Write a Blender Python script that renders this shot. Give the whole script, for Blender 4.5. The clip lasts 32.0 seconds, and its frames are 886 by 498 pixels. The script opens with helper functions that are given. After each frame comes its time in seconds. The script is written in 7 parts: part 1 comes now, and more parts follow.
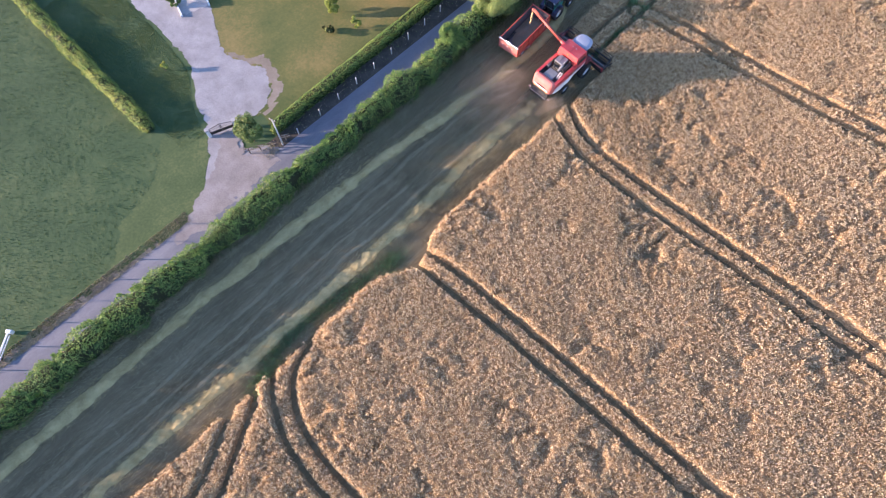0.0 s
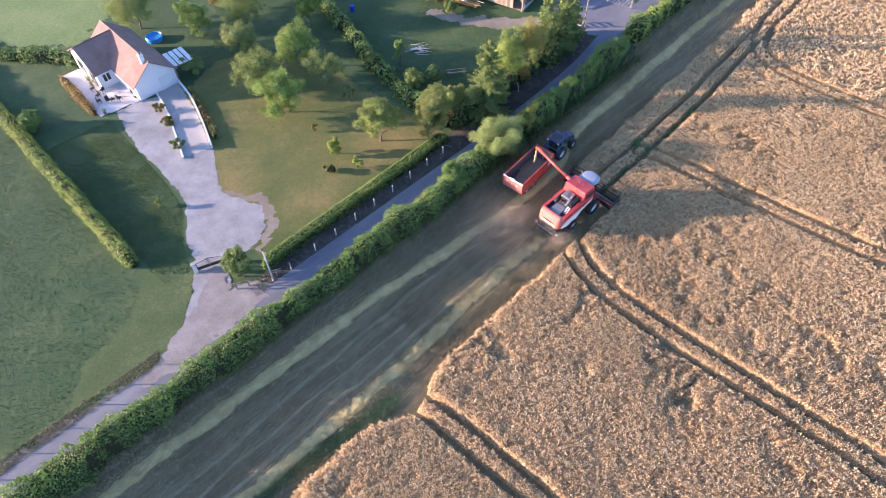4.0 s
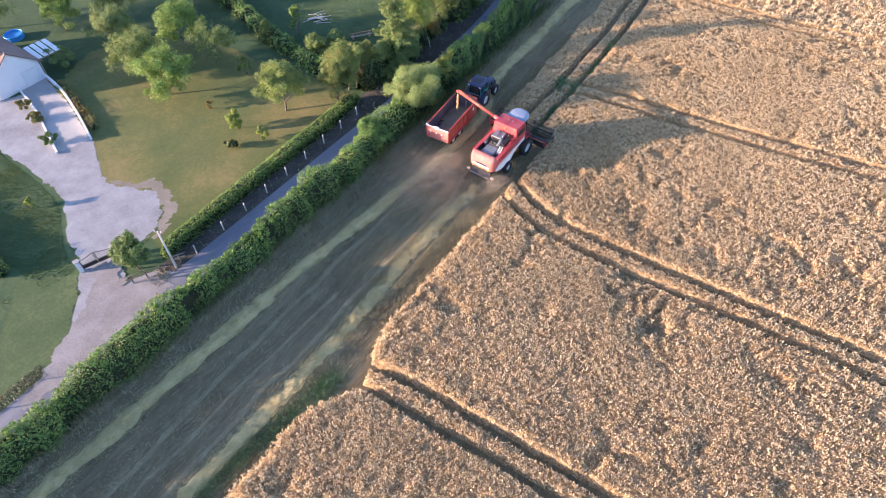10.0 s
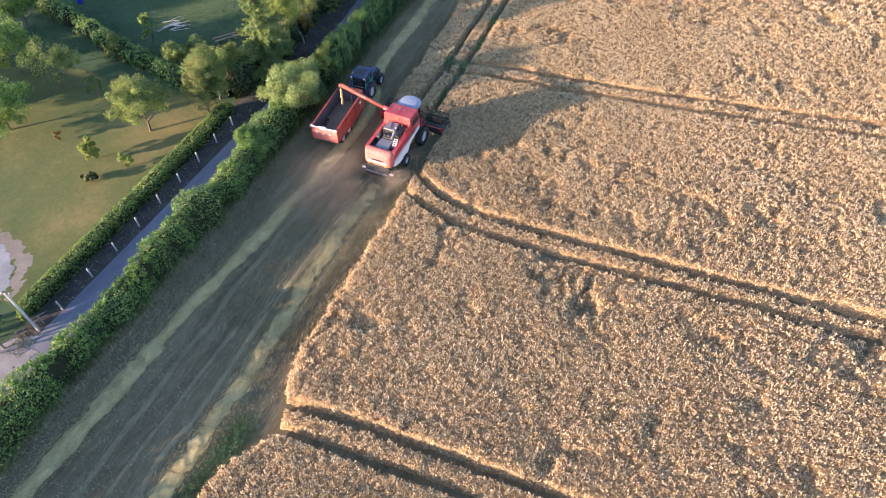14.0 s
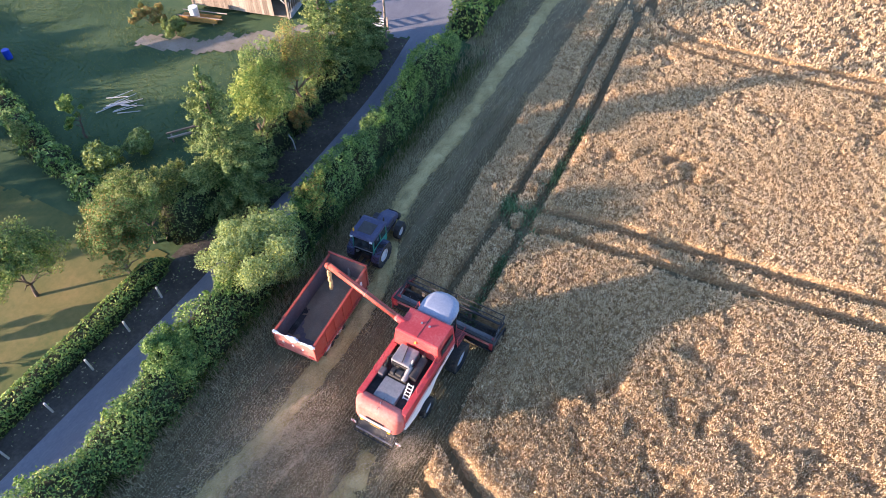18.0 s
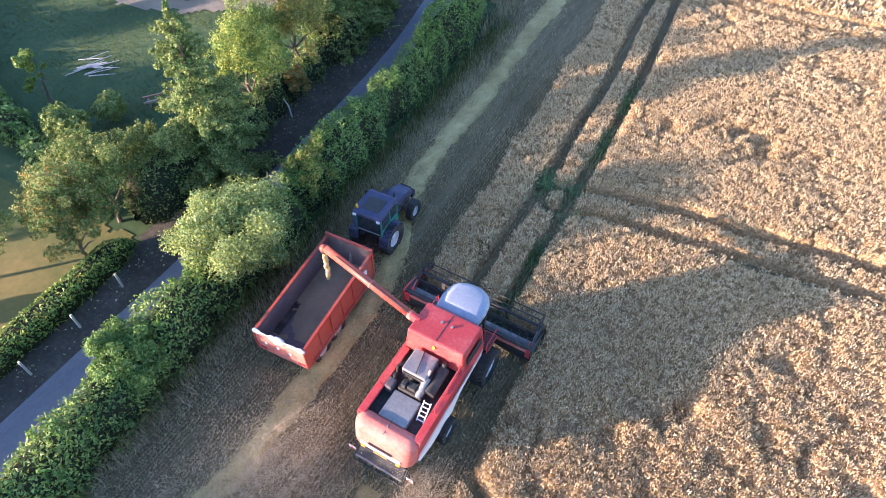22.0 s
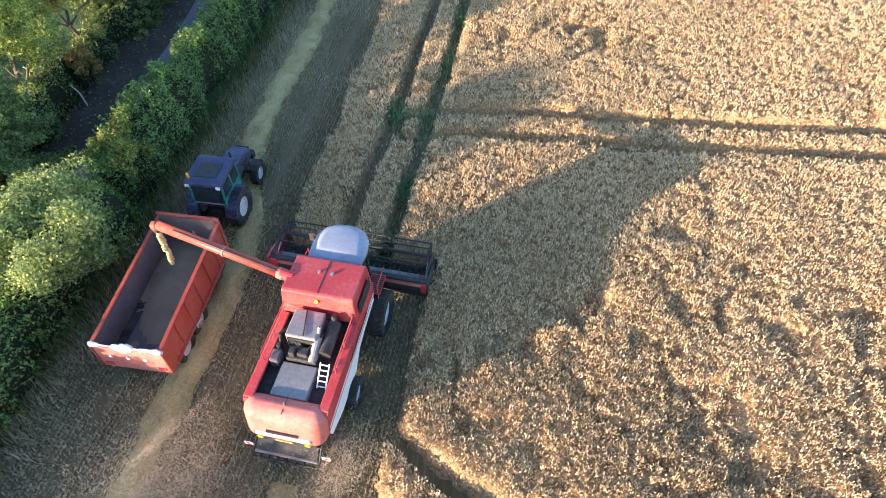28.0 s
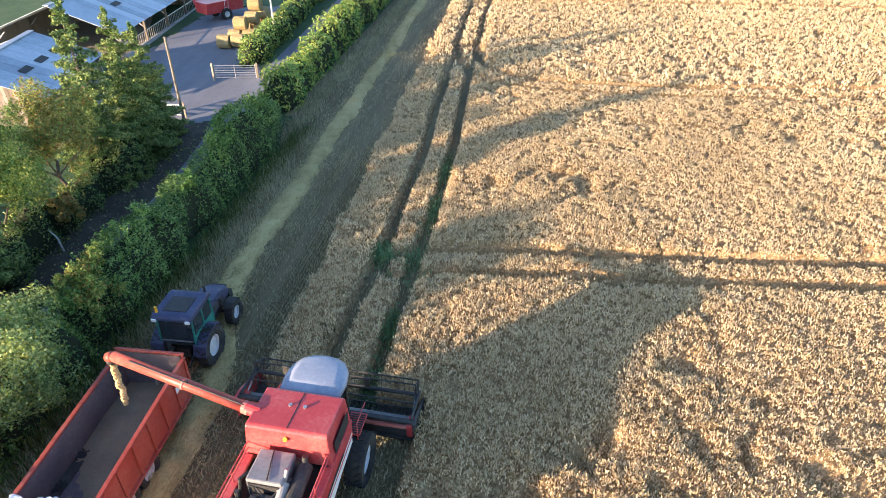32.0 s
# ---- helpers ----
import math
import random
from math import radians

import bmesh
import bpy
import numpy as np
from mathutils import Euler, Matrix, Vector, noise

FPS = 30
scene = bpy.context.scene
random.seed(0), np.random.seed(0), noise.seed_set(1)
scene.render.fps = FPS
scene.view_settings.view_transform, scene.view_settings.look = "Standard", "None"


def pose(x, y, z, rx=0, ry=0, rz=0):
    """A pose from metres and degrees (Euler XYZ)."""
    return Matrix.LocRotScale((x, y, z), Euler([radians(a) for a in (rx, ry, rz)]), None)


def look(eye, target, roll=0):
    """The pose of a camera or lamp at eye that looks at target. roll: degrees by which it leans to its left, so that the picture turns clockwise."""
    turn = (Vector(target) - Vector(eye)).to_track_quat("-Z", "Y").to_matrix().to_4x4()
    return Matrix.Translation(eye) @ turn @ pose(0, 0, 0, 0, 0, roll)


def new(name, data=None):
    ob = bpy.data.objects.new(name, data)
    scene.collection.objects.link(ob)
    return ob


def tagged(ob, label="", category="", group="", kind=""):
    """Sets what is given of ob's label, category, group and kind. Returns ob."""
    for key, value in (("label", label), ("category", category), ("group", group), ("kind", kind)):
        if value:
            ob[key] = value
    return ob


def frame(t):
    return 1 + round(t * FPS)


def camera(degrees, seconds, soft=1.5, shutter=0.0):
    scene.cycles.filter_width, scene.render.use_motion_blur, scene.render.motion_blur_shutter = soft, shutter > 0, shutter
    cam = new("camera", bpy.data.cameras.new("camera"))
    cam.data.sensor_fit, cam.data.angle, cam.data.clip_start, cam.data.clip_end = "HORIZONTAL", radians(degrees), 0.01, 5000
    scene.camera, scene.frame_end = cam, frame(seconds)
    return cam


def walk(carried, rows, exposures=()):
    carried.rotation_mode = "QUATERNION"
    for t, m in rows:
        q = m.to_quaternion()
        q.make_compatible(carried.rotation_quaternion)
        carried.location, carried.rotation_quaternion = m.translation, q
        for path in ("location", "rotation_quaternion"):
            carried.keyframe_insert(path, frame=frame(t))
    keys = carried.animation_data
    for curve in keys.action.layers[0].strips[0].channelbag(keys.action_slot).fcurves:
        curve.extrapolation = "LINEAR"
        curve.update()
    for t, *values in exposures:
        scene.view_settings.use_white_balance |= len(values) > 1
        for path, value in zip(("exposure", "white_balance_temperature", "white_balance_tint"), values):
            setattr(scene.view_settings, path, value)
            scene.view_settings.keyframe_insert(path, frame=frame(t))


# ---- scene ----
cam = camera(70.9, 32.0, 0.35)
METRES, EYE, TILT, LEAN, TURN = 62.0, 54.5, -67.5, 0.0, 45.0
ROWS = [
    (0.0, 0.0, 0.0, 0.0, 0.0, 0.0, -0.0),
    (0.5, -0.0031, 0.0124, -0.0048, -0.15, 1.24, -0.04),
    (1.0, 0.0005, 0.0252, -0.01, 0.13, 2.92, -0.04),
    (1.5, -0.0005, 0.0375, -0.0139, 0.13, 5.05, -0.09),
    (2.0, -0.001, 0.0503, -0.0177, 0.15, 8.04, -0.13),
    (2.5, -0.0007, 0.0616, -0.021, 0.19, 11.06, -0.15),
    (3.0, -0.0, 0.0737, -0.0302, 0.2, 12.45, -0.19),
    (3.5, 0.0005, 0.0837, -0.0333, 0.2, 12.42, -0.2),
    (4.0, 0.0009, 0.0949, -0.0366, 0.23, 15.52, -0.2),
    (4.5, 0.0007, 0.1056, -0.0443, 0.26, 18.06, -0.24),
    (6.5, 0.0004, 0.147, -0.0676, 0.38, 17.87, -0.57),
    (7.0, -0.002, 0.1579, -0.0704, 0.25, 17.77, -0.54),
    (7.5, -0.0001, 0.1709, -0.0757, 0.3, 17.87, -0.56),
    (8.0, 0.0003, 0.1832, -0.0801, 0.24, 17.84, -0.35),
    (8.5, 0.0016, 0.1929, -0.0856, -0.76, 17.78, 2.26),
    (9.0, 0.0006, 0.2028, -0.0911, -2.36, 17.59, 6.11),
    (9.5, -0.0005, 0.2118, -0.0955, -2.97, 17.47, 7.49),
    (10.0, -0.0016, 0.2218, -0.1001, -3.58, 17.34, 8.84),
    (10.5, -0.0025, 0.2293, -0.1033, -3.93, 17.25, 9.55),
    (11.0, -0.0017, 0.2314, -0.1052, -3.92, 17.19, 9.51),
    (11.5, 0.0014, 0.231, -0.1065, -5.95, 16.7, 14.66),
    (12.0, -0.0003, 0.232, -0.1059, -8.25, 15.97, 19.5),
    (12.5, 0.0002, 0.2344, -0.1039, -8.76, 15.74, 20.38),
    (13.0, 0.0032, 0.2461, -0.1014, -8.86, 15.64, 20.46),
    (13.5, 0.0098, 0.263, -0.0919, -8.93, 15.54, 20.51),
    (15.5, 0.0776, 0.3798, 0.0343, -5.87, 16.56, 13.5),
    (16.0, 0.0996, 0.4183, 0.0863, -5.87, 16.54, 13.25),
    (16.5, 0.1198, 0.4546, 0.1372, -5.91, 16.6, 13.39),
    (17.0, 0.1369, 0.4911, 0.187, -6.03, 16.67, 13.59),
    (17.5, 0.1457, 0.5167, 0.2211, -6.41, 16.55, 14.37),
    (18.0, 0.1531, 0.5413, 0.249, -6.64, 16.46, 14.7),
    (18.5, 0.1579, 0.5646, 0.2686, -6.72, 16.45, 14.79),
    (19.0, 0.1614, 0.5865, 0.2858, -6.74, 16.57, 14.85),
    (19.5, 0.1619, 0.6016, 0.2905, -6.7, 16.63, 14.84),
    (20.0, 0.1605, 0.6153, 0.2875, -6.66, 16.66, 14.8),
    (20.5, 0.1589, 0.6266, 0.2822, -6.59, 16.69, 14.68),
    (21.0, 0.1609, 0.64, 0.2703, -6.17, 17.43, 14.46),
    (21.5, 0.1596, 0.6483, 0.2691, -6.3, 17.02, 14.38),
    (22.0, 0.1591, 0.6506, 0.2686, -6.08, 16.74, 13.73),
    (22.5, 0.1588, 0.651, 0.2683, -6.35, 16.54, 14.4),
    (23.0, 0.1583, 0.6524, 0.2679, -7.47, 16.24, 16.96),
    (23.5, 0.1581, 0.6544, 0.2676, -8.46, 15.97, 19.08),
    (24.0, 0.1579, 0.6572, 0.2673, -9.62, 15.63, 21.42),
    (24.5, 0.1577, 0.6589, 0.2671, -10.26, 15.41, 22.59),
    (25.0, 0.1575, 0.6595, 0.2669, -10.96, 15.07, 23.92),
    (25.5, 0.1573, 0.6599, 0.2666, -11.59, 14.69, 25.01),
    (27.5, 0.1603, 0.6963, 0.2533, -14.39, 13.1, 30.19),
    (28.0, 0.1579, 0.7093, 0.2481, -14.61, 12.92, 30.3),
    (28.5, 0.1569, 0.7213, 0.2416, -14.63, 12.98, 30.42),
    (29.0, 0.1568, 0.7332, 0.2359, -14.75, 12.88, 30.63),
    (29.5, 0.1584, 0.7382, 0.2329, -14.78, 12.82, 30.85),
    (30.0, 0.159, 0.741, 0.2326, -15.09, 11.96, 30.98),
    (30.5, 0.1605, 0.7425, 0.2353, -15.23, 13.66, 31.1),
    (31.0, 0.1602, 0.7437, 0.2349, -15.2, 19.5, 31.17),
    (31.5, 0.1597, 0.7446, 0.2344, -15.32, 24.13, 31.28),
    (32.0, 0.1586, 0.7446, 0.2334, -15.46, 28.72, 31.34),
]
walk(cam, [(t, pose(0, 0, EYE, TILT, LEAN, TURN) @ pose(METRES * x, METRES * y, METRES * z, 90 + pitch, roll, yaw)) for t, x, y, z, yaw, pitch, roll in ROWS], [(0.0, 2.02, 6000, 34), (4.0, 2.04, 5950, 34), (9.0, 2.12, 5980, 33), (12.0, 2.0, 6300, 28), (17.0, 2.04, 6100, 29), (19.0, 2.16, 6050, 30), (23.0, 2.37, 5980, 30), (28.0, 2.20, 6250, 21), (32.0, 2.08, 6400, 19)])

# ---- world and sun ----
SUN_AZ, SUN_EL = 44.0, 8.8          # the way the shadows fall, from +x towards +y; the sun's height
world = bpy.data.worlds.new("evening_sky")
scene.world = world
world.use_nodes = True
_n = world.node_tree.nodes
_sky = _n.new("ShaderNodeTexSky")
_sky.sky_type, _sky.sun_disc = "NISHITA", False
_sky.ozone_density, _sky.dust_density = 2.8, 0.6
_sky.sun_elevation, _sky.sun_rotation = radians(SUN_EL), radians(270 - SUN_AZ)
_bg = _n["Background"]
_bg.inputs["Strength"].default_value = 0.150
world.node_tree.links.new(_sky.outputs[0], _bg.inputs["Color"])
_lamp = bpy.data.lights.new("sun", "SUN")
_lamp.energy, _lamp.angle, _lamp.color = 4.2, radians(0.6), (1.0, 0.80, 0.56)
sun = new("sun", _lamp)
_d = Vector((math.cos(radians(SUN_AZ)) * math.cos(radians(SUN_EL)), math.sin(radians(SUN_AZ)) * math.cos(radians(SUN_EL)), -math.sin(radians(SUN_EL))))
sun.matrix_world = look((-60, -60, 40), Vector((-60, -60, 40)) + _d)
scene.view_settings.exposure = 1.0

# ---- materials ----


def material(name, stops, big=0.3, fine=6.0, rough=0.85, bump=0.3, depth=0.02, metal=0.0, island=0.0, single=0.0, through_light=0.0, mix=0.55, stretch=None, coat=0.0, spec=0.3):
    """A procedural surface: colours from stops, mixed by a coarse and a fine noise, with relief. island / single: variation per piece / per object."""
    m = bpy.data.materials.new(name)
    m.use_nodes = True
    nt = m.node_tree
    N, L = nt.nodes, nt.links
    b = N["Principled BSDF"]
    co = N.new("ShaderNodeTexCoord")
    src = co.outputs["Object"]
    if stretch:
        mp = N.new("ShaderNodeMapping")
        mp.inputs["Scale"].default_value = stretch
        L.new(src, mp.inputs["Vector"])
        src = mp.outputs["Vector"]
    n1, n2 = N.new("ShaderNodeTexNoise"), N.new("ShaderNodeTexNoise")
    for n, s, d in ((n1, big, 4), (n2, fine, 6)):
        n.inputs["Scale"].default_value, n.inputs["Detail"].default_value, n.inputs["Roughness"].default_value = s, d, 0.65
        L.new(src, n.inputs["Vector"])
    add = N.new("ShaderNodeMath")
    add.operation = "MULTIPLY_ADD"
    L.new(n1.outputs["Fac"], add.inputs[0])
    add.inputs[1].default_value = mix
    sc = N.new("ShaderNodeMath")
    sc.operation = "MULTIPLY"
    L.new(n2.outputs["Fac"], sc.inputs[0])
    sc.inputs[1].default_value = 1 - mix
    L.new(sc.outputs[0], add.inputs[2])
    last = add.outputs[0]
    for amount, kind in ((island, "island"), (single, "single")):
        if amount:
            g = N.new("ShaderNodeNewGeometry") if kind == "island" else N.new("ShaderNodeObjectInfo")
            o = g.outputs["Random Per Island"] if kind == "island" else g.outputs["Random"]
            mu = N.new("ShaderNodeMath")
            mu.operation = "MULTIPLY_ADD"
            L.new(o, mu.inputs[0])
            mu.inputs[1].default_value = amount
            sub = N.new("ShaderNodeMath")
            sub.operation = "SUBTRACT"
            L.new(last, sub.inputs[0])
            sub.inputs[1].default_value = amount / 2
            L.new(sub.outputs[0], mu.inputs[2])
            last = mu.outputs[0]
    ramp = N.new("ShaderNodeValToRGB")
    els = ramp.color_ramp.elements
    lo, hi = 0.3, 0.7
    for i, c in enumerate(stops):
        pos = lo + (hi - lo) * i / max(1, len(stops) - 1)
        e = els[i] if i < 2 else els.new(pos)
        e.position, e.color = pos, (*c, 1)
    L.new(last, ramp.inputs["Fac"])
    L.new(ramp.outputs["Color"], b.inputs["Base Color"])
    b.inputs["Roughness"].default_value, b.inputs["Metallic"].default_value = rough, metal
    b.inputs["Specular IOR Level"].default_value = spec
    if coat:
        b.inputs["Coat Weight"].default_value, b.inputs["Coat Roughness"].default_value = coat, 0.15
    if bump:
        bp = N.new("ShaderNodeBump")
        bp.inputs["Strength"].default_value, bp.inputs["Distance"].default_value = bump, depth
        L.new(n2.outputs["Fac"], bp.inputs["Height"])
        L.new(bp.outputs["Normal"], b.inputs["Normal"])
    if through_light:
        tr, mx = N.new("ShaderNodeBsdfTranslucent"), N.new("ShaderNodeMixShader")
        L.new(ramp.outputs["Color"], tr.inputs["Color"])
        mx.inputs["Fac"].default_value = through_light
        L.new(b.outputs[0], mx.inputs[1])
        L.new(tr.outputs[0], mx.inputs[2])
        L.new(mx.outputs[0], N["Material Output"].inputs["Surface"])
    return m


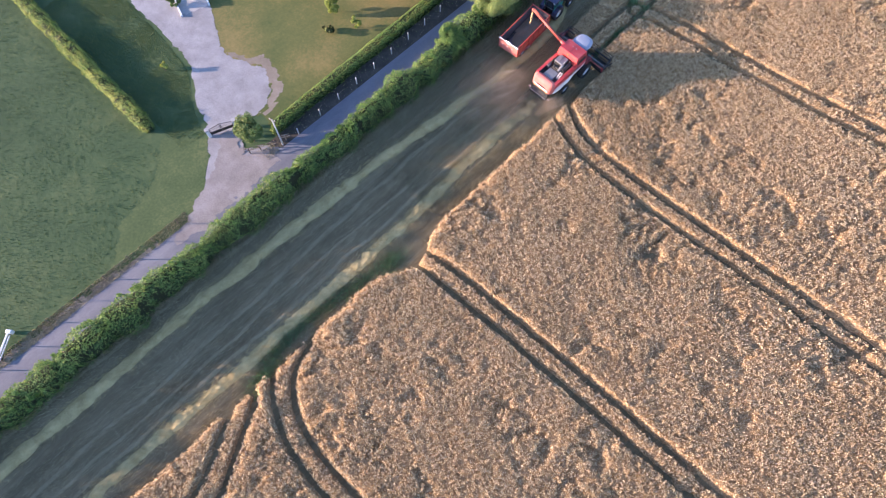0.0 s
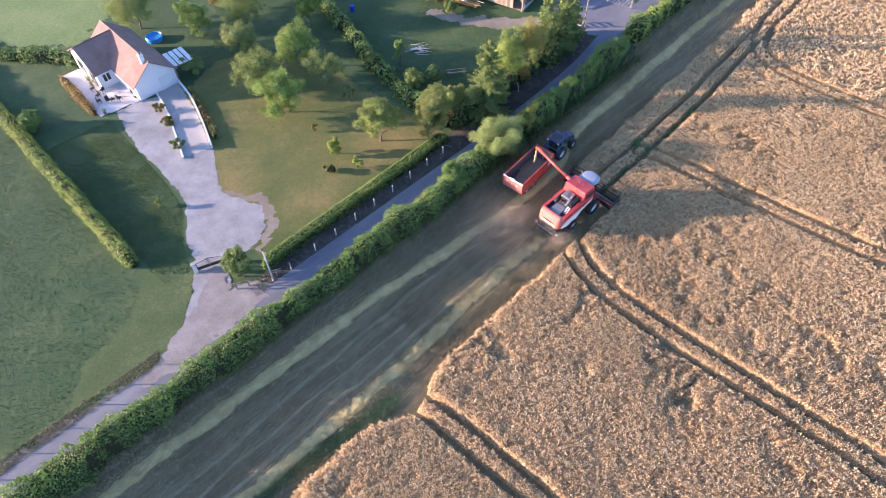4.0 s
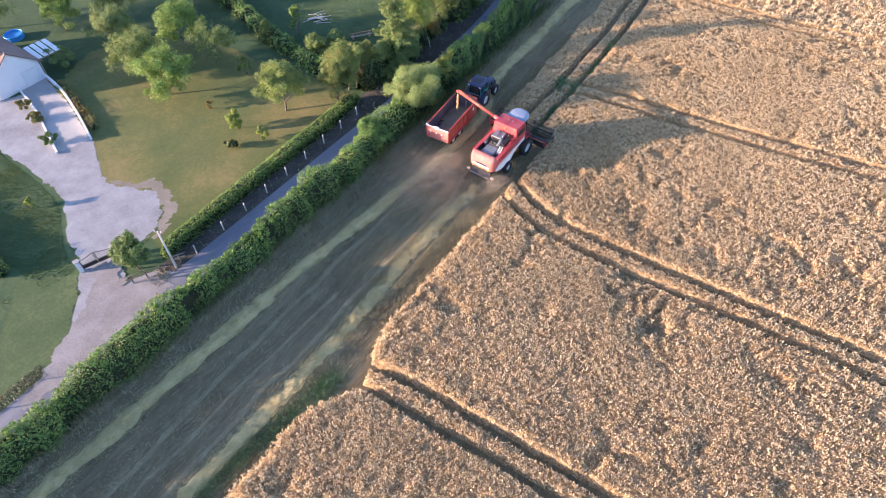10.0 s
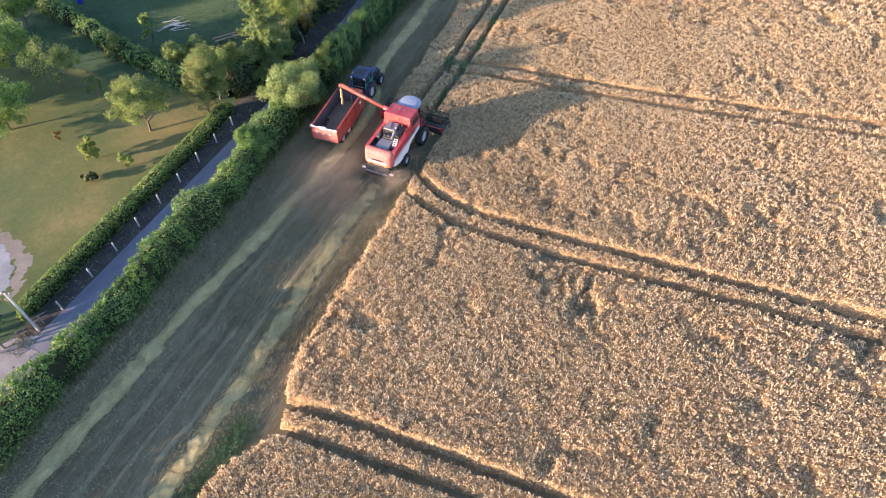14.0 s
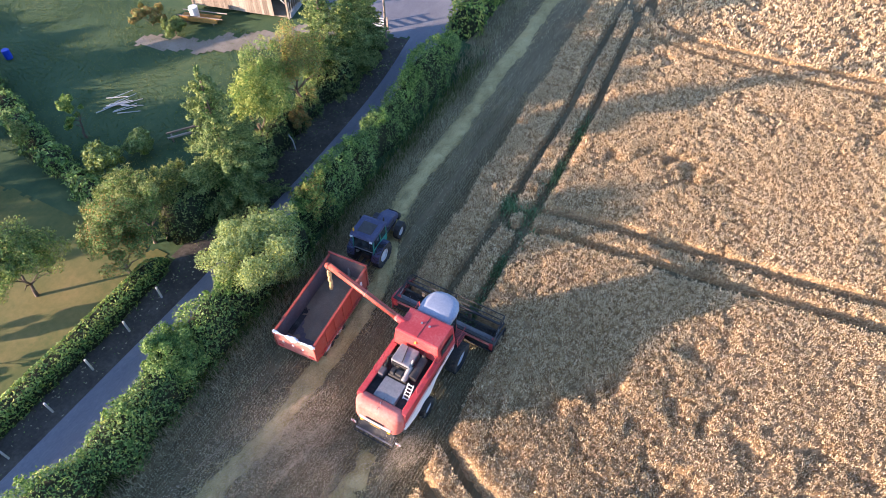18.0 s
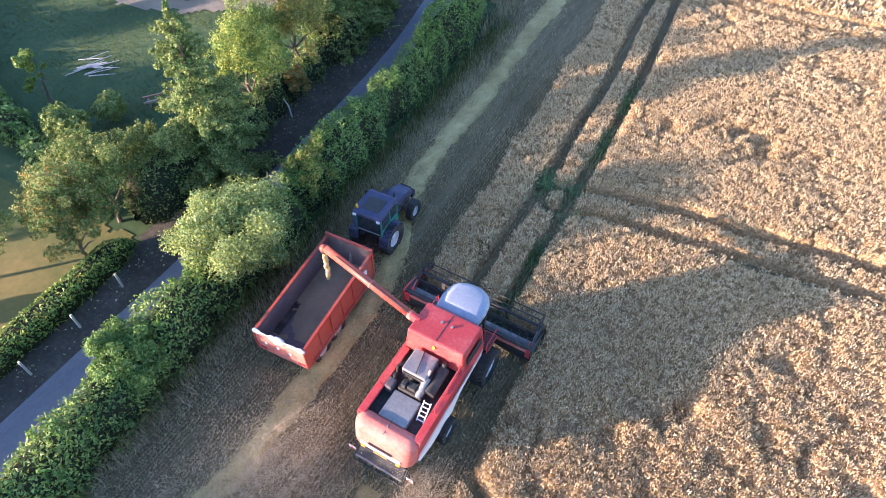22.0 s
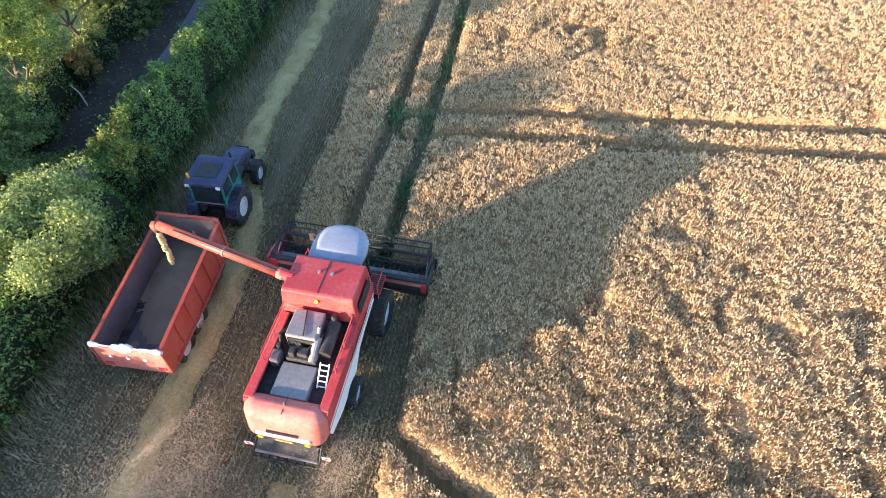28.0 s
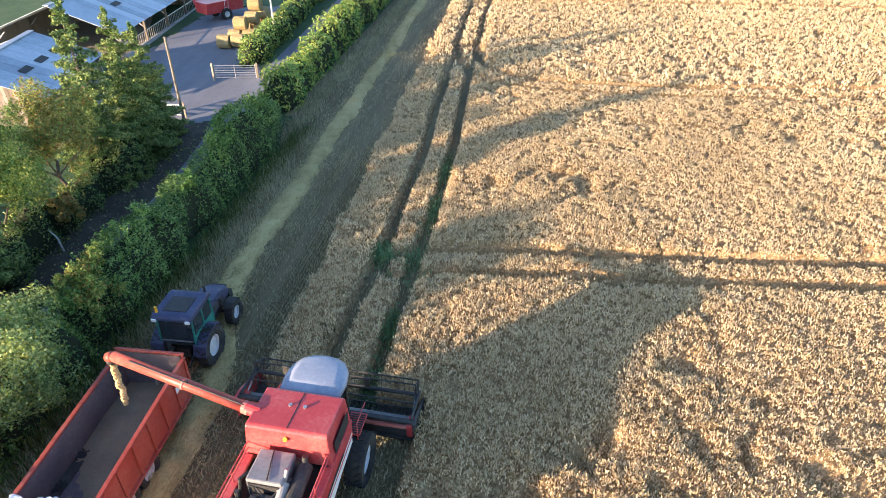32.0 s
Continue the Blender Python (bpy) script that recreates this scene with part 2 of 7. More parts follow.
M = {
    # straw brown under the ears; dark stops also paint the shade in the gaps
    "wheat": material("wheat", [(0.11, 0.066, 0.030), (0.345, 0.220, 0.102), (0.61, 0.425, 0.212)], 0.2, 8, 0.9, 1.0, 0.06, mix=0.15),
    "ear": material("wheat_ear", [(0.50, 0.366, 0.195), (0.70, 0.537, 0.312), (0.79, 0.635, 0.395)], 0.12, 3, 0.8, 0, island=0.5, through_light=0.35, spec=0.15),
    "stubble": material("stubble", [(0.22, 0.19, 0.105), (0.38, 0.33, 0.185), (0.56, 0.49, 0.29)], 0.3, 4, 0.85, 0, island=0.4),
    "old_straw": material("old_straw", [(0.26, 0.19, 0.075), (0.46, 0.355, 0.145), (0.62, 0.495, 0.23)], 0.6, 9, 0.85, 0.5, 0.03, island=0.3),
    "chaff": material("dull_chaff", [(0.17, 0.135, 0.072), (0.26, 0.21, 0.112), (0.37, 0.305, 0.17)], 0.6, 9, 0.9, 0.6, 0.03, island=0.3),
    "soil": material("field_soil", [(0.092, 0.069, 0.034), (0.178, 0.137, 0.069), (0.32, 0.258, 0.138)], 0.7, 11, 0.95, 1.0, 0.05, stretch=(1.0, 0.10, 1), mix=0.5),
    "grass": material("grass", [(0.025, 0.059, 0.022), (0.049, 0.091, 0.034), (0.099, 0.131, 0.049)], 0.09, 1.3, 0.95, 0.6, 0.08, mix=0.7),
    "mown": material("mown_grass", [(0.042, 0.075, 0.025), (0.07, 0.107, 0.037), (0.123, 0.146, 0.056)], 0.25, 4, 0.95, 0.5, 0.03),
    "bank": material("bank_earth", [(0.035, 0.030, 0.023), (0.07, 0.060, 0.046), (0.13, 0.115, 0.09)], 0.5, 5, 0.95, 0.7, 0.05),
    # twice as bright as grass: sunlight on the far field put into colour
    "pasture": material("pasture_sun_green", [(0.085, 0.150, 0.045), (0.135, 0.205, 0.065), (0.22, 0.265, 0.10)], 0.08, 2.5, 0.95, 0.5, 0.05),
    "lawn": material("lawn", [(0.046, 0.086, 0.024), (0.118, 0.126, 0.036), (0.255, 0.190, 0.068)], 0.10, 3, 0.95, 0.4, 0.03, mix=0.72),
    "blade": material("grass_blade", [(0.041, 0.087, 0.019), (0.092, 0.143, 0.031), (0.205, 0.216, 0.062)], 0.2, 3, 0.8, 0, island=0.4, through_light=0.25),
    "weed": material("weed_leaf", [(0.06, 0.14, 0.055), (0.13, 0.25, 0.10), (0.25, 0.37, 0.17)], 0.4, 3, 0.7, 0, island=0.4, through_light=0.25),
    "shoot": material("pale_shoot", [(0.10, 0.15, 0.04), (0.22, 0.27, 0.08), (0.42, 0.42, 0.17)], 0.4, 3, 0.7, 0, island=0.5, through_light=0.25),
    "asphalt": material("lane_asphalt", [(0.11, 0.113, 0.128), (0.158, 0.161, 0.176), (0.224, 0.227, 0.238)], 0.5, 14, 0.9, 0.3, 0.01, stretch=(1.0, 0.35, 1)),
    "gravel": material("pale_gravel", [(0.172, 0.166, 0.159), (0.284, 0.277, 0.267), (0.404, 0.396, 0.383)], 0.35, 7, 0.95, 0.8, 0.03, mix=0.62),
    "warm_gravel": material("worn_warm_gravel", [(0.167, 0.147, 0.13), (0.255, 0.231, 0.209), (0.352, 0.326, 0.299)], 0.4, 7, 0.95, 0.8, 0.03, mix=0.6),
    "dirt": material("bare_dirt", [(0.150, 0.120, 0.083), (0.232, 0.195, 0.143), (0.315, 0.277, 0.217)], 0.5, 9, 0.95, 0.6, 0.03),
    "concrete": material("concrete", [(0.28, 0.26, 0.24), (0.37, 0.35, 0.32), (0.46, 0.43, 0.40)], 0.4, 8, 0.9, 0.3, 0.01),
    "leaf": material("leaf_green", [(0.069, 0.152, 0.033), (0.152, 0.279, 0.058), (0.303, 0.419, 0.105)], 0.5, 3, 0.65, 0, island=0.5, through_light=0.25),
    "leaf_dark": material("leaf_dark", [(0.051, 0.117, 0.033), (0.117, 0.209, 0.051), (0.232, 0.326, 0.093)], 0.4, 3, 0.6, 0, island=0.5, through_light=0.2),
    "leaf_yellow": material("leaf_yellow", [(0.161, 0.222, 0.040), (0.302, 0.363, 0.070), (0.524, 0.524, 0.121)], 0.5, 3, 0.65, 0, island=0.5, through_light=0.25),
    "leaf_silver": material("leaf_silver", [(0.12, 0.19, 0.06), (0.22, 0.31, 0.10), (0.37, 0.43, 0.16)], 0.6, 3, 0.6, 0, island=0.5, through_light=0.2),
    "leaf_olive": material("leaf_olive", [(0.115, 0.155, 0.044), (0.205, 0.245, 0.068), (0.35, 0.365, 0.115)], 0.5, 3, 0.7, 0, island=0.5, through_light=0.2),
    "leaf_rust": material("leaf_rust", [(0.182, 0.127, 0.036), (0.364, 0.200, 0.055), (0.582, 0.328, 0.091)], 0.6, 3, 0.7, 0, island=0.5, through_light=0.2),
    "needle": material("conifer_needle", [(0.085, 0.145, 0.040), (0.19, 0.265, 0.072), (0.37, 0.41, 0.125)], 0.5, 3, 0.7, 0, island=0.5, through_light=0.12),
    "bark": material("bark", [(0.09, 0.065, 0.045), (0.16, 0.12, 0.085), (0.24, 0.19, 0.14)], 1.5, 12, 0.9, 0.7, 0.03, stretch=(1, 1, 0.25)),
    # near black: shade deep in foliage put into colour; also grey_bush's dark leaves
    "core": material("dark_leaf_and_shade", [(0.012, 0.018, 0.008), (0.025, 0.03, 0.012), (0.04, 0.045, 0.02)], 1.0, 6, 0.95, 0.6, 0.06),
    "red": material("red_paint", [(0.45, 0.035, 0.035), (0.54, 0.065, 0.06), (0.58, 0.16, 0.13)], 0.7, 9, 0.38, 0.03, 0.003, coat=0.3),
    "red_dusty": material("dusty_red_paint", [(0.48, 0.09, 0.07), (0.55, 0.165, 0.125), (0.60, 0.26, 0.20)], 0.9, 7, 0.6, 0.05, 0.003),
    "orange": material("orange_red_paint", [(0.30, 0.035, 0.022), (0.36, 0.07, 0.045), (0.39, 0.15, 0.11)], 0.6, 8, 0.45, 0.04, 0.003),
    "white": material("white_paint", [(0.62, 0.60, 0.56), (0.76, 0.74, 0.70), (0.82, 0.81, 0.78)], 0.7, 8, 0.45, 0.03, 0.003),
    "pale_roof": material("pale_cab_roof", [(0.55, 0.56, 0.57), (0.68, 0.69, 0.69), (0.76, 0.76, 0.74)], 0.8, 7, 0.4, 0.03, 0.003),
    "cab_top": material("dusty_cab_roof", [(0.21, 0.24, 0.29), (0.28, 0.31, 0.365), (0.38, 0.40, 0.44)], 0.9, 7, 0.45, 0.03, 0.003),
    "cloth": material("white_tarp", [(0.60, 0.60, 0.60), (0.74, 0.74, 0.73), (0.84, 0.84, 0.82)], 2.0, 12, 0.7, 0.4, 0.02),
    "grey": material("grey_metal", [(0.17, 0.17, 0.17), (0.26, 0.25, 0.24), (0.36, 0.34, 0.31)], 1.0, 9, 0.55, 0.1, 0.004, metal=0.3),
    "steel": material("worn_steel", [(0.35, 0.34, 0.33), (0.50, 0.49, 0.47), (0.62, 0.61, 0.58)], 2.0, 14, 0.4, 0.1, 0.003, metal=0.8),
    "dark": material("dark_metal", [(0.025, 0.024, 0.023), (0.045, 0.042, 0.038), (0.09, 0.08, 0.065)], 1.2, 9, 0.6, 0.15, 0.005),
    "tyre": material("tyre_rubber", [(0.02, 0.02, 0.02), (0.035, 0.033, 0.03), (0.10, 0.085, 0.06)], 1.5, 8, 0.9, 0.3, 0.01),
    "rim": material("pale_rim", [(0.45, 0.44, 0.42), (0.58, 0.57, 0.55), (0.66, 0.64, 0.60)], 2.0, 9, 0.5, 0.05, 0.003),
    "green_paint": material("green_paint", [(0.015, 0.15, 0.115), (0.025, 0.21, 0.16), (0.06, 0.27, 0.21)], 1.0, 8, 0.4, 0.03, 0.003),
    "navy": material("dark_blue_paint", [(0.032, 0.036, 0.072), (0.05, 0.056, 0.105), (0.10, 0.10, 0.135)], 1.0, 8, 0.45, 0.05, 0.003),
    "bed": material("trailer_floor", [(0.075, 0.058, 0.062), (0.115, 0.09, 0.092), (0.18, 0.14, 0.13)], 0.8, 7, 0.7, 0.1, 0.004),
    "grain": material("wheat_grain", [(0.38, 0.25, 0.10), (0.50, 0.34, 0.15), (0.60, 0.43, 0.21)], 1.5, 30, 0.85, 0.6, 0.02),
    # heap colour, darker and greyer than the grain in the stream
    "dull_grain": material("dull_grain", [(0.15, 0.108, 0.072), (0.22, 0.160, 0.105), (0.31, 0.23, 0.15)], 0.8, 20, 0.9, 0.5, 0.02),
    "dust": material("tan_dust", [(0.50, 0.39, 0.27), (0.60, 0.48, 0.34), (0.68, 0.56, 0.41)], 0.5, 3, 0.95, 0, island=0.3, through_light=0.5, spec=0.0),
    "render_wall": material("white_render", [(0.66, 0.66, 0.66), (0.74, 0.74, 0.74), (0.80, 0.80, 0.79)], 0.5, 12, 0.9, 0.2, 0.006),
    "tile": material("roof_tile", [(0.18, 0.105, 0.082), (0.245, 0.150, 0.120), (0.32, 0.21, 0.17)], 0.5, 6, 0.85, 0.3, 0.01, single=0.2, island=0.15),
    "pave": material("patio_stone", [(0.48, 0.43, 0.40), (0.58, 0.53, 0.49), (0.66, 0.61, 0.57)], 0.6, 6, 0.9, 0.3, 0.006, single=0.3),
    "sheet": material("corrugated_sheet", [(0.30, 0.34, 0.38), (0.42, 0.46, 0.50), (0.54, 0.57, 0.60)], 0.25, 3, 0.6, 0.15, 0.01, metal=0.2, single=0.4),
    "timber": material("weathered_timber", [(0.19, 0.15, 0.11), (0.30, 0.245, 0.185), (0.42, 0.36, 0.28)], 0.7, 9, 0.9, 0.4, 0.01, stretch=(1, 1, 0.2), single=0.35),
    "post": material("pale_post", [(0.42, 0.40, 0.36), (0.55, 0.53, 0.49), (0.66, 0.64, 0.60)], 1.0, 9, 0.9, 0.3, 0.006),
    "hay": material("hay_bale", [(0.255, 0.180, 0.075), (0.360, 0.262, 0.120), (0.435, 0.330, 0.165)], 0.9, 14, 0.95, 0.8, 0.04, single=0.3),
    "blue": material("blue_plastic", [(0.01, 0.04, 0.35), (0.015, 0.06, 0.45), (0.03, 0.09, 0.55)], 1.0, 6, 0.5, 0.05, 0.003),
    "pool": material("pool_liner", [(0.03, 0.22, 0.55), (0.05, 0.30, 0.65), (0.10, 0.38, 0.72)], 0.8, 4, 0.2, 0.1, 0.01),
    "yellow": material("yellow_paint", [(0.30, 0.20, 0.06), (0.38, 0.26, 0.09), (0.44, 0.32, 0.14)], 1.0, 8, 0.5, 0.03, 0.003),
    "amber": material("amber_lens", [(0.7, 0.3, 0.02), (0.8, 0.4, 0.03), (0.85, 0.5, 0.06)], 2, 8, 0.3, 0, 0),
    "ink": material("dark_lettering", [(0.03, 0.03, 0.03), (0.05, 0.05, 0.05)], 2, 8, 0.6, 0, 0),
}


def glass(name, tint=(0.05, 0.07, 0.08)):
    m = bpy.data.materials.new(name)
    m.use_nodes = True
    b = m.node_tree.nodes["Principled BSDF"]
    b.inputs["Base Color"].default_value = (*tint, 1)
    b.inputs["Roughness"].default_value, b.inputs["IOR"].default_value = 0.06, 1.45
    b.inputs["Transmission Weight"].default_value = 0.35
    return m


M["glass"] = glass("tinted_glass")

# ---- mesh helpers ----


def linked(name, me, mat, parent=None, label=""):
    if mat:
        me.materials.append(M[mat])
    ob = new(name, me)
    ob.parent = parent
    if label:
        ob["label"] = label
    return ob


def part(name, bm, mat, parent=None, label="", smooth=False):
    """One bmesh as one mesh object."""
    me = bpy.data.meshes.new(name)
    for f in bm.faces:
        f.smooth = smooth
    bmesh.ops.recalc_face_normals(bm, faces=bm.faces)
    bm.to_mesh(me)
    bm.free()
    return linked(name, me, mat, parent, label)


def array_mesh(name, verts, faces, smooth=False):
    """A mesh from numpy arrays: n x 3 places and m x k corners."""
    me = bpy.data.meshes.new(name)
    m, k = faces.shape
    me.vertices.add(len(verts))
    me.vertices.foreach_set("co", np.ascontiguousarray(verts, dtype=np.float32).ravel())
    me.loops.add(m * k)
    me.loops.foreach_set("vertex_index", np.ascontiguousarray(faces, dtype=np.int32).ravel())
    me.polygons.add(m)
    me.polygons.foreach_set("loop_start", np.arange(0, m * k, k, dtype=np.int32))
    if smooth:
        me.polygons.foreach_set("use_smooth", np.ones(m, dtype=bool))
    me.update(calc_edges=True)
    return me


def thing(name, label, category, at=(0, 0, 0), turn=0.0, group="", kind=""):
    ob = new(name)
    ob.matrix_basis = pose(*at, 0, 0, turn)
    return tagged(ob, label, category, group, kind)


def box(bm, x0, x1, y0, y1, z0, z1, bevel=0.0, m=None):
    r = bmesh.ops.create_cube(bm, size=1.0, matrix=Matrix.Translation(((x0 + x1) / 2, (y0 + y1) / 2, (z0 + z1) / 2)) @ Matrix.Diagonal((abs(x1 - x0), abs(y1 - y0), abs(z1 - z0), 1)))
    vs = r["verts"]
    if bevel:
        es = list({e for v in vs for e in v.link_edges})
        out = bmesh.ops.bevel(bm, geom=es, offset=bevel, segments=2, profile=0.5, affect="EDGES")
        vs = list({v for f in out["faces"] for v in f.verts} | {v for v in vs if v.is_valid})
    if m is not None:
        bmesh.ops.transform(bm, matrix=m, verts=vs)
    return bm


def boxes(*specs, bevel=0.0):
    bm = bmesh.new()
    for s in specs:
        box(bm, *s, bevel=bevel)
    return bm


def tube(bm, a, b, r, r2=None, n=10, caps=True):
    a, b = Vector(a), Vector(b)
    d = b - a
    m = Matrix.Translation((a + b) / 2) @ d.to_track_quat("Z", "Y").to_matrix().to_4x4()
    bmesh.ops.create_cone(bm, cap_ends=caps, segments=n, radius1=r, radius2=r if r2 is None else r2, depth=d.length, matrix=m)
    return bm


def tubes(*specs, n=8):
    bm = bmesh.new()
    for a, b, r in specs:
        tube(bm, a, b, r, n=n)
    return bm


def prism(points, x0, x1, axis="x", bevel=0.0):
    """A side outline (pairs) pushed through from x0 to x1 along an axis."""
    bm = bmesh.new()
    put = {"x": lambda p, q: (q, p[0], p[1]), "y": lambda p, q: (p[0], q, p[1]), "z": lambda p, q: (p[0], p[1], q)}[axis]
    a = [bm.verts.new(put(p, x0)) for p in points]
    b = [bm.verts.new(put(p, x1)) for p in points]
    bm.faces.new(a)
    bm.faces.new(b[::-1])
    for i in range(len(a)):
        j = (i + 1) % len(a)
        bm.faces.new((a[i], b[i], b[j], a[j]))
    if bevel:
        bmesh.ops.bevel(bm, geom=bm.edges[:], offset=bevel, segments=2, profile=0.5, affect="EDGES")
    return bm


def lattice_noise(x, y, size, seed):
    """Smooth value noise in 0..1 on arrays."""
    rng = np.random.RandomState(seed)
    g = rng.rand(256, 256)
    u, v = x / size, y / size
    i, j = np.floor(u).astype(int), np.floor(v).astype(int)
    fu, fv = u - i, v - j
    fu, fv = fu * fu * (3 - 2 * fu), fv * fv * (3 - 2 * fv)
    a, b = g[i % 256, j % 256], g[(i + 1) % 256, j % 256]
    c, d = g[i % 256, (j + 1) % 256], g[(i + 1) % 256, (j + 1) % 256]
    return (a * (1 - fu) + b * fu) * (1 - fv) + (c * (1 - fu) + d * fu) * fv


def line_distance(x, y, line):
    """How far points lie from a bent line."""
    best = np.full(x.shape, 1e9)
    for (ax, ay), (bx, by) in zip(line, line[1:]):
        dx, dy = bx - ax, by - ay
        t = np.clip(((x - ax) * dx + (y - ay) * dy) / (dx * dx + dy * dy), 0, 1)
        best = np.minimum(best, np.hypot(x - ax - t * dx, y - ay - t * dy))
    return best


def along(line, step):
    """Places every step metres along a bent line, with the way's direction."""
    out, rest = [], 0.0
    for a, b in zip(line, line[1:]):
        a, b = np.array(a, float), np.array(b, float)
        n = np.linalg.norm(b - a)
        s = rest
        while s < n:
            out.append((*(a + (b - a) * s / n), *((b - a) / n)))
            s += step
        rest = s - n
    return np.array(out)


def smooth_line(points, rounds=2):
    for _ in range(rounds):
        q = [points[0]]
        for a, b in zip(points, points[1:]):
            q += [tuple(0.75 * u + 0.25 * v for u, v in zip(a, b)), tuple(0.25 * u + 0.75 * v for u, v in zip(a, b))]
        points = q + [points[-1]]
    return points


def blades(name, base, height, width, lean, mat, rng, bend=0.0, parent=None):
    """Narrow upright blades, each one triangle, at places base (n x 3)."""
    n = len(base)
    a = rng.rand(n) * 2 * np.pi
    side = np.stack([np.cos(a), np.sin(a), 0 * a], 1) * (width * (0.6 + 0.8 * rng.rand(n)))[:, None] / 2
    b = rng.rand(n) * 2 * np.pi
    tip = np.stack([np.cos(b), np.sin(b), 0 * b], 1) * (lean * rng.rand(n))[:, None]
    h = height * (0.7 + 0.6 * rng.rand(n))
    top = base + tip + np.stack([0 * h, 0 * h, h], 1)
    v = np.stack([base - side, base + side, top], 1).reshape(-1, 3)
    f = np.arange(3 * n).reshape(n, 3)
    return linked(name, array_mesh(name, v, f), mat, parent)


def spikes(points, tall, rng, fronds=6, each=12):
    """Leaf places for upright feathery shoots: arching fronds that spread like stars from the given points."""
    per = fronds * each
    k = np.repeat(np.arange(len(points)), per)
    size = (tall * (0.55 + 0.7 * rng.rand(len(points))))[k]
    j = np.tile(np.repeat(np.arange(fronds), each), len(points))
    a = 2 * np.pi * j / fronds + (rng.rand(len(points)) * 6.3)[k] + 0.5 * np.sin(7.3 * j + k)
    f = np.tile(np.linspace(0.12, 1, each), len(points) * fronds)
    steep = 0.35 + 0.65 * ((j * 0.37 + k * 0.23) % 1)
    out = 0.42 * size * f * (1.25 - steep)
    side = rng.normal(size=len(k)) * 0.05 * size
    up = size * f * (1.05 - 0.45 * f) * (0.45 + steep) * 0.8
    return points[k] + np.stack([np.cos(a) * out - np.sin(a) * side, np.sin(a) * out + np.cos(a) * side, up - 0.05], 1)


def leaf_cards(centres, size, rng, normals=None, flat=0.35):
    """Small leaf sprays, one triangle each, turned at random, facing outwards on the whole."""
    n = len(centres)
    nr = rng.normal(size=(n, 3)) * flat * 2
    if normals is not None:
        nr = nr + normals
    nr /= np.linalg.norm(nr, axis=1)[:, None] + 1e-9
    t = np.cross(nr, rng.normal(size=(n, 3)))
    t /= np.linalg.norm(t, axis=1)[:, None] + 1e-9
    u = np.cross(nr, t)
    s = (size * (0.55 + 0.9 * rng.rand(n)))[:, None]
    fold = nr * s * 0.25
    v = np.stack([centres - t * s * 1.1, centres - u * s * 0.75 + fold + t * s * 0.25, centres + t * s * 1.0 + u * s * 0.55], 1).reshape(-1, 3)
    return v, np.arange(3 * n).reshape(n, 3)

# ---- ground: one sheet that falls towards the garden and rises far up the field ----


def soft_step(v, w=4.0):
    return w * np.logaddexp(0, v / w)


def ground_z(x, y):
    return -0.055 * soft_step(-26 - np.asarray(x, float)) + 0.03 * soft_step(np.asarray(y, float) - 44)


def gz(x, y):
    return float(ground_z(x, y))


def grid_sheet(name, xs, ys, mat, lift=0.0, keep=None, rough=0.0, seed=1):
    X, Y = np.meshgrid(xs, ys, indexing="ij")
    Z = ground_z(np.clip(X, -160, 160), np.clip(Y, -120, 200)) + lift
    if rough:
        Z = Z + rough * (lattice_noise(X, Y, 0.7, seed) + 0.6 * lattice_noise(X, Y, 0.25, seed + 1) - 0.8)
    v = np.stack([X, Y, Z], -1).reshape(-1, 3)
    i = np.arange(len(xs) * len(ys)).reshape(len(xs), len(ys))
    f = np.stack([i[:-1, :-1], i[1:, :-1], i[1:, 1:], i[:-1, 1:]], -1).reshape(-1, 4)
    if keep is not None:
        c = v[f].mean(1)
        f = f[keep(c[:, 0], c[:, 1])]
        used = np.unique(f)
        where = np.zeros(len(v), int)
        where[used] = np.arange(len(used))
        v, f = v[used], where[f]
    return linked(name, array_mesh(name, v, f, True), mat)


def inside(x, y, ring):
    """Which points lie inside a closed outline."""
    hit = np.zeros(x.shape, bool)
    for (ax, ay), (bx, by) in zip(ring, ring[1:] + ring[:1]):
        cross = ((ay > y) != (by > y)) & (x < (bx - ax) * (y - ay) / (by - ay + 1e-12) + ax)
        hit ^= cross
    return hit


def outline_sheet(name, ring, mat, lift, step=0.5, wobble=0.0, seed=3):
    """A sheet laid on the ground inside an outline, with a slightly ragged rim."""
    ring = [tuple(p) for p in ring]
    xs = np.arange(min(p[0] for p in ring) - step, max(p[0] for p in ring) + 2 * step, step)
    ys = np.arange(min(p[1] for p in ring) - step, max(p[1] for p in ring) + 2 * step, step)

    def keep(x, y):
        wx = wobble * (lattice_noise(x, y, 1.3, seed) + lattice_noise(x, y, 0.5, seed + 1) - 1.0)
        wy = wobble * (lattice_noise(x, y, 1.3, seed + 2) + lattice_noise(x, y, 0.5, seed + 3) - 1.0)
        return inside(x + wx, y + wy, ring)

    return grid_sheet(name, xs, ys, mat, lift, keep)


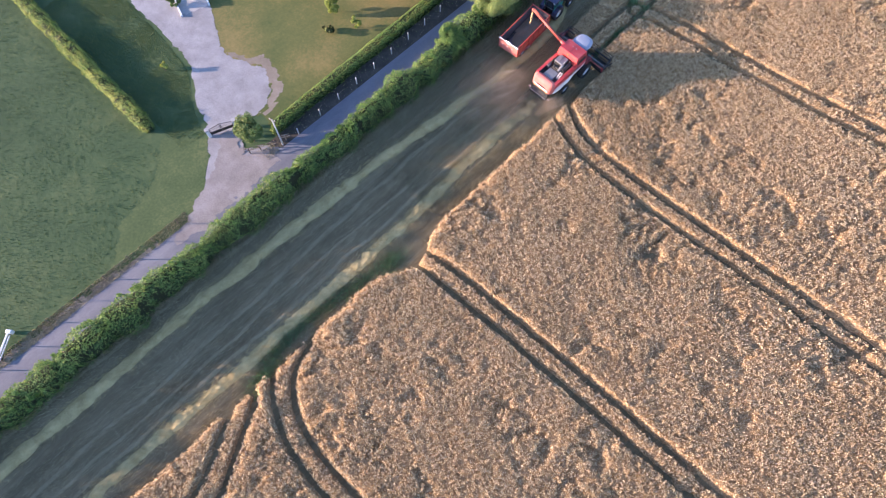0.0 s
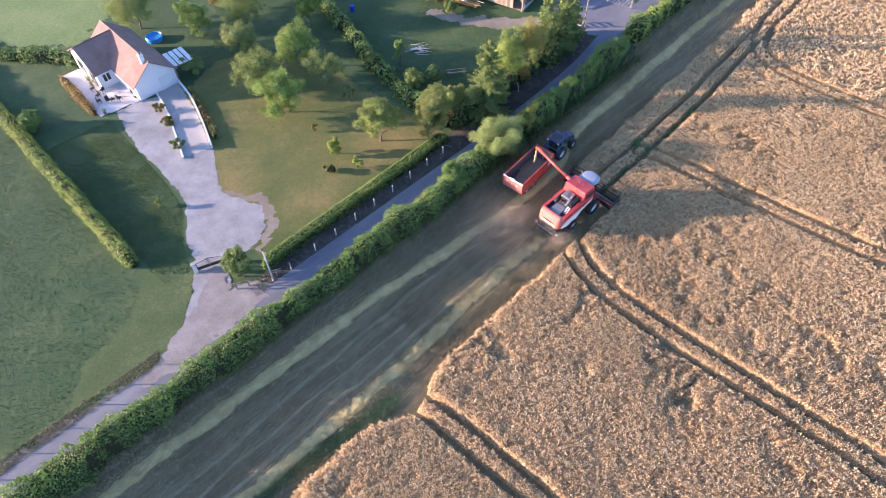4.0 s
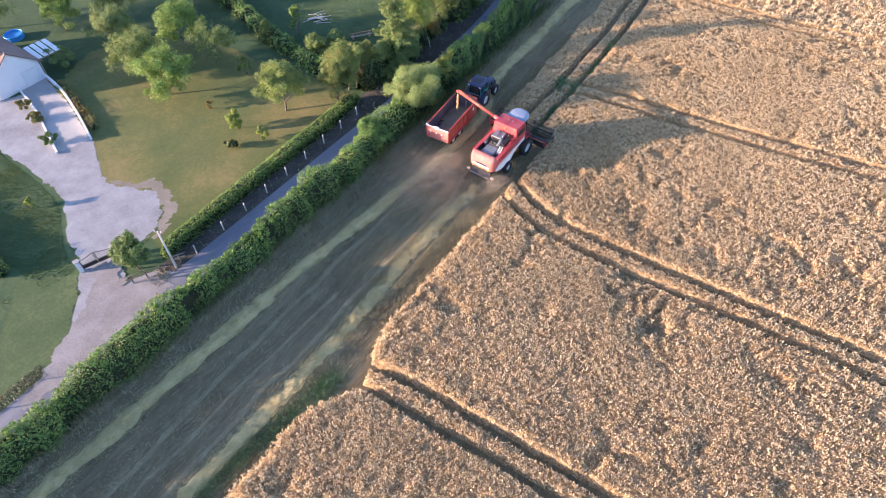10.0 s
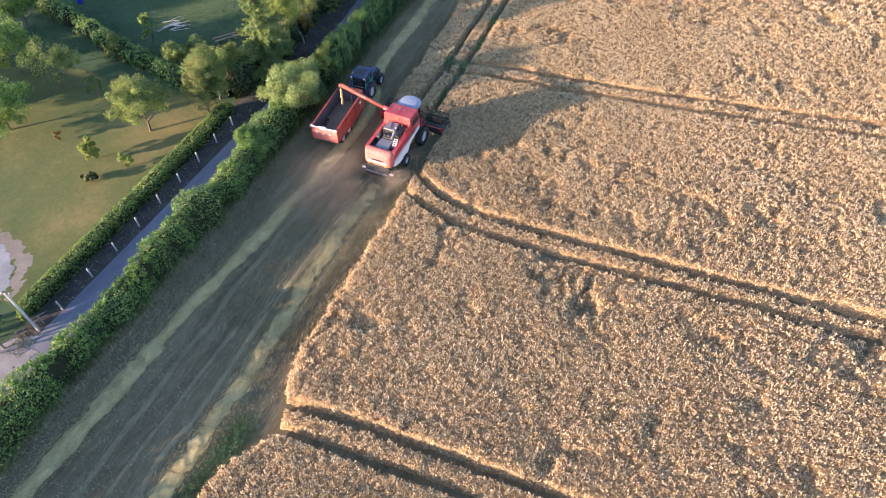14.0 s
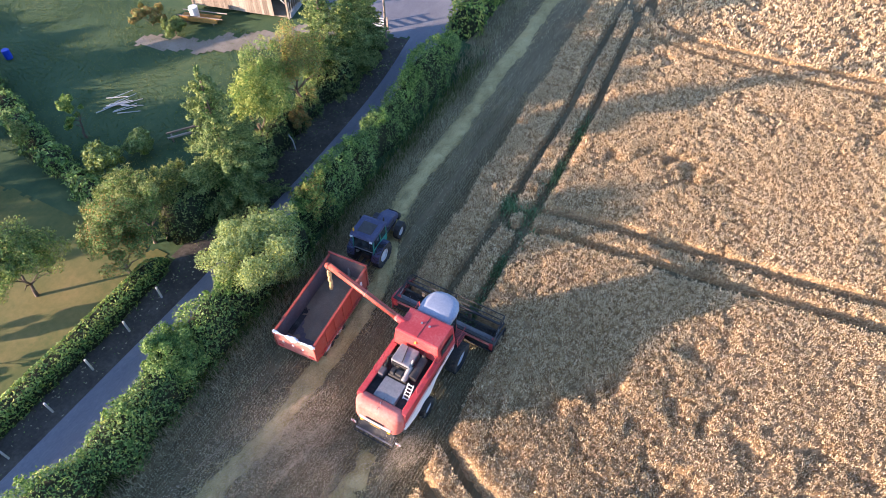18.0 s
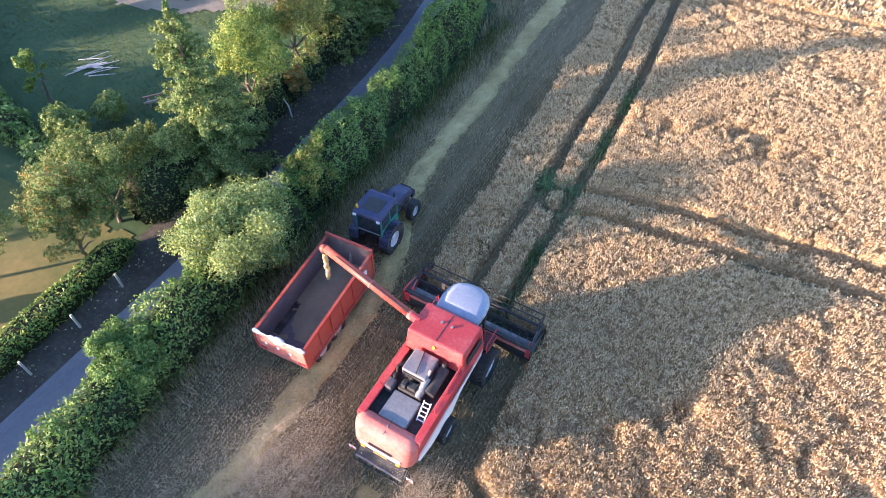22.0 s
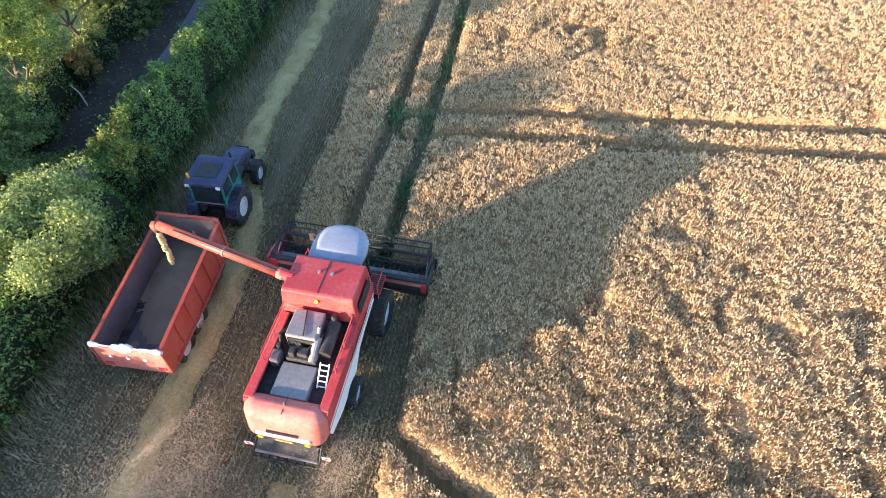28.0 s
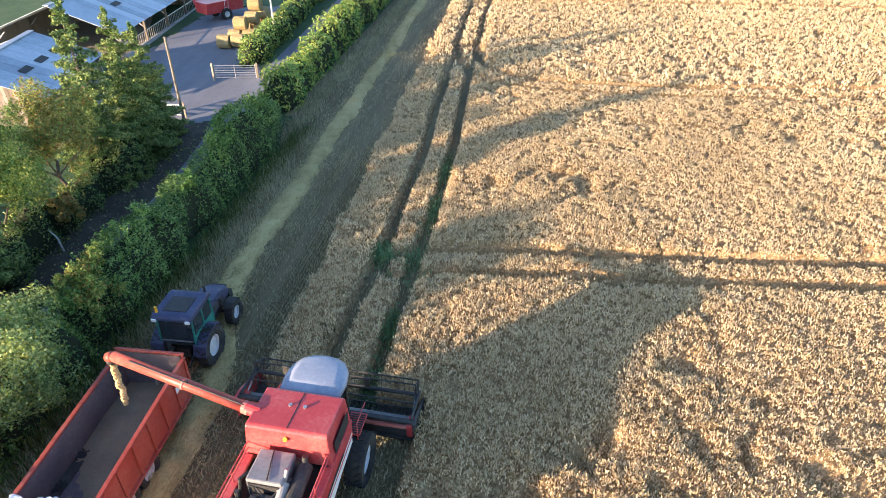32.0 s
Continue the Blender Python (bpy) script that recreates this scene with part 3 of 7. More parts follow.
def ribbon(name, line, widths, mat, lift, across=5, crown=0.0):
    """A strip of road along a bent line."""
    pts = along(line, 0.6)
    dist = np.linspace(0, 1, len(pts))
    w = np.interp(dist, np.linspace(0, 1, len(widths)), widths)
    s = np.linspace(-0.5, 0.5, across)
    X = pts[:, 0:1] + pts[:, 3:4] * s * w[:, None]
    Y = pts[:, 1:2] - pts[:, 2:3] * s * w[:, None]
    Z = ground_z(X, Y) + lift + crown * (1 - (2 * s) ** 2)
    v = np.stack([X, Y, Z], -1).reshape(-1, 3)
    i = np.arange(len(pts) * across).reshape(len(pts), across)
    f = np.stack([i[:-1, :-1], i[:-1, 1:], i[1:, 1:], i[1:, :-1]], -1).reshape(-1, 4)
    return linked(name, array_mesh(name, v, f, True), mat)


def sheet_axis(lo, hi, step, far):
    inner = np.arange(lo, hi + step, step)
    out = np.array([20, 60, 150, 400, 1000, 2500.0])
    return np.r_[lo - out[::-1] if far else [], inner, hi + out if far else []]


tagged(grid_sheet("ground", sheet_axis(-130, 100, 2.0, True), sheet_axis(-60, 150, 2.0, True), "grass", -0.03), "uneven green grassland under meadow and garden", "ground", kind="structure")
tagged(outline_sheet("field_soil", [(-31.2, -70), (130, -70), (130, 150), (-33.4, 150), (-33.0, 90), (-32.2, 60), (-31.0, 20)], "soil", 0.0, 2.0), "brown stubble soil with chaff and wheel marks", "field", kind="structure")
tagged(outline_sheet("garden_lawn", [(-37.6, 13.2), (-40.8, 13.0), (-42.2, 15.6), (-45.5, 16.9), (-50.2, 15.0), (-57.5, 18.4), (-64, 20.2), (-70.2, 22.6), (-73.0, 29.0), (-70.0, 35.0), (-62, 38.6), (-52.0, 38.6), (-41.0, 39.2), (-38.0, 38.6)], "lawn", 0.0, 0.25, 0.7), "sun-dried yellowish garden lawn", "lawn", kind="structure")
tagged(outline_sheet("pasture", [(-91, 18), (-100, 10.5), (-114, 4.5), (-170, 1), (-170, 60), (-104, 40), (-96, 24)], "pasture", 0.0, 0.8, 1.2, 17), "pasture beyond the garden, sunlight put into its bright green", "meadow", kind="structure")
tagged(outline_sheet("mown_verge", [(-42.2, 7.8), (-46.0, 4.6), (-41.4, 0.0), (-40.6, -4.0), (-37.0, -7.5), (-35.6, -8), (-35.4, 1.6), (-37.6, 3.9)], "mown", 0.0, 0.3, 0.35, 9), "mown green grass verge beside the driveway", "verge", kind="structure")
tagged(outline_sheet("lane_bank", [(-35.2, 10), (-37.4, 12.0), (-37.8, 24), (-38.2, 38), (-40.5, 47), (-40.5, 60), (-40.4, 66), (-37.6, 67), (-36.0, 56), (-35.0, 40), (-34.2, 20), (-34.0, 10)], "bank", 0.004, 0.4, 0.5, 13), "dark bare earth bank beside the lane", "bank", kind="structure")
tagged(outline_sheet("lane_edge", [(-36.4, -40), (-36.5, -20), (-36.4, -8), (-35.6, 1), (-35, 3), (-33.3, 3), (-33.2, -40)], "dirt", 0.004, 0.4, 0.4, 15), "pale dusty verge of the lane", "verge", kind="structure")

LANE = smooth_line([(-34.0, -60), (-34.1, -20), (-34.2, 0), (-34.3, 25), (-34.5, 46), (-34.9, 56), (-35.6, 62), (-36.9, 68), (-37.6, 80), (-38.6, 100), (-41, 150)])
tagged(ribbon("lane", LANE, [3.0, 3.0, 3.0, 3.0, 2.9, 2.9, 2.9, 2.9], "asphalt", 0.02, 5, 0.03), "narrow worn grey asphalt lane between hedges", "road", kind="structure")
tagged(outline_sheet("driveway", [(-72.7, 14.2), (-64.5, 12.9), (-56.0, 12.7), (-51.4, 12.1), (-46.2, 9.3), (-42.3, 8.0), (-37.4, 3.9), (-35.5, 0.5), (-35.2, 12.5), (-37.2, 11.4), (-38.2, 9.4), (-41.1, 11.0), (-41.2, 14.1), (-42.3, 16.2), (-45.5, 17.6), (-50.2, 15.6), (-57.5, 19.0), (-63.6, 20.6), (-68.7, 20.9), (-71.5, 20.9), (-72.6, 17)], "gravel", 0.012, 0.16, 0.35, 11), "pale gravel driveway leading up to the house", "driveway", kind="structure")
tagged(outline_sheet("drive_mouth", [(-41.6, 8.7), (-37.6, 4.3), (-36.0, 1.0), (-34.6, -1.5), (-33.6, 1.5), (-34.4, 7.0), (-34.6, 11.5), (-36.8, 11.0), (-38.2, 9.5), (-41.2, 10.7)], "warm_gravel", 0.058, 0.14, 0.9, 35), "worn pinkish gravel where the drive meets the lane", "driveway", kind="structure")
tagged(outline_sheet("drive_edge", [(-40.7, 13.2), (-41.6, 15.6), (-43.0, 16.9), (-45.5, 17.8), (-47.5, 17.0), (-50.3, 15.7), (-50.2, 16.4), (-47.4, 18.0), (-45.4, 18.8), (-42.5, 17.9), (-40.7, 16.0), (-39.9, 13.3)], "dirt", 0.006, 0.16, 0.9, 37), "dry tan strip along the edge of the driveway", "verge", kind="structure")
tagged(outline_sheet("yard", [(-36.0, 66.5), (-40.5, 66.8), (-46.0, 66.0), (-50.0, 70.0), (-52.5, 82), (-53, 96), (-44, 98), (-41.5, 80), (-38.8, 76.5), (-36.2, 78)], "asphalt", 0.01, 0.3, 0.6, 21), "grey concrete and gravel farmyard", "yard", kind="structure")
tagged(outline_sheet("track", [(-46.0, 66.5), (-49.5, 63.5), (-55, 59), (-60, 57.5), (-60, 55.8), (-54, 57), (-47, 61.5), (-42, 64.5), (-41, 66.6)], "dirt", 0.006, 0.4, 0.8, 25), "bare earth track beside the barn", "track", kind="structure")
tagged(outline_sheet("field_road", [(-62, 70), (-59, 72), (-66, 110), (-72, 140), (-76, 140), (-69, 108)], "dirt", 0.006, 0.7, 0.5, 29), "pale dirt track behind the barns", "track", kind="structure")

# ---- the wheat: a rough canopy with wheel tracks pressed into it ----
HEADLAND = smooth_line([(-21.2, 30), (-21.3, 42), (-21.2, 62), (-22.0, 70), (-23.5, 98), (-25.6, 140)])
TRAMS = [
    smooth_line([(-22, 13.0), (-15.2, 14.1), (-0.1, 15.1), (13.9, 15.5), (120, 20)]),
    smooth_line([(-20.5, 40.0), (-19.6, 36.4), (-16.0, 34.2), (-11.3, 33.3), (4.2, 34.3), (18.8, 35.4), (120, 43)]),
    smooth_line([(-21.0, 51.6), (-18.0, 52.3), (-11.2, 53.0), (-2.5, 54.0), (7.0, 55.6), (120, 75)]),
    smooth_line([(-22.2, 82.0), (-21.4, 77.5), (-18.5, 75.2), (-15.0, 74.6), (-4.5, 75.3), (8.9, 78.2), (120, 100)]),
    smooth_line([(-23.6, 96.5), (-19.6, 97.8), (-12, 98.6), (10, 101), (120, 118)]),
    smooth_line([(-18.6, 0.5), (-17.3, -3.0), (-12.5, -5.2), (-6.0, -5.4), (20, -4), (120, 0)]),
    smooth_line([(-18.0, -6.0), (-15.9, -9.6), (-13.6, -13.5), (-12, -30)]),
]
GAUGE = 0.9
LODGED = [(-14.2, 41.0, 1.9), (-3.2, 30.3, 2.6), (-0.5, 29.4, 2.2), (-6.2, 31.2, 1.4), (-16.6, 39.4, 1.1), (-12.3, 42.7, 1.0), (-6.0, 45.0, 0.8)]
CUT_FRONT = 43.7


def crop_height(x, y):
    """Height of the standing wheat above the soil; nought where it is cut or driven down."""
    n1, n2 = lattice_noise(x, y, 0.30, 40), lattice_noise(x, y, 0.75, 41)
    n3, n4 = lattice_noise(x, y, 2.6, 42), lattice_noise(x, y, 9.0, 43)
    h = 0.74 + 0.06 * (n1 - 0.5) + 0.05 * (n2 - 0.5) + 0.08 * (n3 - 0.5) + 0.08 * (n4 - 0.5)
    h = h - 0.16 * np.clip((0.20 - lattice_noise(x + 0.3 * n2, y, 0.42, 51)) / 0.08, 0, 1)
    # creases where the straw has parted
    for size, seed, gate in ((2.3, 44, 0.62), (1.2, 45, 0.62), (3.4, 39, 0.60)):
        crease = np.abs(lattice_noise(x + 1.5 * n3 + 0.5 * n1, y + 1.3 * n2 + 0.5 * n1, size, seed) - 0.5) * size
        h = h - 0.30 * np.clip(1.3 - crease / 0.10, 0, 1) * np.clip((lattice_noise(x, y, 4.3, seed + 60) - gate) / 0.1, 0, 1)
    for cx, cy, r in LODGED:
        d = np.hypot(x - cx, y - cy) / r + 0.9 * (lattice_noise(x, y, 0.9, 46) - 0.5)
        rope = np.clip(1.3 - 3.4 * np.abs(lattice_noise(x + 0.8 * n2, y * 0.6 + 0.8 * n1, 0.85, 47) - 0.5), 0, 1)
        h -= 0.40 * np.clip(1.5 - d * 1.2, 0, 1) * (1 - 0.9 * rope)
    wav = 0.30 * (lattice_noise(x, y, 2.0, 48) - 0.5)
    for line in [HEADLAND] + TRAMS:
        lx, ly = [p[0] for p in line], [p[1] for p in line]
        near = (x > min(lx) - 2) & (x < max(lx) + 2) & (y > min(ly) - 2) & (y < max(ly) + 2)
        d = np.full(x.shape, 99.0)
        d[near] = line_distance(x[near], y[near], line)
        gap = np.abs(d + wav * 0.5 - GAUGE)
        h = np.where(gap < 0.34 + 0.12 * n2, h * np.clip((gap - 0.20) / 0.2, 0, 1) ** 2 - 0.04, h)
        h -= np.where(d < GAUGE, 0.10, 0.0)
    left = np.where(y > 60, -25.0 - 0.035 * (y - 60), -24.4 - 0.04 * (y - 45)) + 0.5 * (lattice_noise(x, y, 1.7, 49) - 0.5)
    edge = -18.15 + 0.4 * (lattice_noise(x, y, 1.9, 50) - 0.5) + 1.6 * np.exp(-((y - 13.2) / 2.6) ** 2)
    standing = np.where(y > CUT_FRONT, x > left, x > edge)
    return np.where(standing, h, -0.15)


def crop_sheet(name, xs, ys):
    X, Y = np.meshgrid(xs, ys, indexing="ij")
    jx = (np.random.RandomState(5).rand(*X.shape) - 0.5) * (xs[1] - xs[0]) * 0.7
    jy = (np.random.RandomState(6).rand(*X.shape) - 0.5) * (ys[1] - ys[0]) * 0.7
    jx[0], jx[-1], jx[:, 0], jx[:, -1] = 0, 0, 0, 0
    jy[0], jy[-1], jy[:, 0], jy[:, -1] = 0, 0, 0, 0
    X, Y = X + jx, Y + jy
    H = crop_height(X, Y)
    v = np.stack([X, Y, ground_z(X, Y) + np.where(H > 0.1, H - 0.14, H)], -1).reshape(-1, 3)
    i = np.arange(len(xs) * len(ys)).reshape(len(xs), len(ys))
    f = np.stack([i[:-1, :-1], i[1:, :-1], i[1:, 1:], i[:-1, 1:]], -1).reshape(-1, 4)
    f = f[(H.reshape(-1)[f] > 0.02).any(1)]
    used = np.unique(f)
    where = np.zeros(len(v), int)
    where[used] = np.arange(len(used))
    return linked(name, array_mesh(name, v[used], where[f]), "wheat")


def crop_ears(name, x0, x1, y0, y1, tufts, per, width, length, spread, seed, flat=48):
    """Wheat in tufts: bunches of nodding ears, one broad triangle each, that stand uneven above the straw with gaps between."""
    rng = np.random.RandomState(seed)
    n = int((x1 - x0 + 4) * (y1 - y0 + 4) * tufts)
    x, y = x0 - 2 + (x1 - x0 + 4) * rng.rand(n), y0 - 2 + (y1 - y0 + 4) * rng.rand(n)
    fade = np.clip(np.minimum(x - x0, x1 - x) / 4 + 0.5, 0, 1) * np.clip(np.minimum(y - y0, y1 - y) / 4 + 0.5, 0, 1)
    h = crop_height(x, y)
    ok = (rng.rand(n) < fade) & (h > 0.12) & (rng.rand(n) < 0.72 + 1.1 * (lattice_noise(x, y, 0.34, 38) - 0.4))
    x, y, h = x[ok], y[ok], h[ok]
    n = len(x)
    lift = 0.07 * (rng.rand(n) - 0.5)
    lean = rng.rand(n) * 2 * np.pi
    k = np.repeat(np.arange(n), per)
    m = len(k)
    a = rng.rand(m) * 2 * np.pi
    away = spread * (0.25 + rng.rand(m))
    low = rng.rand(m) < 0.2
    ex, ey = x[k] + np.cos(a) * away, y[k] + np.sin(a) * away
    z = ground_z(ex, ey) + h[k] + lift[k] - 0.2 * away * rng.rand(m) + 0.06 * (rng.rand(m) - 0.5) - np.where(low, 0.10 + 0.16 * rng.rand(m), 0)
    z = np.maximum(z, ground_z(ex, ey) + 0.08)
    b = np.where(rng.rand(m) < 0.45, lean[k] + 0.5 * rng.normal(size=m), a)
    e = np.radians(rng.uniform(flat, 86, m))
    ln = length * (0.7 + 0.6 * rng.rand(m))
    d = np.stack([np.cos(b) * np.cos(e), np.sin(b) * np.cos(e), np.sin(e)], 1) * ln[:, None]
    w = np.stack([-np.sin(b), np.cos(b), 0.5 * rng.normal(size=m)], 1) * (width * (0.7 + 0.6 * rng.rand(m)) / 2)[:, None]
    base = np.stack([ex, ey, z], 1)
    v = np.stack([base - d * 0.5 + w * 0.3, base + d * 0.15 - w, base + d * 0.5 + w * 0.7], 1)
    return linked(name, array_mesh(name, v.reshape(-1, 3), np.arange(3 * m).reshape(m, 3)), "ear")


wheat_field = tagged(new("wheat_field"), "ripe pale golden wheat crop with pressed wheel tracks", "wheat", kind="stuff")
for nm, xs, ys in (
    ("crop_canopy", np.arange(-28.0, 12.01, 0.2), np.arange(-30, 76.01, 0.2)),
    ("far_canopy", np.arange(11.8, 96, 0.42), np.arange(-30, 76.01, 0.42)),
    ("end_canopy", np.arange(-30.0, 96, 0.44), np.arange(75.8, 150, 0.44)),
):
    crop_sheet(nm, xs, ys).parent = wheat_field
for nm, a in (
    ("wheat_ears", (-31, 2, 26, 76, 82, 5, 0.064, 0.14, 0.10, 61, 44)),
    ("near_ears", (-26, -8, 36, 66, 44, 5, 0.058, 0.13, 0.10, 66, 44)),
    ("lower_ears", (-23, 14, -30, 26, 48, 5, 0.092, 0.17, 0.12, 62, 30)),
    ("side_ears", (2, 44, 26, 76, 40, 5, 0.105, 0.18, 0.14, 63, 34)),
    ("upper_ears", (-31, 44, 76, 130, 16, 5, 0.165, 0.27, 0.20, 64, 40)),
    ("edge_ears", (14, 50, -30, 26, 38, 5, 0.115, 0.19, 0.14, 65, 28)),
):
    crop_ears(nm, *a).parent = wheat_field

# stubble rows, straw swaths and weeds on the cut strip


def stubble(name, n, seed, y0, y1, x0=-31, x1=-17.6):
    rng = np.random.RandomState(seed)
    x, y = x0 + (x1 - x0) * rng.rand(n), y0 + (y1 - y0) * rng.rand(n)
    x = np.round(x / 0.16) * 0.16 + rng.normal(size=n) * 0.02
    wheel = np.minimum.reduce([np.abs(np.abs(x + c) - 0.95) for c in (21.3, 27.3)])
    ok = (crop_height(x, y) < 0.02) & ((wheel > 0.28) | (rng.rand(n) < 0.25)) & (rng.rand(n) < 0.15 + 1.1 * lattice_noise(x, y * 0.05, 0.6, 70))
    x, y = x[ok], y[ok]
    return blades(name, np.stack([x, y, ground_z(x, y) - 0.01], 1), 0.17, 0.048, 0.14, "stubble", rng)


stubble_field = tagged(new("stubble_field"), "short cut straw stubble in rows on brown soil", "stubble", kind="stuff")
stubble("stubble_rows", 150000, 71, -45, 62).parent = stubble_field
stubble("near_stubble_rows", 150000, 73, 18, 64).parent = stubble_field
stubble("far_stubble_rows", 22000, 72, 62, 135, -32.5, -24.5).parent = stubble_field


def swath(name, line, width, height, seed, label, mat):
    """A windrow of loose straw: a rumpled mound with straws lying on it."""
    rng = np.random.RandomState(seed)
    pts = along(line, 0.16)
    across = 13
    s = np.linspace(-1, 1, across)
    ww = width / 2 * (0.65 + 0.4 * lattice_noise(pts[:, 1], pts[:, 0] * 0, 1.8, seed) + 0.4 * lattice_noise(pts[:, 1], pts[:, 0] * 0 + 4, 0.5, seed))
    off = 0.35 * (lattice_noise(pts[:, 1], pts[:, 0] * 0 + 9, 3.0, seed + 1) - 0.5)
    X = pts[:, 0:1] + pts[:, 3:4] * (s * ww[:, None] + off[:, None])
    Y = pts[:, 1:2] - pts[:, 2:3] * (s * ww[:, None])
    hump = height * (1 - np.abs(s) ** 2.2)[None] * (0.4 + 0.8 * lattice_noise(X, Y, 0.5, seed + 2)) - min(0.03, 0.2 * height) + min(0.10, 0.8 * height) * (lattice_noise(X, Y, 0.22, seed + 3) - 0.5)
    Z = ground_z(X, Y) + np.where(np.abs(s) > 0.99, -0.03, np.maximum(hump, -0.04))
    v = np.stack([X, Y, Z], -1).reshape(-1, 3)
    i = np.arange(len(pts) * across).reshape(len(pts), across)
    f = np.stack([i[:-1, :-1], i[:-1, 1:], i[1:, 1:], i[1:, :-1]], -1).reshape(-1, 4)
    ob = tagged(linked(name, array_mesh(name, v, f), mat), label, "straw", kind="stuff")
    n = int(len(pts) * 0.16 * width * 95)
    pick = rng.randint(0, len(v), n)
    base = v[pick] + rng.normal(size=(n, 3)) * (0.26, 0.15, 0.02) + (0, 0, 0.03)
    a = rng.normal(size=n) * 0.9 + np.pi / 2
    d = np.stack([np.cos(a), np.sin(a), rng.normal(size=n) * 0.25], 1) * (0.09 + 0.17 * rng.rand(n))[:, None]
    w = np.stack([-np.sin(a), np.cos(a), 0 * a], 1) * 0.010
    q = np.stack([base - d - w, base + d - w, base + d + w, base - d + w], 1).reshape(-1, 3)
    linked("loose_straw", array_mesh("loose_straw", q, np.arange(4 * n).reshape(n, 4)), mat, ob)
    return ob


swath("straw_swath", smooth_line([(-27.6, -45), (-27.9, -15), (-28.1, -3), (-27.7, 5), (-27.5, 12), (-27.2, 21), (-26.2, 30), (-25.9, 36), (-25.8, 42), (-26.3, 44.8), (-28.1, 47.4), (-28.6, 52), (-28.7, 60), (-29.1, 69), (-29.9, 95), (-31.0, 140)]), 1.25, 0.24, 80, "long pale straw windrow lying on the stubble", "old_straw")
swath("fresh_swath", smooth_line([(-20.9, -45), (-20.6, -12), (-20.4, 0), (-20.4, 11), (-20.8, 22), (-21.1, 34.6)]), 1.15, 0.12, 90, "fresh golden straw windrow behind the combine harvester", "old_straw")

swath("chaff_line", smooth_line([(-24.2, -45), (-24.3, -5), (-25.0, 10), (-25.5, 20), (-25.2, 30)]), 0.42, 0.05, 84, "thin pale line of chaff on the stubble", "chaff")
swath("chaff_line", smooth_line([(-23.1, -45), (-23.0, -10), (-23.3, 8), (-23.4, 20), (-23.1, 31)]), 0.28, 0.04, 88, "thin pale line of chaff on the stubble", "chaff")
swath("chaff_line", smooth_line([(-21.8, -45), (-21.7, -6), (-21.8, 12), (-22.0, 24), (-21.9, 33)]), 0.4, 0.05, 89, "thin golden line of chaff near the standing crop", "chaff")
swath("chaff_line", smooth_line([(-30.0, -45), (-30.0, -5), (-29.9, 10), (-30.2, 24), (-30.0, 34)]), 0.35, 0.05, 86, "thin grey line of chaff beside the hedge", "chaff")


def weeds(name, spots, n, size, mat, seed, label):
    rng = np.random.RandomState(seed)
    spots = np.array(spots)
    k = rng.randint(0, len(spots), n)
    x = spots[k, 0] + rng.normal(size=n) * spots[k, 2]
    y = spots[k, 1] + rng.normal(size=n) * spots[k, 3]
    c = np.stack([x, y, ground_z(x, y) + rng.rand(n) ** 1.5 * spots[k, 4]], 1)
    v, f = leaf_cards(c, size, rng, np.tile((0, 0, 0.8), (n, 1)))
    return tagged(linked(name, array_mesh(name, v, f), mat), label, "weeds", kind="stuff")


weeds("track_weeds", [(-20.5, 47.5, 0.3, 1.0, 0.6), (-20.7, 52.3, 0.8, 0.7, 0.7), (-22.2, 52.6, 0.35, 0.5, 0.5), (-20.6, 57.0, 0.25, 1.3, 0.6), (-20.7, 61.0, 0.3, 1.3, 0.7), (-20.0, 50.6, 0.5, 0.5, 0.5), (-20.4, 43.8, 0.25, 0.8, 0.4)], 900, 0.07, "weed", 95, "green weeds growing in the wheel tracks")
weeds("field_edge_weeds", [(-18.6, -3.5, 0.35, 1.0, 0.2), (-19.5, -1.0, 0.3, 1.2, 0.15), (-19.8, 2.0, 0.3, 1.4, 0.15), (-19.5, 5.0, 0.3, 1.4, 0.15), (-19.0, 8.0, 0.3, 1.4, 0.15), (-18.5, 11.5, 0.4, 0.9, 0.2), (-17.5, -4.8, 0.3, 0.4, 0.4)], 1600, 0.06, "weed", 96, "thin green weeds along the cut crop's edge")
def tall_grass(name, spots, n, height, width, mat, seed, label):
    rng = np.random.RandomState(seed)
    spots = np.array(spots)
    k = rng.randint(0, len(spots), n)
    x = spots[k, 0] + rng.normal(size=n) * spots[k, 2]
    y = spots[k, 1] + rng.normal(size=n) * spots[k, 3]
    return tagged(blades(name, np.stack([x, y, ground_z(x, y) - 0.02], 1), height, width, height * 0.7, mat, rng), label, "grass", kind="stuff")


tall_grass("hedge_bottom_grass", [(-30.5, y, 0.4, 1.3, 0.5) for y in range(-44, 66, 2)] + [(-31.9, y, 0.4, 1.5, 0.5) for y in range(66, 120, 3)], 34000, 0.42, 0.045, "stubble", 97, "dry tall grass along the foot of the hedge")
tall_grass("hedge_foot_growth", [(-30.9, y, 0.3, 1.3, 0.5) for y in range(-44, 66, 2)], 16000, 0.5, 0.06, "blade", 197, "green grass growing out of the hedge foot")
tall_grass("field_edge_grass", [(-18.6, -3.5, 0.35, 1.0), (-19.5, -1.0, 0.35, 1.2), (-19.8, 2.0, 0.35, 1.4), (-19.5, 5.0, 0.35, 1.4), (-19.0, 8.0, 0.35, 1.4), (-18.5, 11.5, 0.5, 0.9)], 16000, 0.15, 0.04, "weed", 199, "low green grass along the cut edge of the crop")
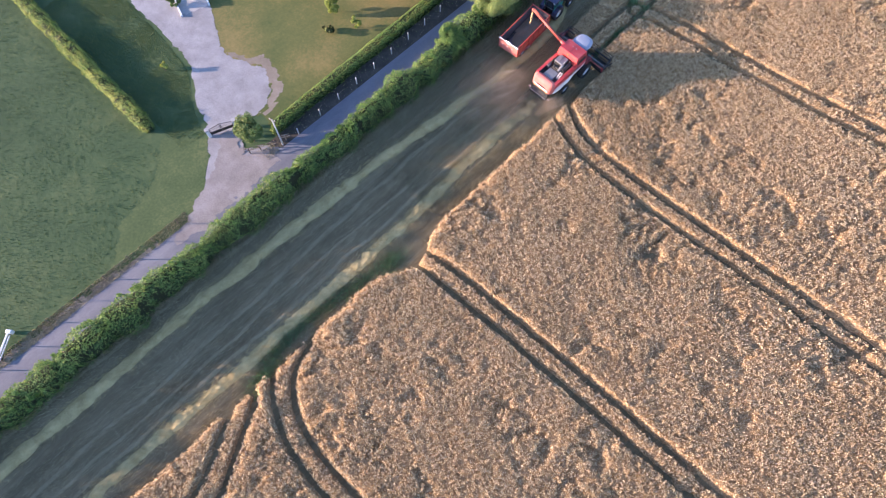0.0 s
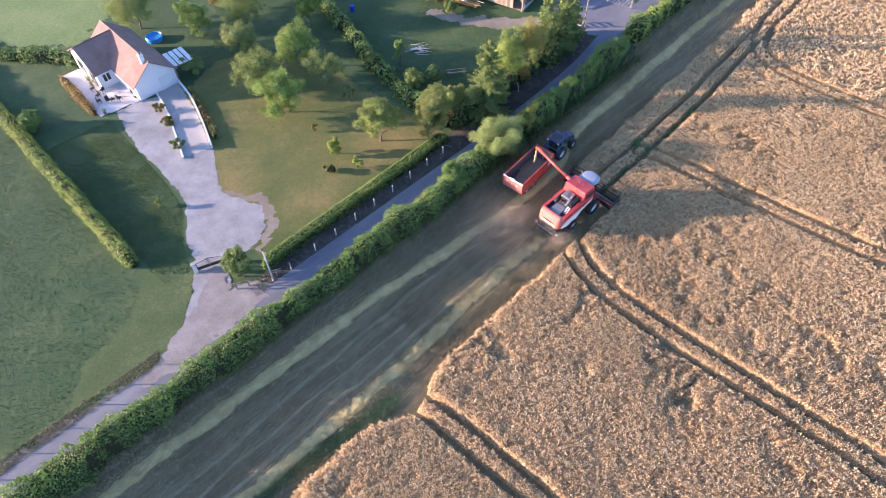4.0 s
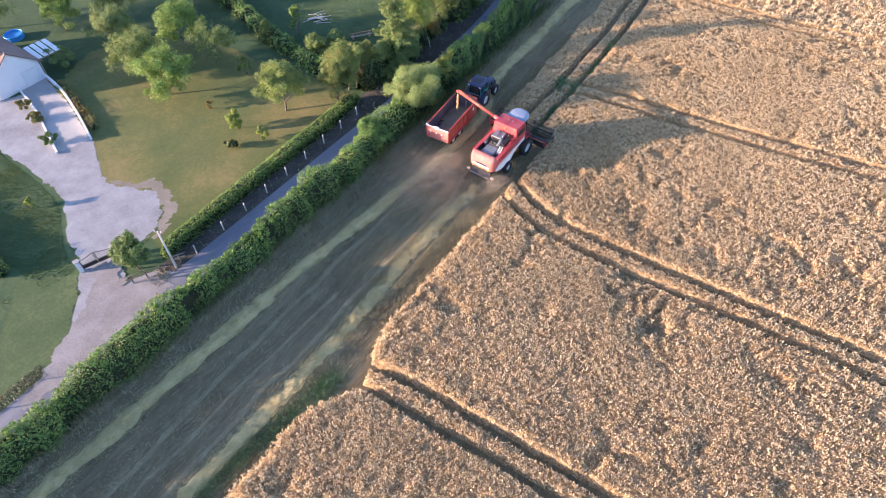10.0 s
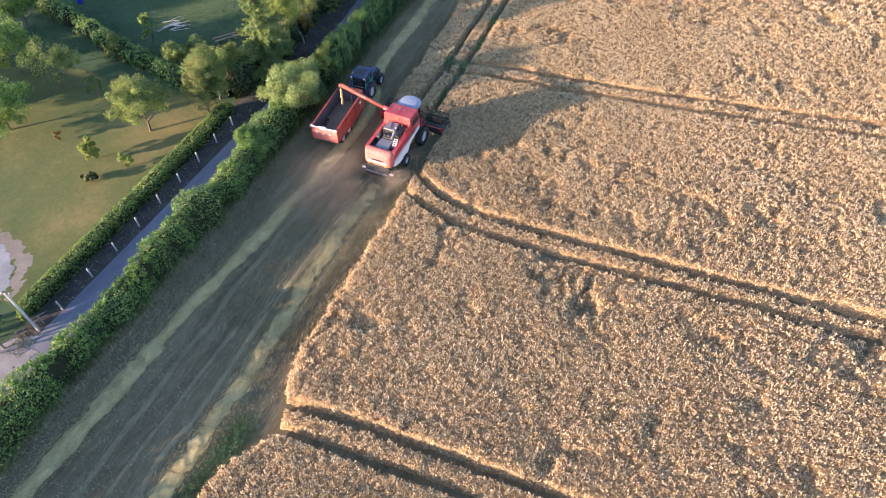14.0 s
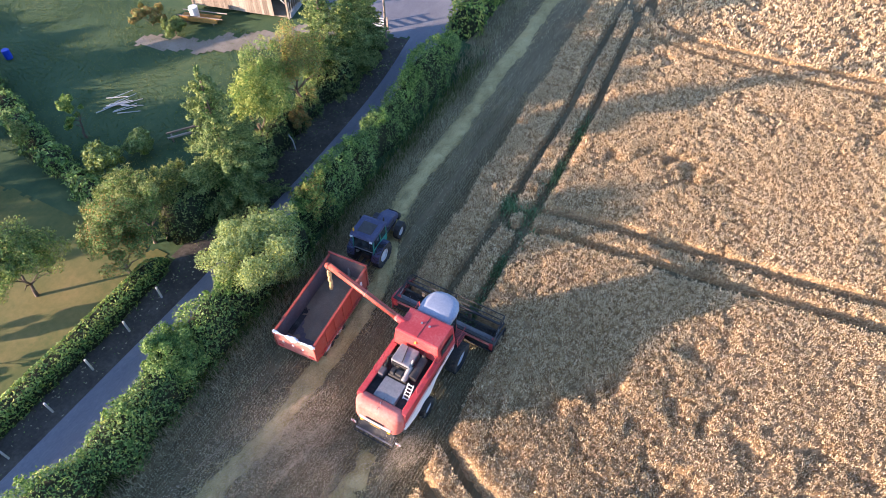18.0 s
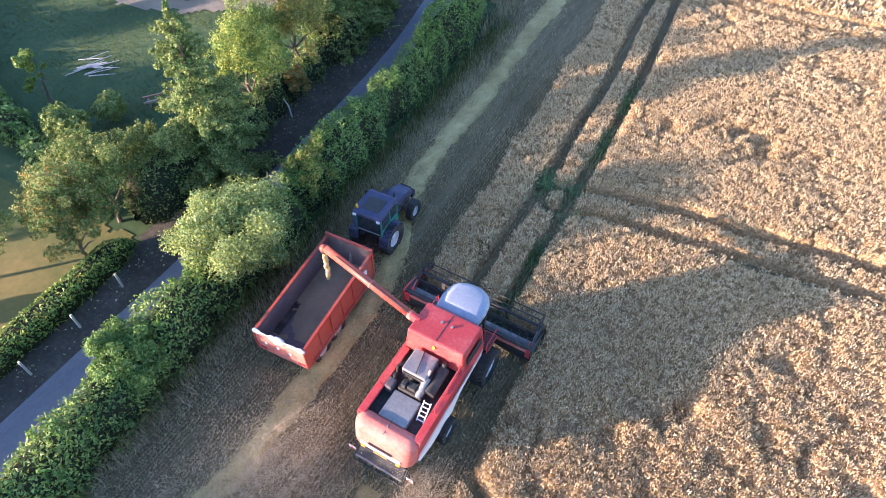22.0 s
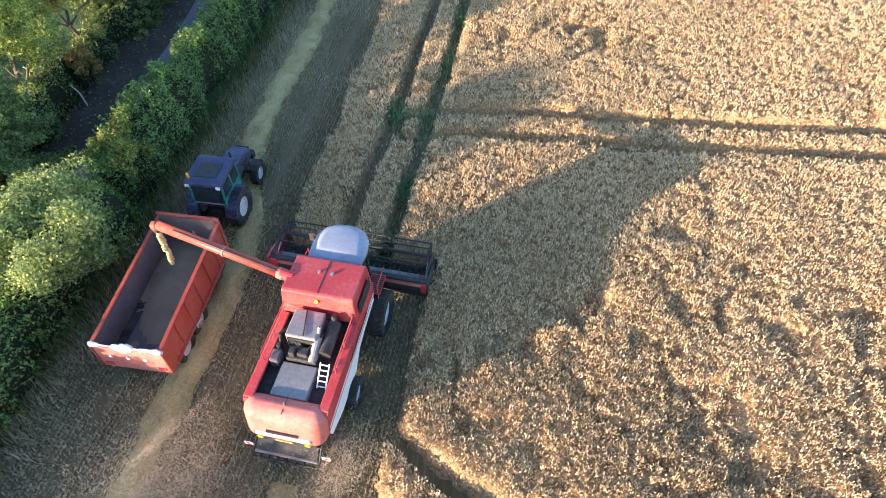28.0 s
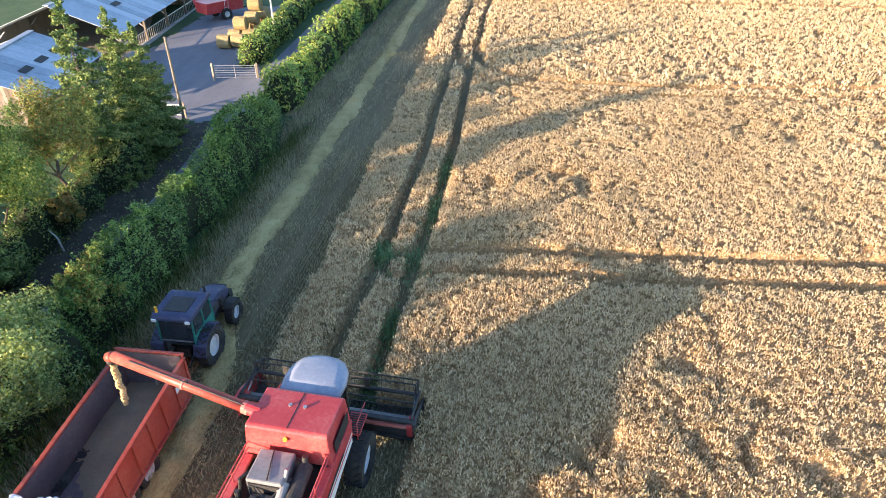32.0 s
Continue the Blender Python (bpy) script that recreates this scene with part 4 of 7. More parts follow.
tall_grass("track_grass", [(-20.5, 47.5, 0.35, 0.7), (-20.7, 52.3, 0.8, 0.6), (-22.2, 52.6, 0.35, 0.4), (-20.5, 56.6, 0.35, 0.8), (-20.7, 61.0, 0.35, 0.9), (-20.4, 44.2, 0.3, 0.5)], 1700, 0.55, 0.05, "weed", 198, "tall green grass weeds in the wheel tracks")
weeds("bank_litter", [(-36.9 - 0.02 * y, 12 + y, 0.45, 1.3, 0.14) for y in range(0, 54, 2)], 700, 0.05, "leaf_dark", 98, "fallen leaves and low growth on the lane bank")
weeds("bank_dead_grass", [(-36.6 - 0.03 * y, 12 + y, 0.5, 1.3, 0.10) for y in range(0, 54, 2)], 500, 0.06, "stubble", 99, "dead grass tufts on the earth bank")

# ---- hedges, trees and shrubs ----


def hedge(name, line, width, height, mats, seed, label, per_m=420, leaf=0.085, ragged=0.35, clipped=False, shoots=0, shoot_tall=0.9):
    """A hedge: a near-black core, the shade among its twigs put into the colour, and a coat of leaves along a bent
    line.
    """
    rng = np.random.RandomState(seed)
    root = tagged(new(name), label, "hedge")
    pts = along(line, 0.5)
    ang = np.linspace(-0.15, np.pi + 0.15, 13)
    wob = 1 + ragged * (lattice_noise(pts[:, 0] * 3, pts[:, 1], 1.6, seed) - 0.5)
    wob = wob + 0.5 * ragged * (lattice_noise(pts[:, 0] * 3 + 20, pts[:, 1], 0.75, seed + 3) - 0.5)
    tall = 1 + ragged * (0.45 * (lattice_noise(pts[:, 0] * 3 + 50, pts[:, 1], 1.9, seed + 1) - 0.5) + (0.0 if clipped else 0.6) * (lattice_noise(pts[:, 0] * 3 + 90, pts[:, 1], 4.2, seed + 5) - 0.5))
    wob = wob + (0.0 if clipped else 0.45) * ragged * (lattice_noise(pts[:, 0] * 3 + 90, pts[:, 1], 4.2, seed + 5) - 0.5)
    ends = np.minimum(np.arange(len(pts)), np.arange(len(pts))[::-1]) * 0.5 + 0.12
    taper = np.clip(ends / 1.2, 0, 1) ** 0.5
    wob, tall = wob * taper, tall * taper
    p = 0.45 if clipped else 0.75
    cs, sn = np.sign(np.cos(ang)) * np.abs(np.cos(ang)) ** p, np.maximum(np.sin(ang), -0.1)
    sn = np.sign(sn) * np.abs(sn) ** p

    def shell(scale, u=None):
        off = cs * width / 2 * scale
        X = pts[:, 0:1] + pts[:, 3:4] * off * wob[:, None]
        Y = pts[:, 1:2] - pts[:, 2:3] * off * wob[:, None]
        Z = ground_z(X, Y) + np.maximum(sn, -0.02) * height * scale * tall[:, None]
        return np.stack([X, Y, Z], -1)

    # solid near-black shell; its colour stands in for shade behind the leaves
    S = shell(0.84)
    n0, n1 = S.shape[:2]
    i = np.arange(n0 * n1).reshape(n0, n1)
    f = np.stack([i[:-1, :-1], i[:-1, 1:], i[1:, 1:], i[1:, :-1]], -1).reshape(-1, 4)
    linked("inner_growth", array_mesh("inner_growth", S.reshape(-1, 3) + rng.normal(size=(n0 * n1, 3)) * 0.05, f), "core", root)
    S = shell(1.0)
    total = int(len(pts) * 0.5 * per_m)
    for k, (mat, share) in enumerate(mats):
        n = int(total * share)
        a, b = rng.rand(n) * (n0 - 1.001), rng.rand(n) * (n1 - 1.001)
        ia, ib, fa, fb = a.astype(int), b.astype(int), (a % 1)[:, None], (b % 1)[:, None]
        c = (S[ia, ib] * (1 - fa) + S[ia + 1, ib] * fa) * (1 - fb) + (S[ia, ib + 1] * (1 - fa) + S[ia + 1, ib + 1] * fa) * fb
        dirs = pts[ia]
        th = ang[ib]
        nr = np.stack([dirs[:, 3] * np.cos(th), -dirs[:, 2] * np.cos(th), np.sin(th)], 1)
        clump = 0.6 * lattice_noise(a * 0.55, b * 0.35, 1.0, seed + 7) + 0.4 * lattice_noise(a * 1.5 + 13 * k, b * 0.9, 1.0, seed + 8) - 0.5
        c = c + nr * (rng.normal(size=n) * (0.03 if clipped else 0.10) + clump * (0.08 if clipped else 0.75) * ragged * 2)[:, None]
        keep = rng.rand(n) < (0.25 if clipped else 0.0) + (1.2 if clipped else 1.55) * (0.6 * lattice_noise(a * 0.3 + 31 * k, b * 0.2, 1.0, seed + 9 + k) + 0.4 * lattice_noise(a * 1.1 + 31 * k, b * 0.9, 1.0, seed + 19 + k))
        v, fc = leaf_cards(c[keep], leaf, rng, nr[keep])
        linked("foliage", array_mesh("foliage", v, fc), mat, root)
    if shoots:
        n = int(len(pts) * 0.5 * shoots)
        a = rng.rand(n) * (n0 - 1.001)
        ib = np.clip((n1 / 2 + rng.normal(size=n) * 1.9).astype(int), 1, n1 - 2)
        keep = rng.rand(n) < 1.3 * lattice_noise(a * 0.35, a * 0, 1.0, seed + 23)
        c = spikes(S[a.astype(int), ib][keep], shoot_tall, rng)
        v, fc = leaf_cards(c, leaf * 1.15, rng, np.tile((0, 0, 0.8), (len(c), 1)))
        linked("upper_growth", array_mesh("upper_growth", v, fc), mats[1][0], root)
    return root


def limb_mesh(rng, trunk, spread, radius, count, x0=0.0, y0=0.0):
    """A tapered, slightly bent trunk and limbs."""
    bm = bmesh.new()
    p = Vector((0, 0, -0.15))
    r = radius
    joints = []
    for k in range(4):
        q = p + Vector((rng.normal() * 0.06 * trunk, rng.normal() * 0.06 * trunk, trunk / 4 + (0.15 if k == 0 else 0)))
        tube(bm, p, q, r, r * 0.82, 8, k == 0)
        joints.append((q.copy(), r))
        p, r = q, r * 0.82
    for k in range(count):
        q, rr = joints[rng.randint(1, 4)]
        a = 2 * math.pi * k / count + rng.rand()
        up = 0.35 + 0.7 * rng.rand()
        e = q + Vector((math.cos(a), math.sin(a), up)) * spread * (0.5 + 0.4 * rng.rand())
        mid = (q + e) / 2 + Vector((0, 0, 0.08 * spread))
        tube(bm, q, mid, rr * 0.5, rr * 0.35, 6, False)
        tube(bm, mid, e, rr * 0.35, rr * 0.12, 6)
    return bm


def tree(name, x, y, h, r, mats, seed, label, category="tree", trunk=0.07, clumps=64, per=280, leaf=0.075, sparse=0.0, squat=1.0, core=False):
    """A broadleaf tree or shrub: trunk and limbs, and a crown of many leaf clumps with gaps."""
    rng = np.random.RandomState(seed)
    root = thing(name, label, category, (x, y, gz(x, y)))
    part("trunk", limb_mesh(rng, max(0.25, h * (trunk + 0.25)), r * 0.9, 0.020 * h + 0.02, 6), "bark", root)
    mid, half = h * (trunk + 1) / 2, h * (1 - trunk) / 2
    d = rng.normal(size=(clumps, 3))
    d /= np.linalg.norm(d, axis=1)[:, None]
    d[:, 2] = np.where(d[:, 2] < -0.55, -d[:, 2], d[:, 2])
    rad = (0.35 + 0.65 * rng.rand(clumps) ** 0.8)[:, None]
    lump = 0.8 + 0.45 * rng.rand(clumps)[:, None]
    cc = d * rad * lump * (r, r, half * squat) * 0.92 + (0, 0, mid)
    size = r * (0.14 + 0.19 * rng.rand(clumps))
    # near-black lump inside the crown, painted as shade between the clumps
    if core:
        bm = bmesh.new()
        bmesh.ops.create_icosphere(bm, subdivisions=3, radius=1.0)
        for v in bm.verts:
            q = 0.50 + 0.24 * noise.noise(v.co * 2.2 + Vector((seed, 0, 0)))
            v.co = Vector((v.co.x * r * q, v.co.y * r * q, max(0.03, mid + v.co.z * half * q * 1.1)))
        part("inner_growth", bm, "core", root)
    for k, (mat, share) in enumerate(mats):
        n = int(clumps * per * share)
        pick = rng.randint(0, clumps, n)
        dd = rng.normal(size=(n, 3))
        dd /= np.linalg.norm(dd, axis=1)[:, None]
        dd[:, 2] *= 0.8
        rr = (0.35 + 0.75 * rng.rand(n) ** 0.6)[:, None]
        c = cc[pick] + dd * rr * size[pick][:, None]
        c[:, 2] = np.maximum(c[:, 2], 0.08 * h * rng.rand(n) + 0.03)
        keep = rng.rand(n) > sparse * lattice_noise(c[:, 0] * 2, c[:, 2] * 2 + c[:, 1], 1.0, seed)
        c = c[keep]
        if k == 0:
            up = cc[cc[:, 2] > mid - 0.3 * half]
            c = np.concatenate([c, spikes(up + (up - (0, 0, mid)) * 0.10, 0.34 * r, rng, 4, 8)])
            dd = np.concatenate([dd[keep], np.tile((0, 0, 0.5), (len(up) * 32, 1))])
        else:
            dd = dd[keep]
        out = c - (0, 0, mid)
        out /= np.linalg.norm(out, axis=1)[:, None] + 1e-6
        v, f = leaf_cards(c, leaf, rng, dd * 0.6 + out * 0.6)
        linked("crown", array_mesh("crown", v, f), mat, root)
    return root


def conifer(name, x, y, h, r, seed, label, mat="needle", tiers=30, low=0.04, dense=1.0):
    """A conifer: a straight stem with whorls of drooping, up-tipped boughs, each a flat fan of short needle sprays."""
    rng = np.random.RandomState(seed)
    root = thing(name, label, "conifer tree", (x, y, gz(x, y)))
    bm = bmesh.new()
    tube(bm, (0, 0, -0.2), (0, 0, h * 0.97), 0.016 * h, 0.01, 8)
    C, Nn = [], []
    for k in range(tiers):
        f = k / (tiers - 1)
        z = h * (low + (0.97 - low) * f)
        reach = r * (1 - f ** 1.5) ** 0.8 * (0.82 + 0.3 * rng.rand()) + 0.14
        for b in range(max(5, int(8 * (1 - f) + 4))):
            a = rng.rand() * 2 * math.pi
            rr = reach * (0.62 + 0.5 * rng.rand())
            ca, sa = math.cos(a), math.sin(a)
            droop = 0.10 + 0.22 * (1 - f)
            zz = z + rng.normal() * 0.14
            tube(bm, (0, 0, zz), (ca * rr * 0.85, sa * rr * 0.85, zz - rr * droop * 0.8), 0.02, 0.008, 4, False)
            n = int(dense * (22 + 105 * rr))
            t = 0.12 + 0.88 * rng.rand(n) ** 0.75
            twig = np.round(rng.uniform(-3, 3, n)) / 3
            wide = rr * 0.30 * (1.12 - t)
            px = ca * rr * t - sa * (twig * wide + rng.normal(size=n) * 0.05)
            py = sa * rr * t + ca * (twig * wide + rng.normal(size=n) * 0.05)
            pz = zz - rr * droop * t + 0.14 * rr * t ** 3 - 0.10 * np.abs(twig) * rr * 0.3 + rng.normal(size=n) * 0.06
            C.append(np.stack([px, py, pz], 1))
            Nn.append(np.tile((ca * 0.5, sa * 0.5, 0.7), (n, 1)))
    part("trunk", bm, "bark", root)
    C, Nn = np.concatenate(C), np.concatenate(Nn)
    # sprays near the stem take a darker green: crown shade put into colour
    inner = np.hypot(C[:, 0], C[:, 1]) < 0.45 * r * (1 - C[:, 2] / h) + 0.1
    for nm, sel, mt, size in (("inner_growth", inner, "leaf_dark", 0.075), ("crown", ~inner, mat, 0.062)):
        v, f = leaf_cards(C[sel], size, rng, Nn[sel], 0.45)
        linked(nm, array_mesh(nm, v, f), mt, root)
    return root


FIELD_HEDGE = smooth_line([(-31.3, -60), (-31.3, -20), (-31.5, 8), (-31.7, 30), (-32.2, 36), (-32.7, 44.5)])
hedge("field_hedge", FIELD_HEDGE, 2.1, 2.5, [("leaf_dark", 0.62), ("leaf", 0.3), ("leaf_yellow", 0.08)], 101, "dense dark green mixed hedge between lane and field", 1600, 0.066, 0.85, shoots=4, shoot_tall=0.7)
hedge("middle_field_hedge", smooth_line([(-32.6, 43.5), (-32.7, 50), (-33.0, 58), (-33.5, 66.5)]), 2.0, 2.45, [("leaf_dark", 0.85), ("leaf", 0.15)], 102, "young dark green hedge of feathery saplings along the lane", 2300, 0.055, 0.8, shoots=9, shoot_tall=1.0)
hedge("upper_field_hedge", smooth_line([(-34.2, 68), (-34.6, 80), (-35.2, 95), (-37.5, 140)]), 2.3, 2.3, [("leaf", 0.6), ("leaf_yellow", 0.4)], 112, "sunlit green hedge beside the upper field", 520, 0.12, 0.9)
hedge("garden_hedge", smooth_line([(-37.9, 12.8), (-38.2, 22), (-38.5, 36), (-38.8, 39)]), 1.3, 1.15, [("leaf", 0.6), ("leaf_yellow", 0.2), ("leaf_dark", 0.2)], 103, "neatly clipped green garden hedge", 520, 0.07, 0.15, True)
hedge("meadow_hedge", smooth_line([(-47.4, 4.1), (-65, 4.0), (-84, 3.9), (-120, 3.5)]), 1.5, 1.2, [("leaf_yellow", 0.55), ("leaf", 0.45)], 104, "clipped yellow-green hedge between meadow and garden", 480, 0.08, 0.3)
hedge("lane_hedge", smooth_line([(-40.6, 77.5), (-41.6, 88), (-43.6, 104), (-46, 130)]), 2.0, 1.7, [("leaf", 0.6), ("leaf_yellow", 0.4)], 105, "clipped green hedge beside the farmyard lane", 420, 0.10, 0.45)
hedge("back_hedge", smooth_line([(-86, 16), (-90, 14), (-98, 8), (-112, 2)]), 1.6, 1.6, [("leaf_dark", 0.7), ("leaf", 0.3)], 106, "dark green boundary hedge behind the house", 300, 0.12, 0.5)
hedge("orchard_hedge", smooth_line([(-41.5, 39.6), (-48.6, 41.0), (-56, 42.4), (-66, 46), (-84, 50), (-100, 52)]), 1.6, 1.5, [("leaf_dark", 0.5), ("leaf", 0.5)], 107, "overgrown green hedge between orchard and meadow", 300, 0.12, 0.8)
hedge("bank_thicket", smooth_line([(-39.6, 40.0), (-39.6, 46), (-39.6, 54), (-40.4, 62), (-41.2, 65.5)]), 2.4, 2.6, [("leaf_dark", 0.6), ("leaf_olive", 0.4)], 108, "dark bramble thicket on the lane bank", 1200, 0.06, 0.9, shoots=3)
hedge("rust_border", smooth_line([(-85.6, 12.6), (-80, 12.4), (-73.8, 12.2)]), 0.9, 0.6, [("leaf_rust", 0.8), ("leaf_olive", 0.2)], 109, "low rust-coloured planting along the patio", 260, 0.08, 0.5)
hedge("ramp_planting", smooth_line([(-70.2, 22.9), (-64.4, 21.9), (-58.2, 19.9)]), 0.8, 0.45, [("leaf_olive", 0.6), ("leaf_rust", 0.4)], 110, "low brown-green planting beside the garage ramp", 200, 0.08, 0.6)

GREEN, OLIVE, YELL = [("leaf", 0.7), ("leaf_yellow", 0.3)], [("leaf_olive", 0.7), ("leaf", 0.3)], [("leaf_yellow", 1.0)]
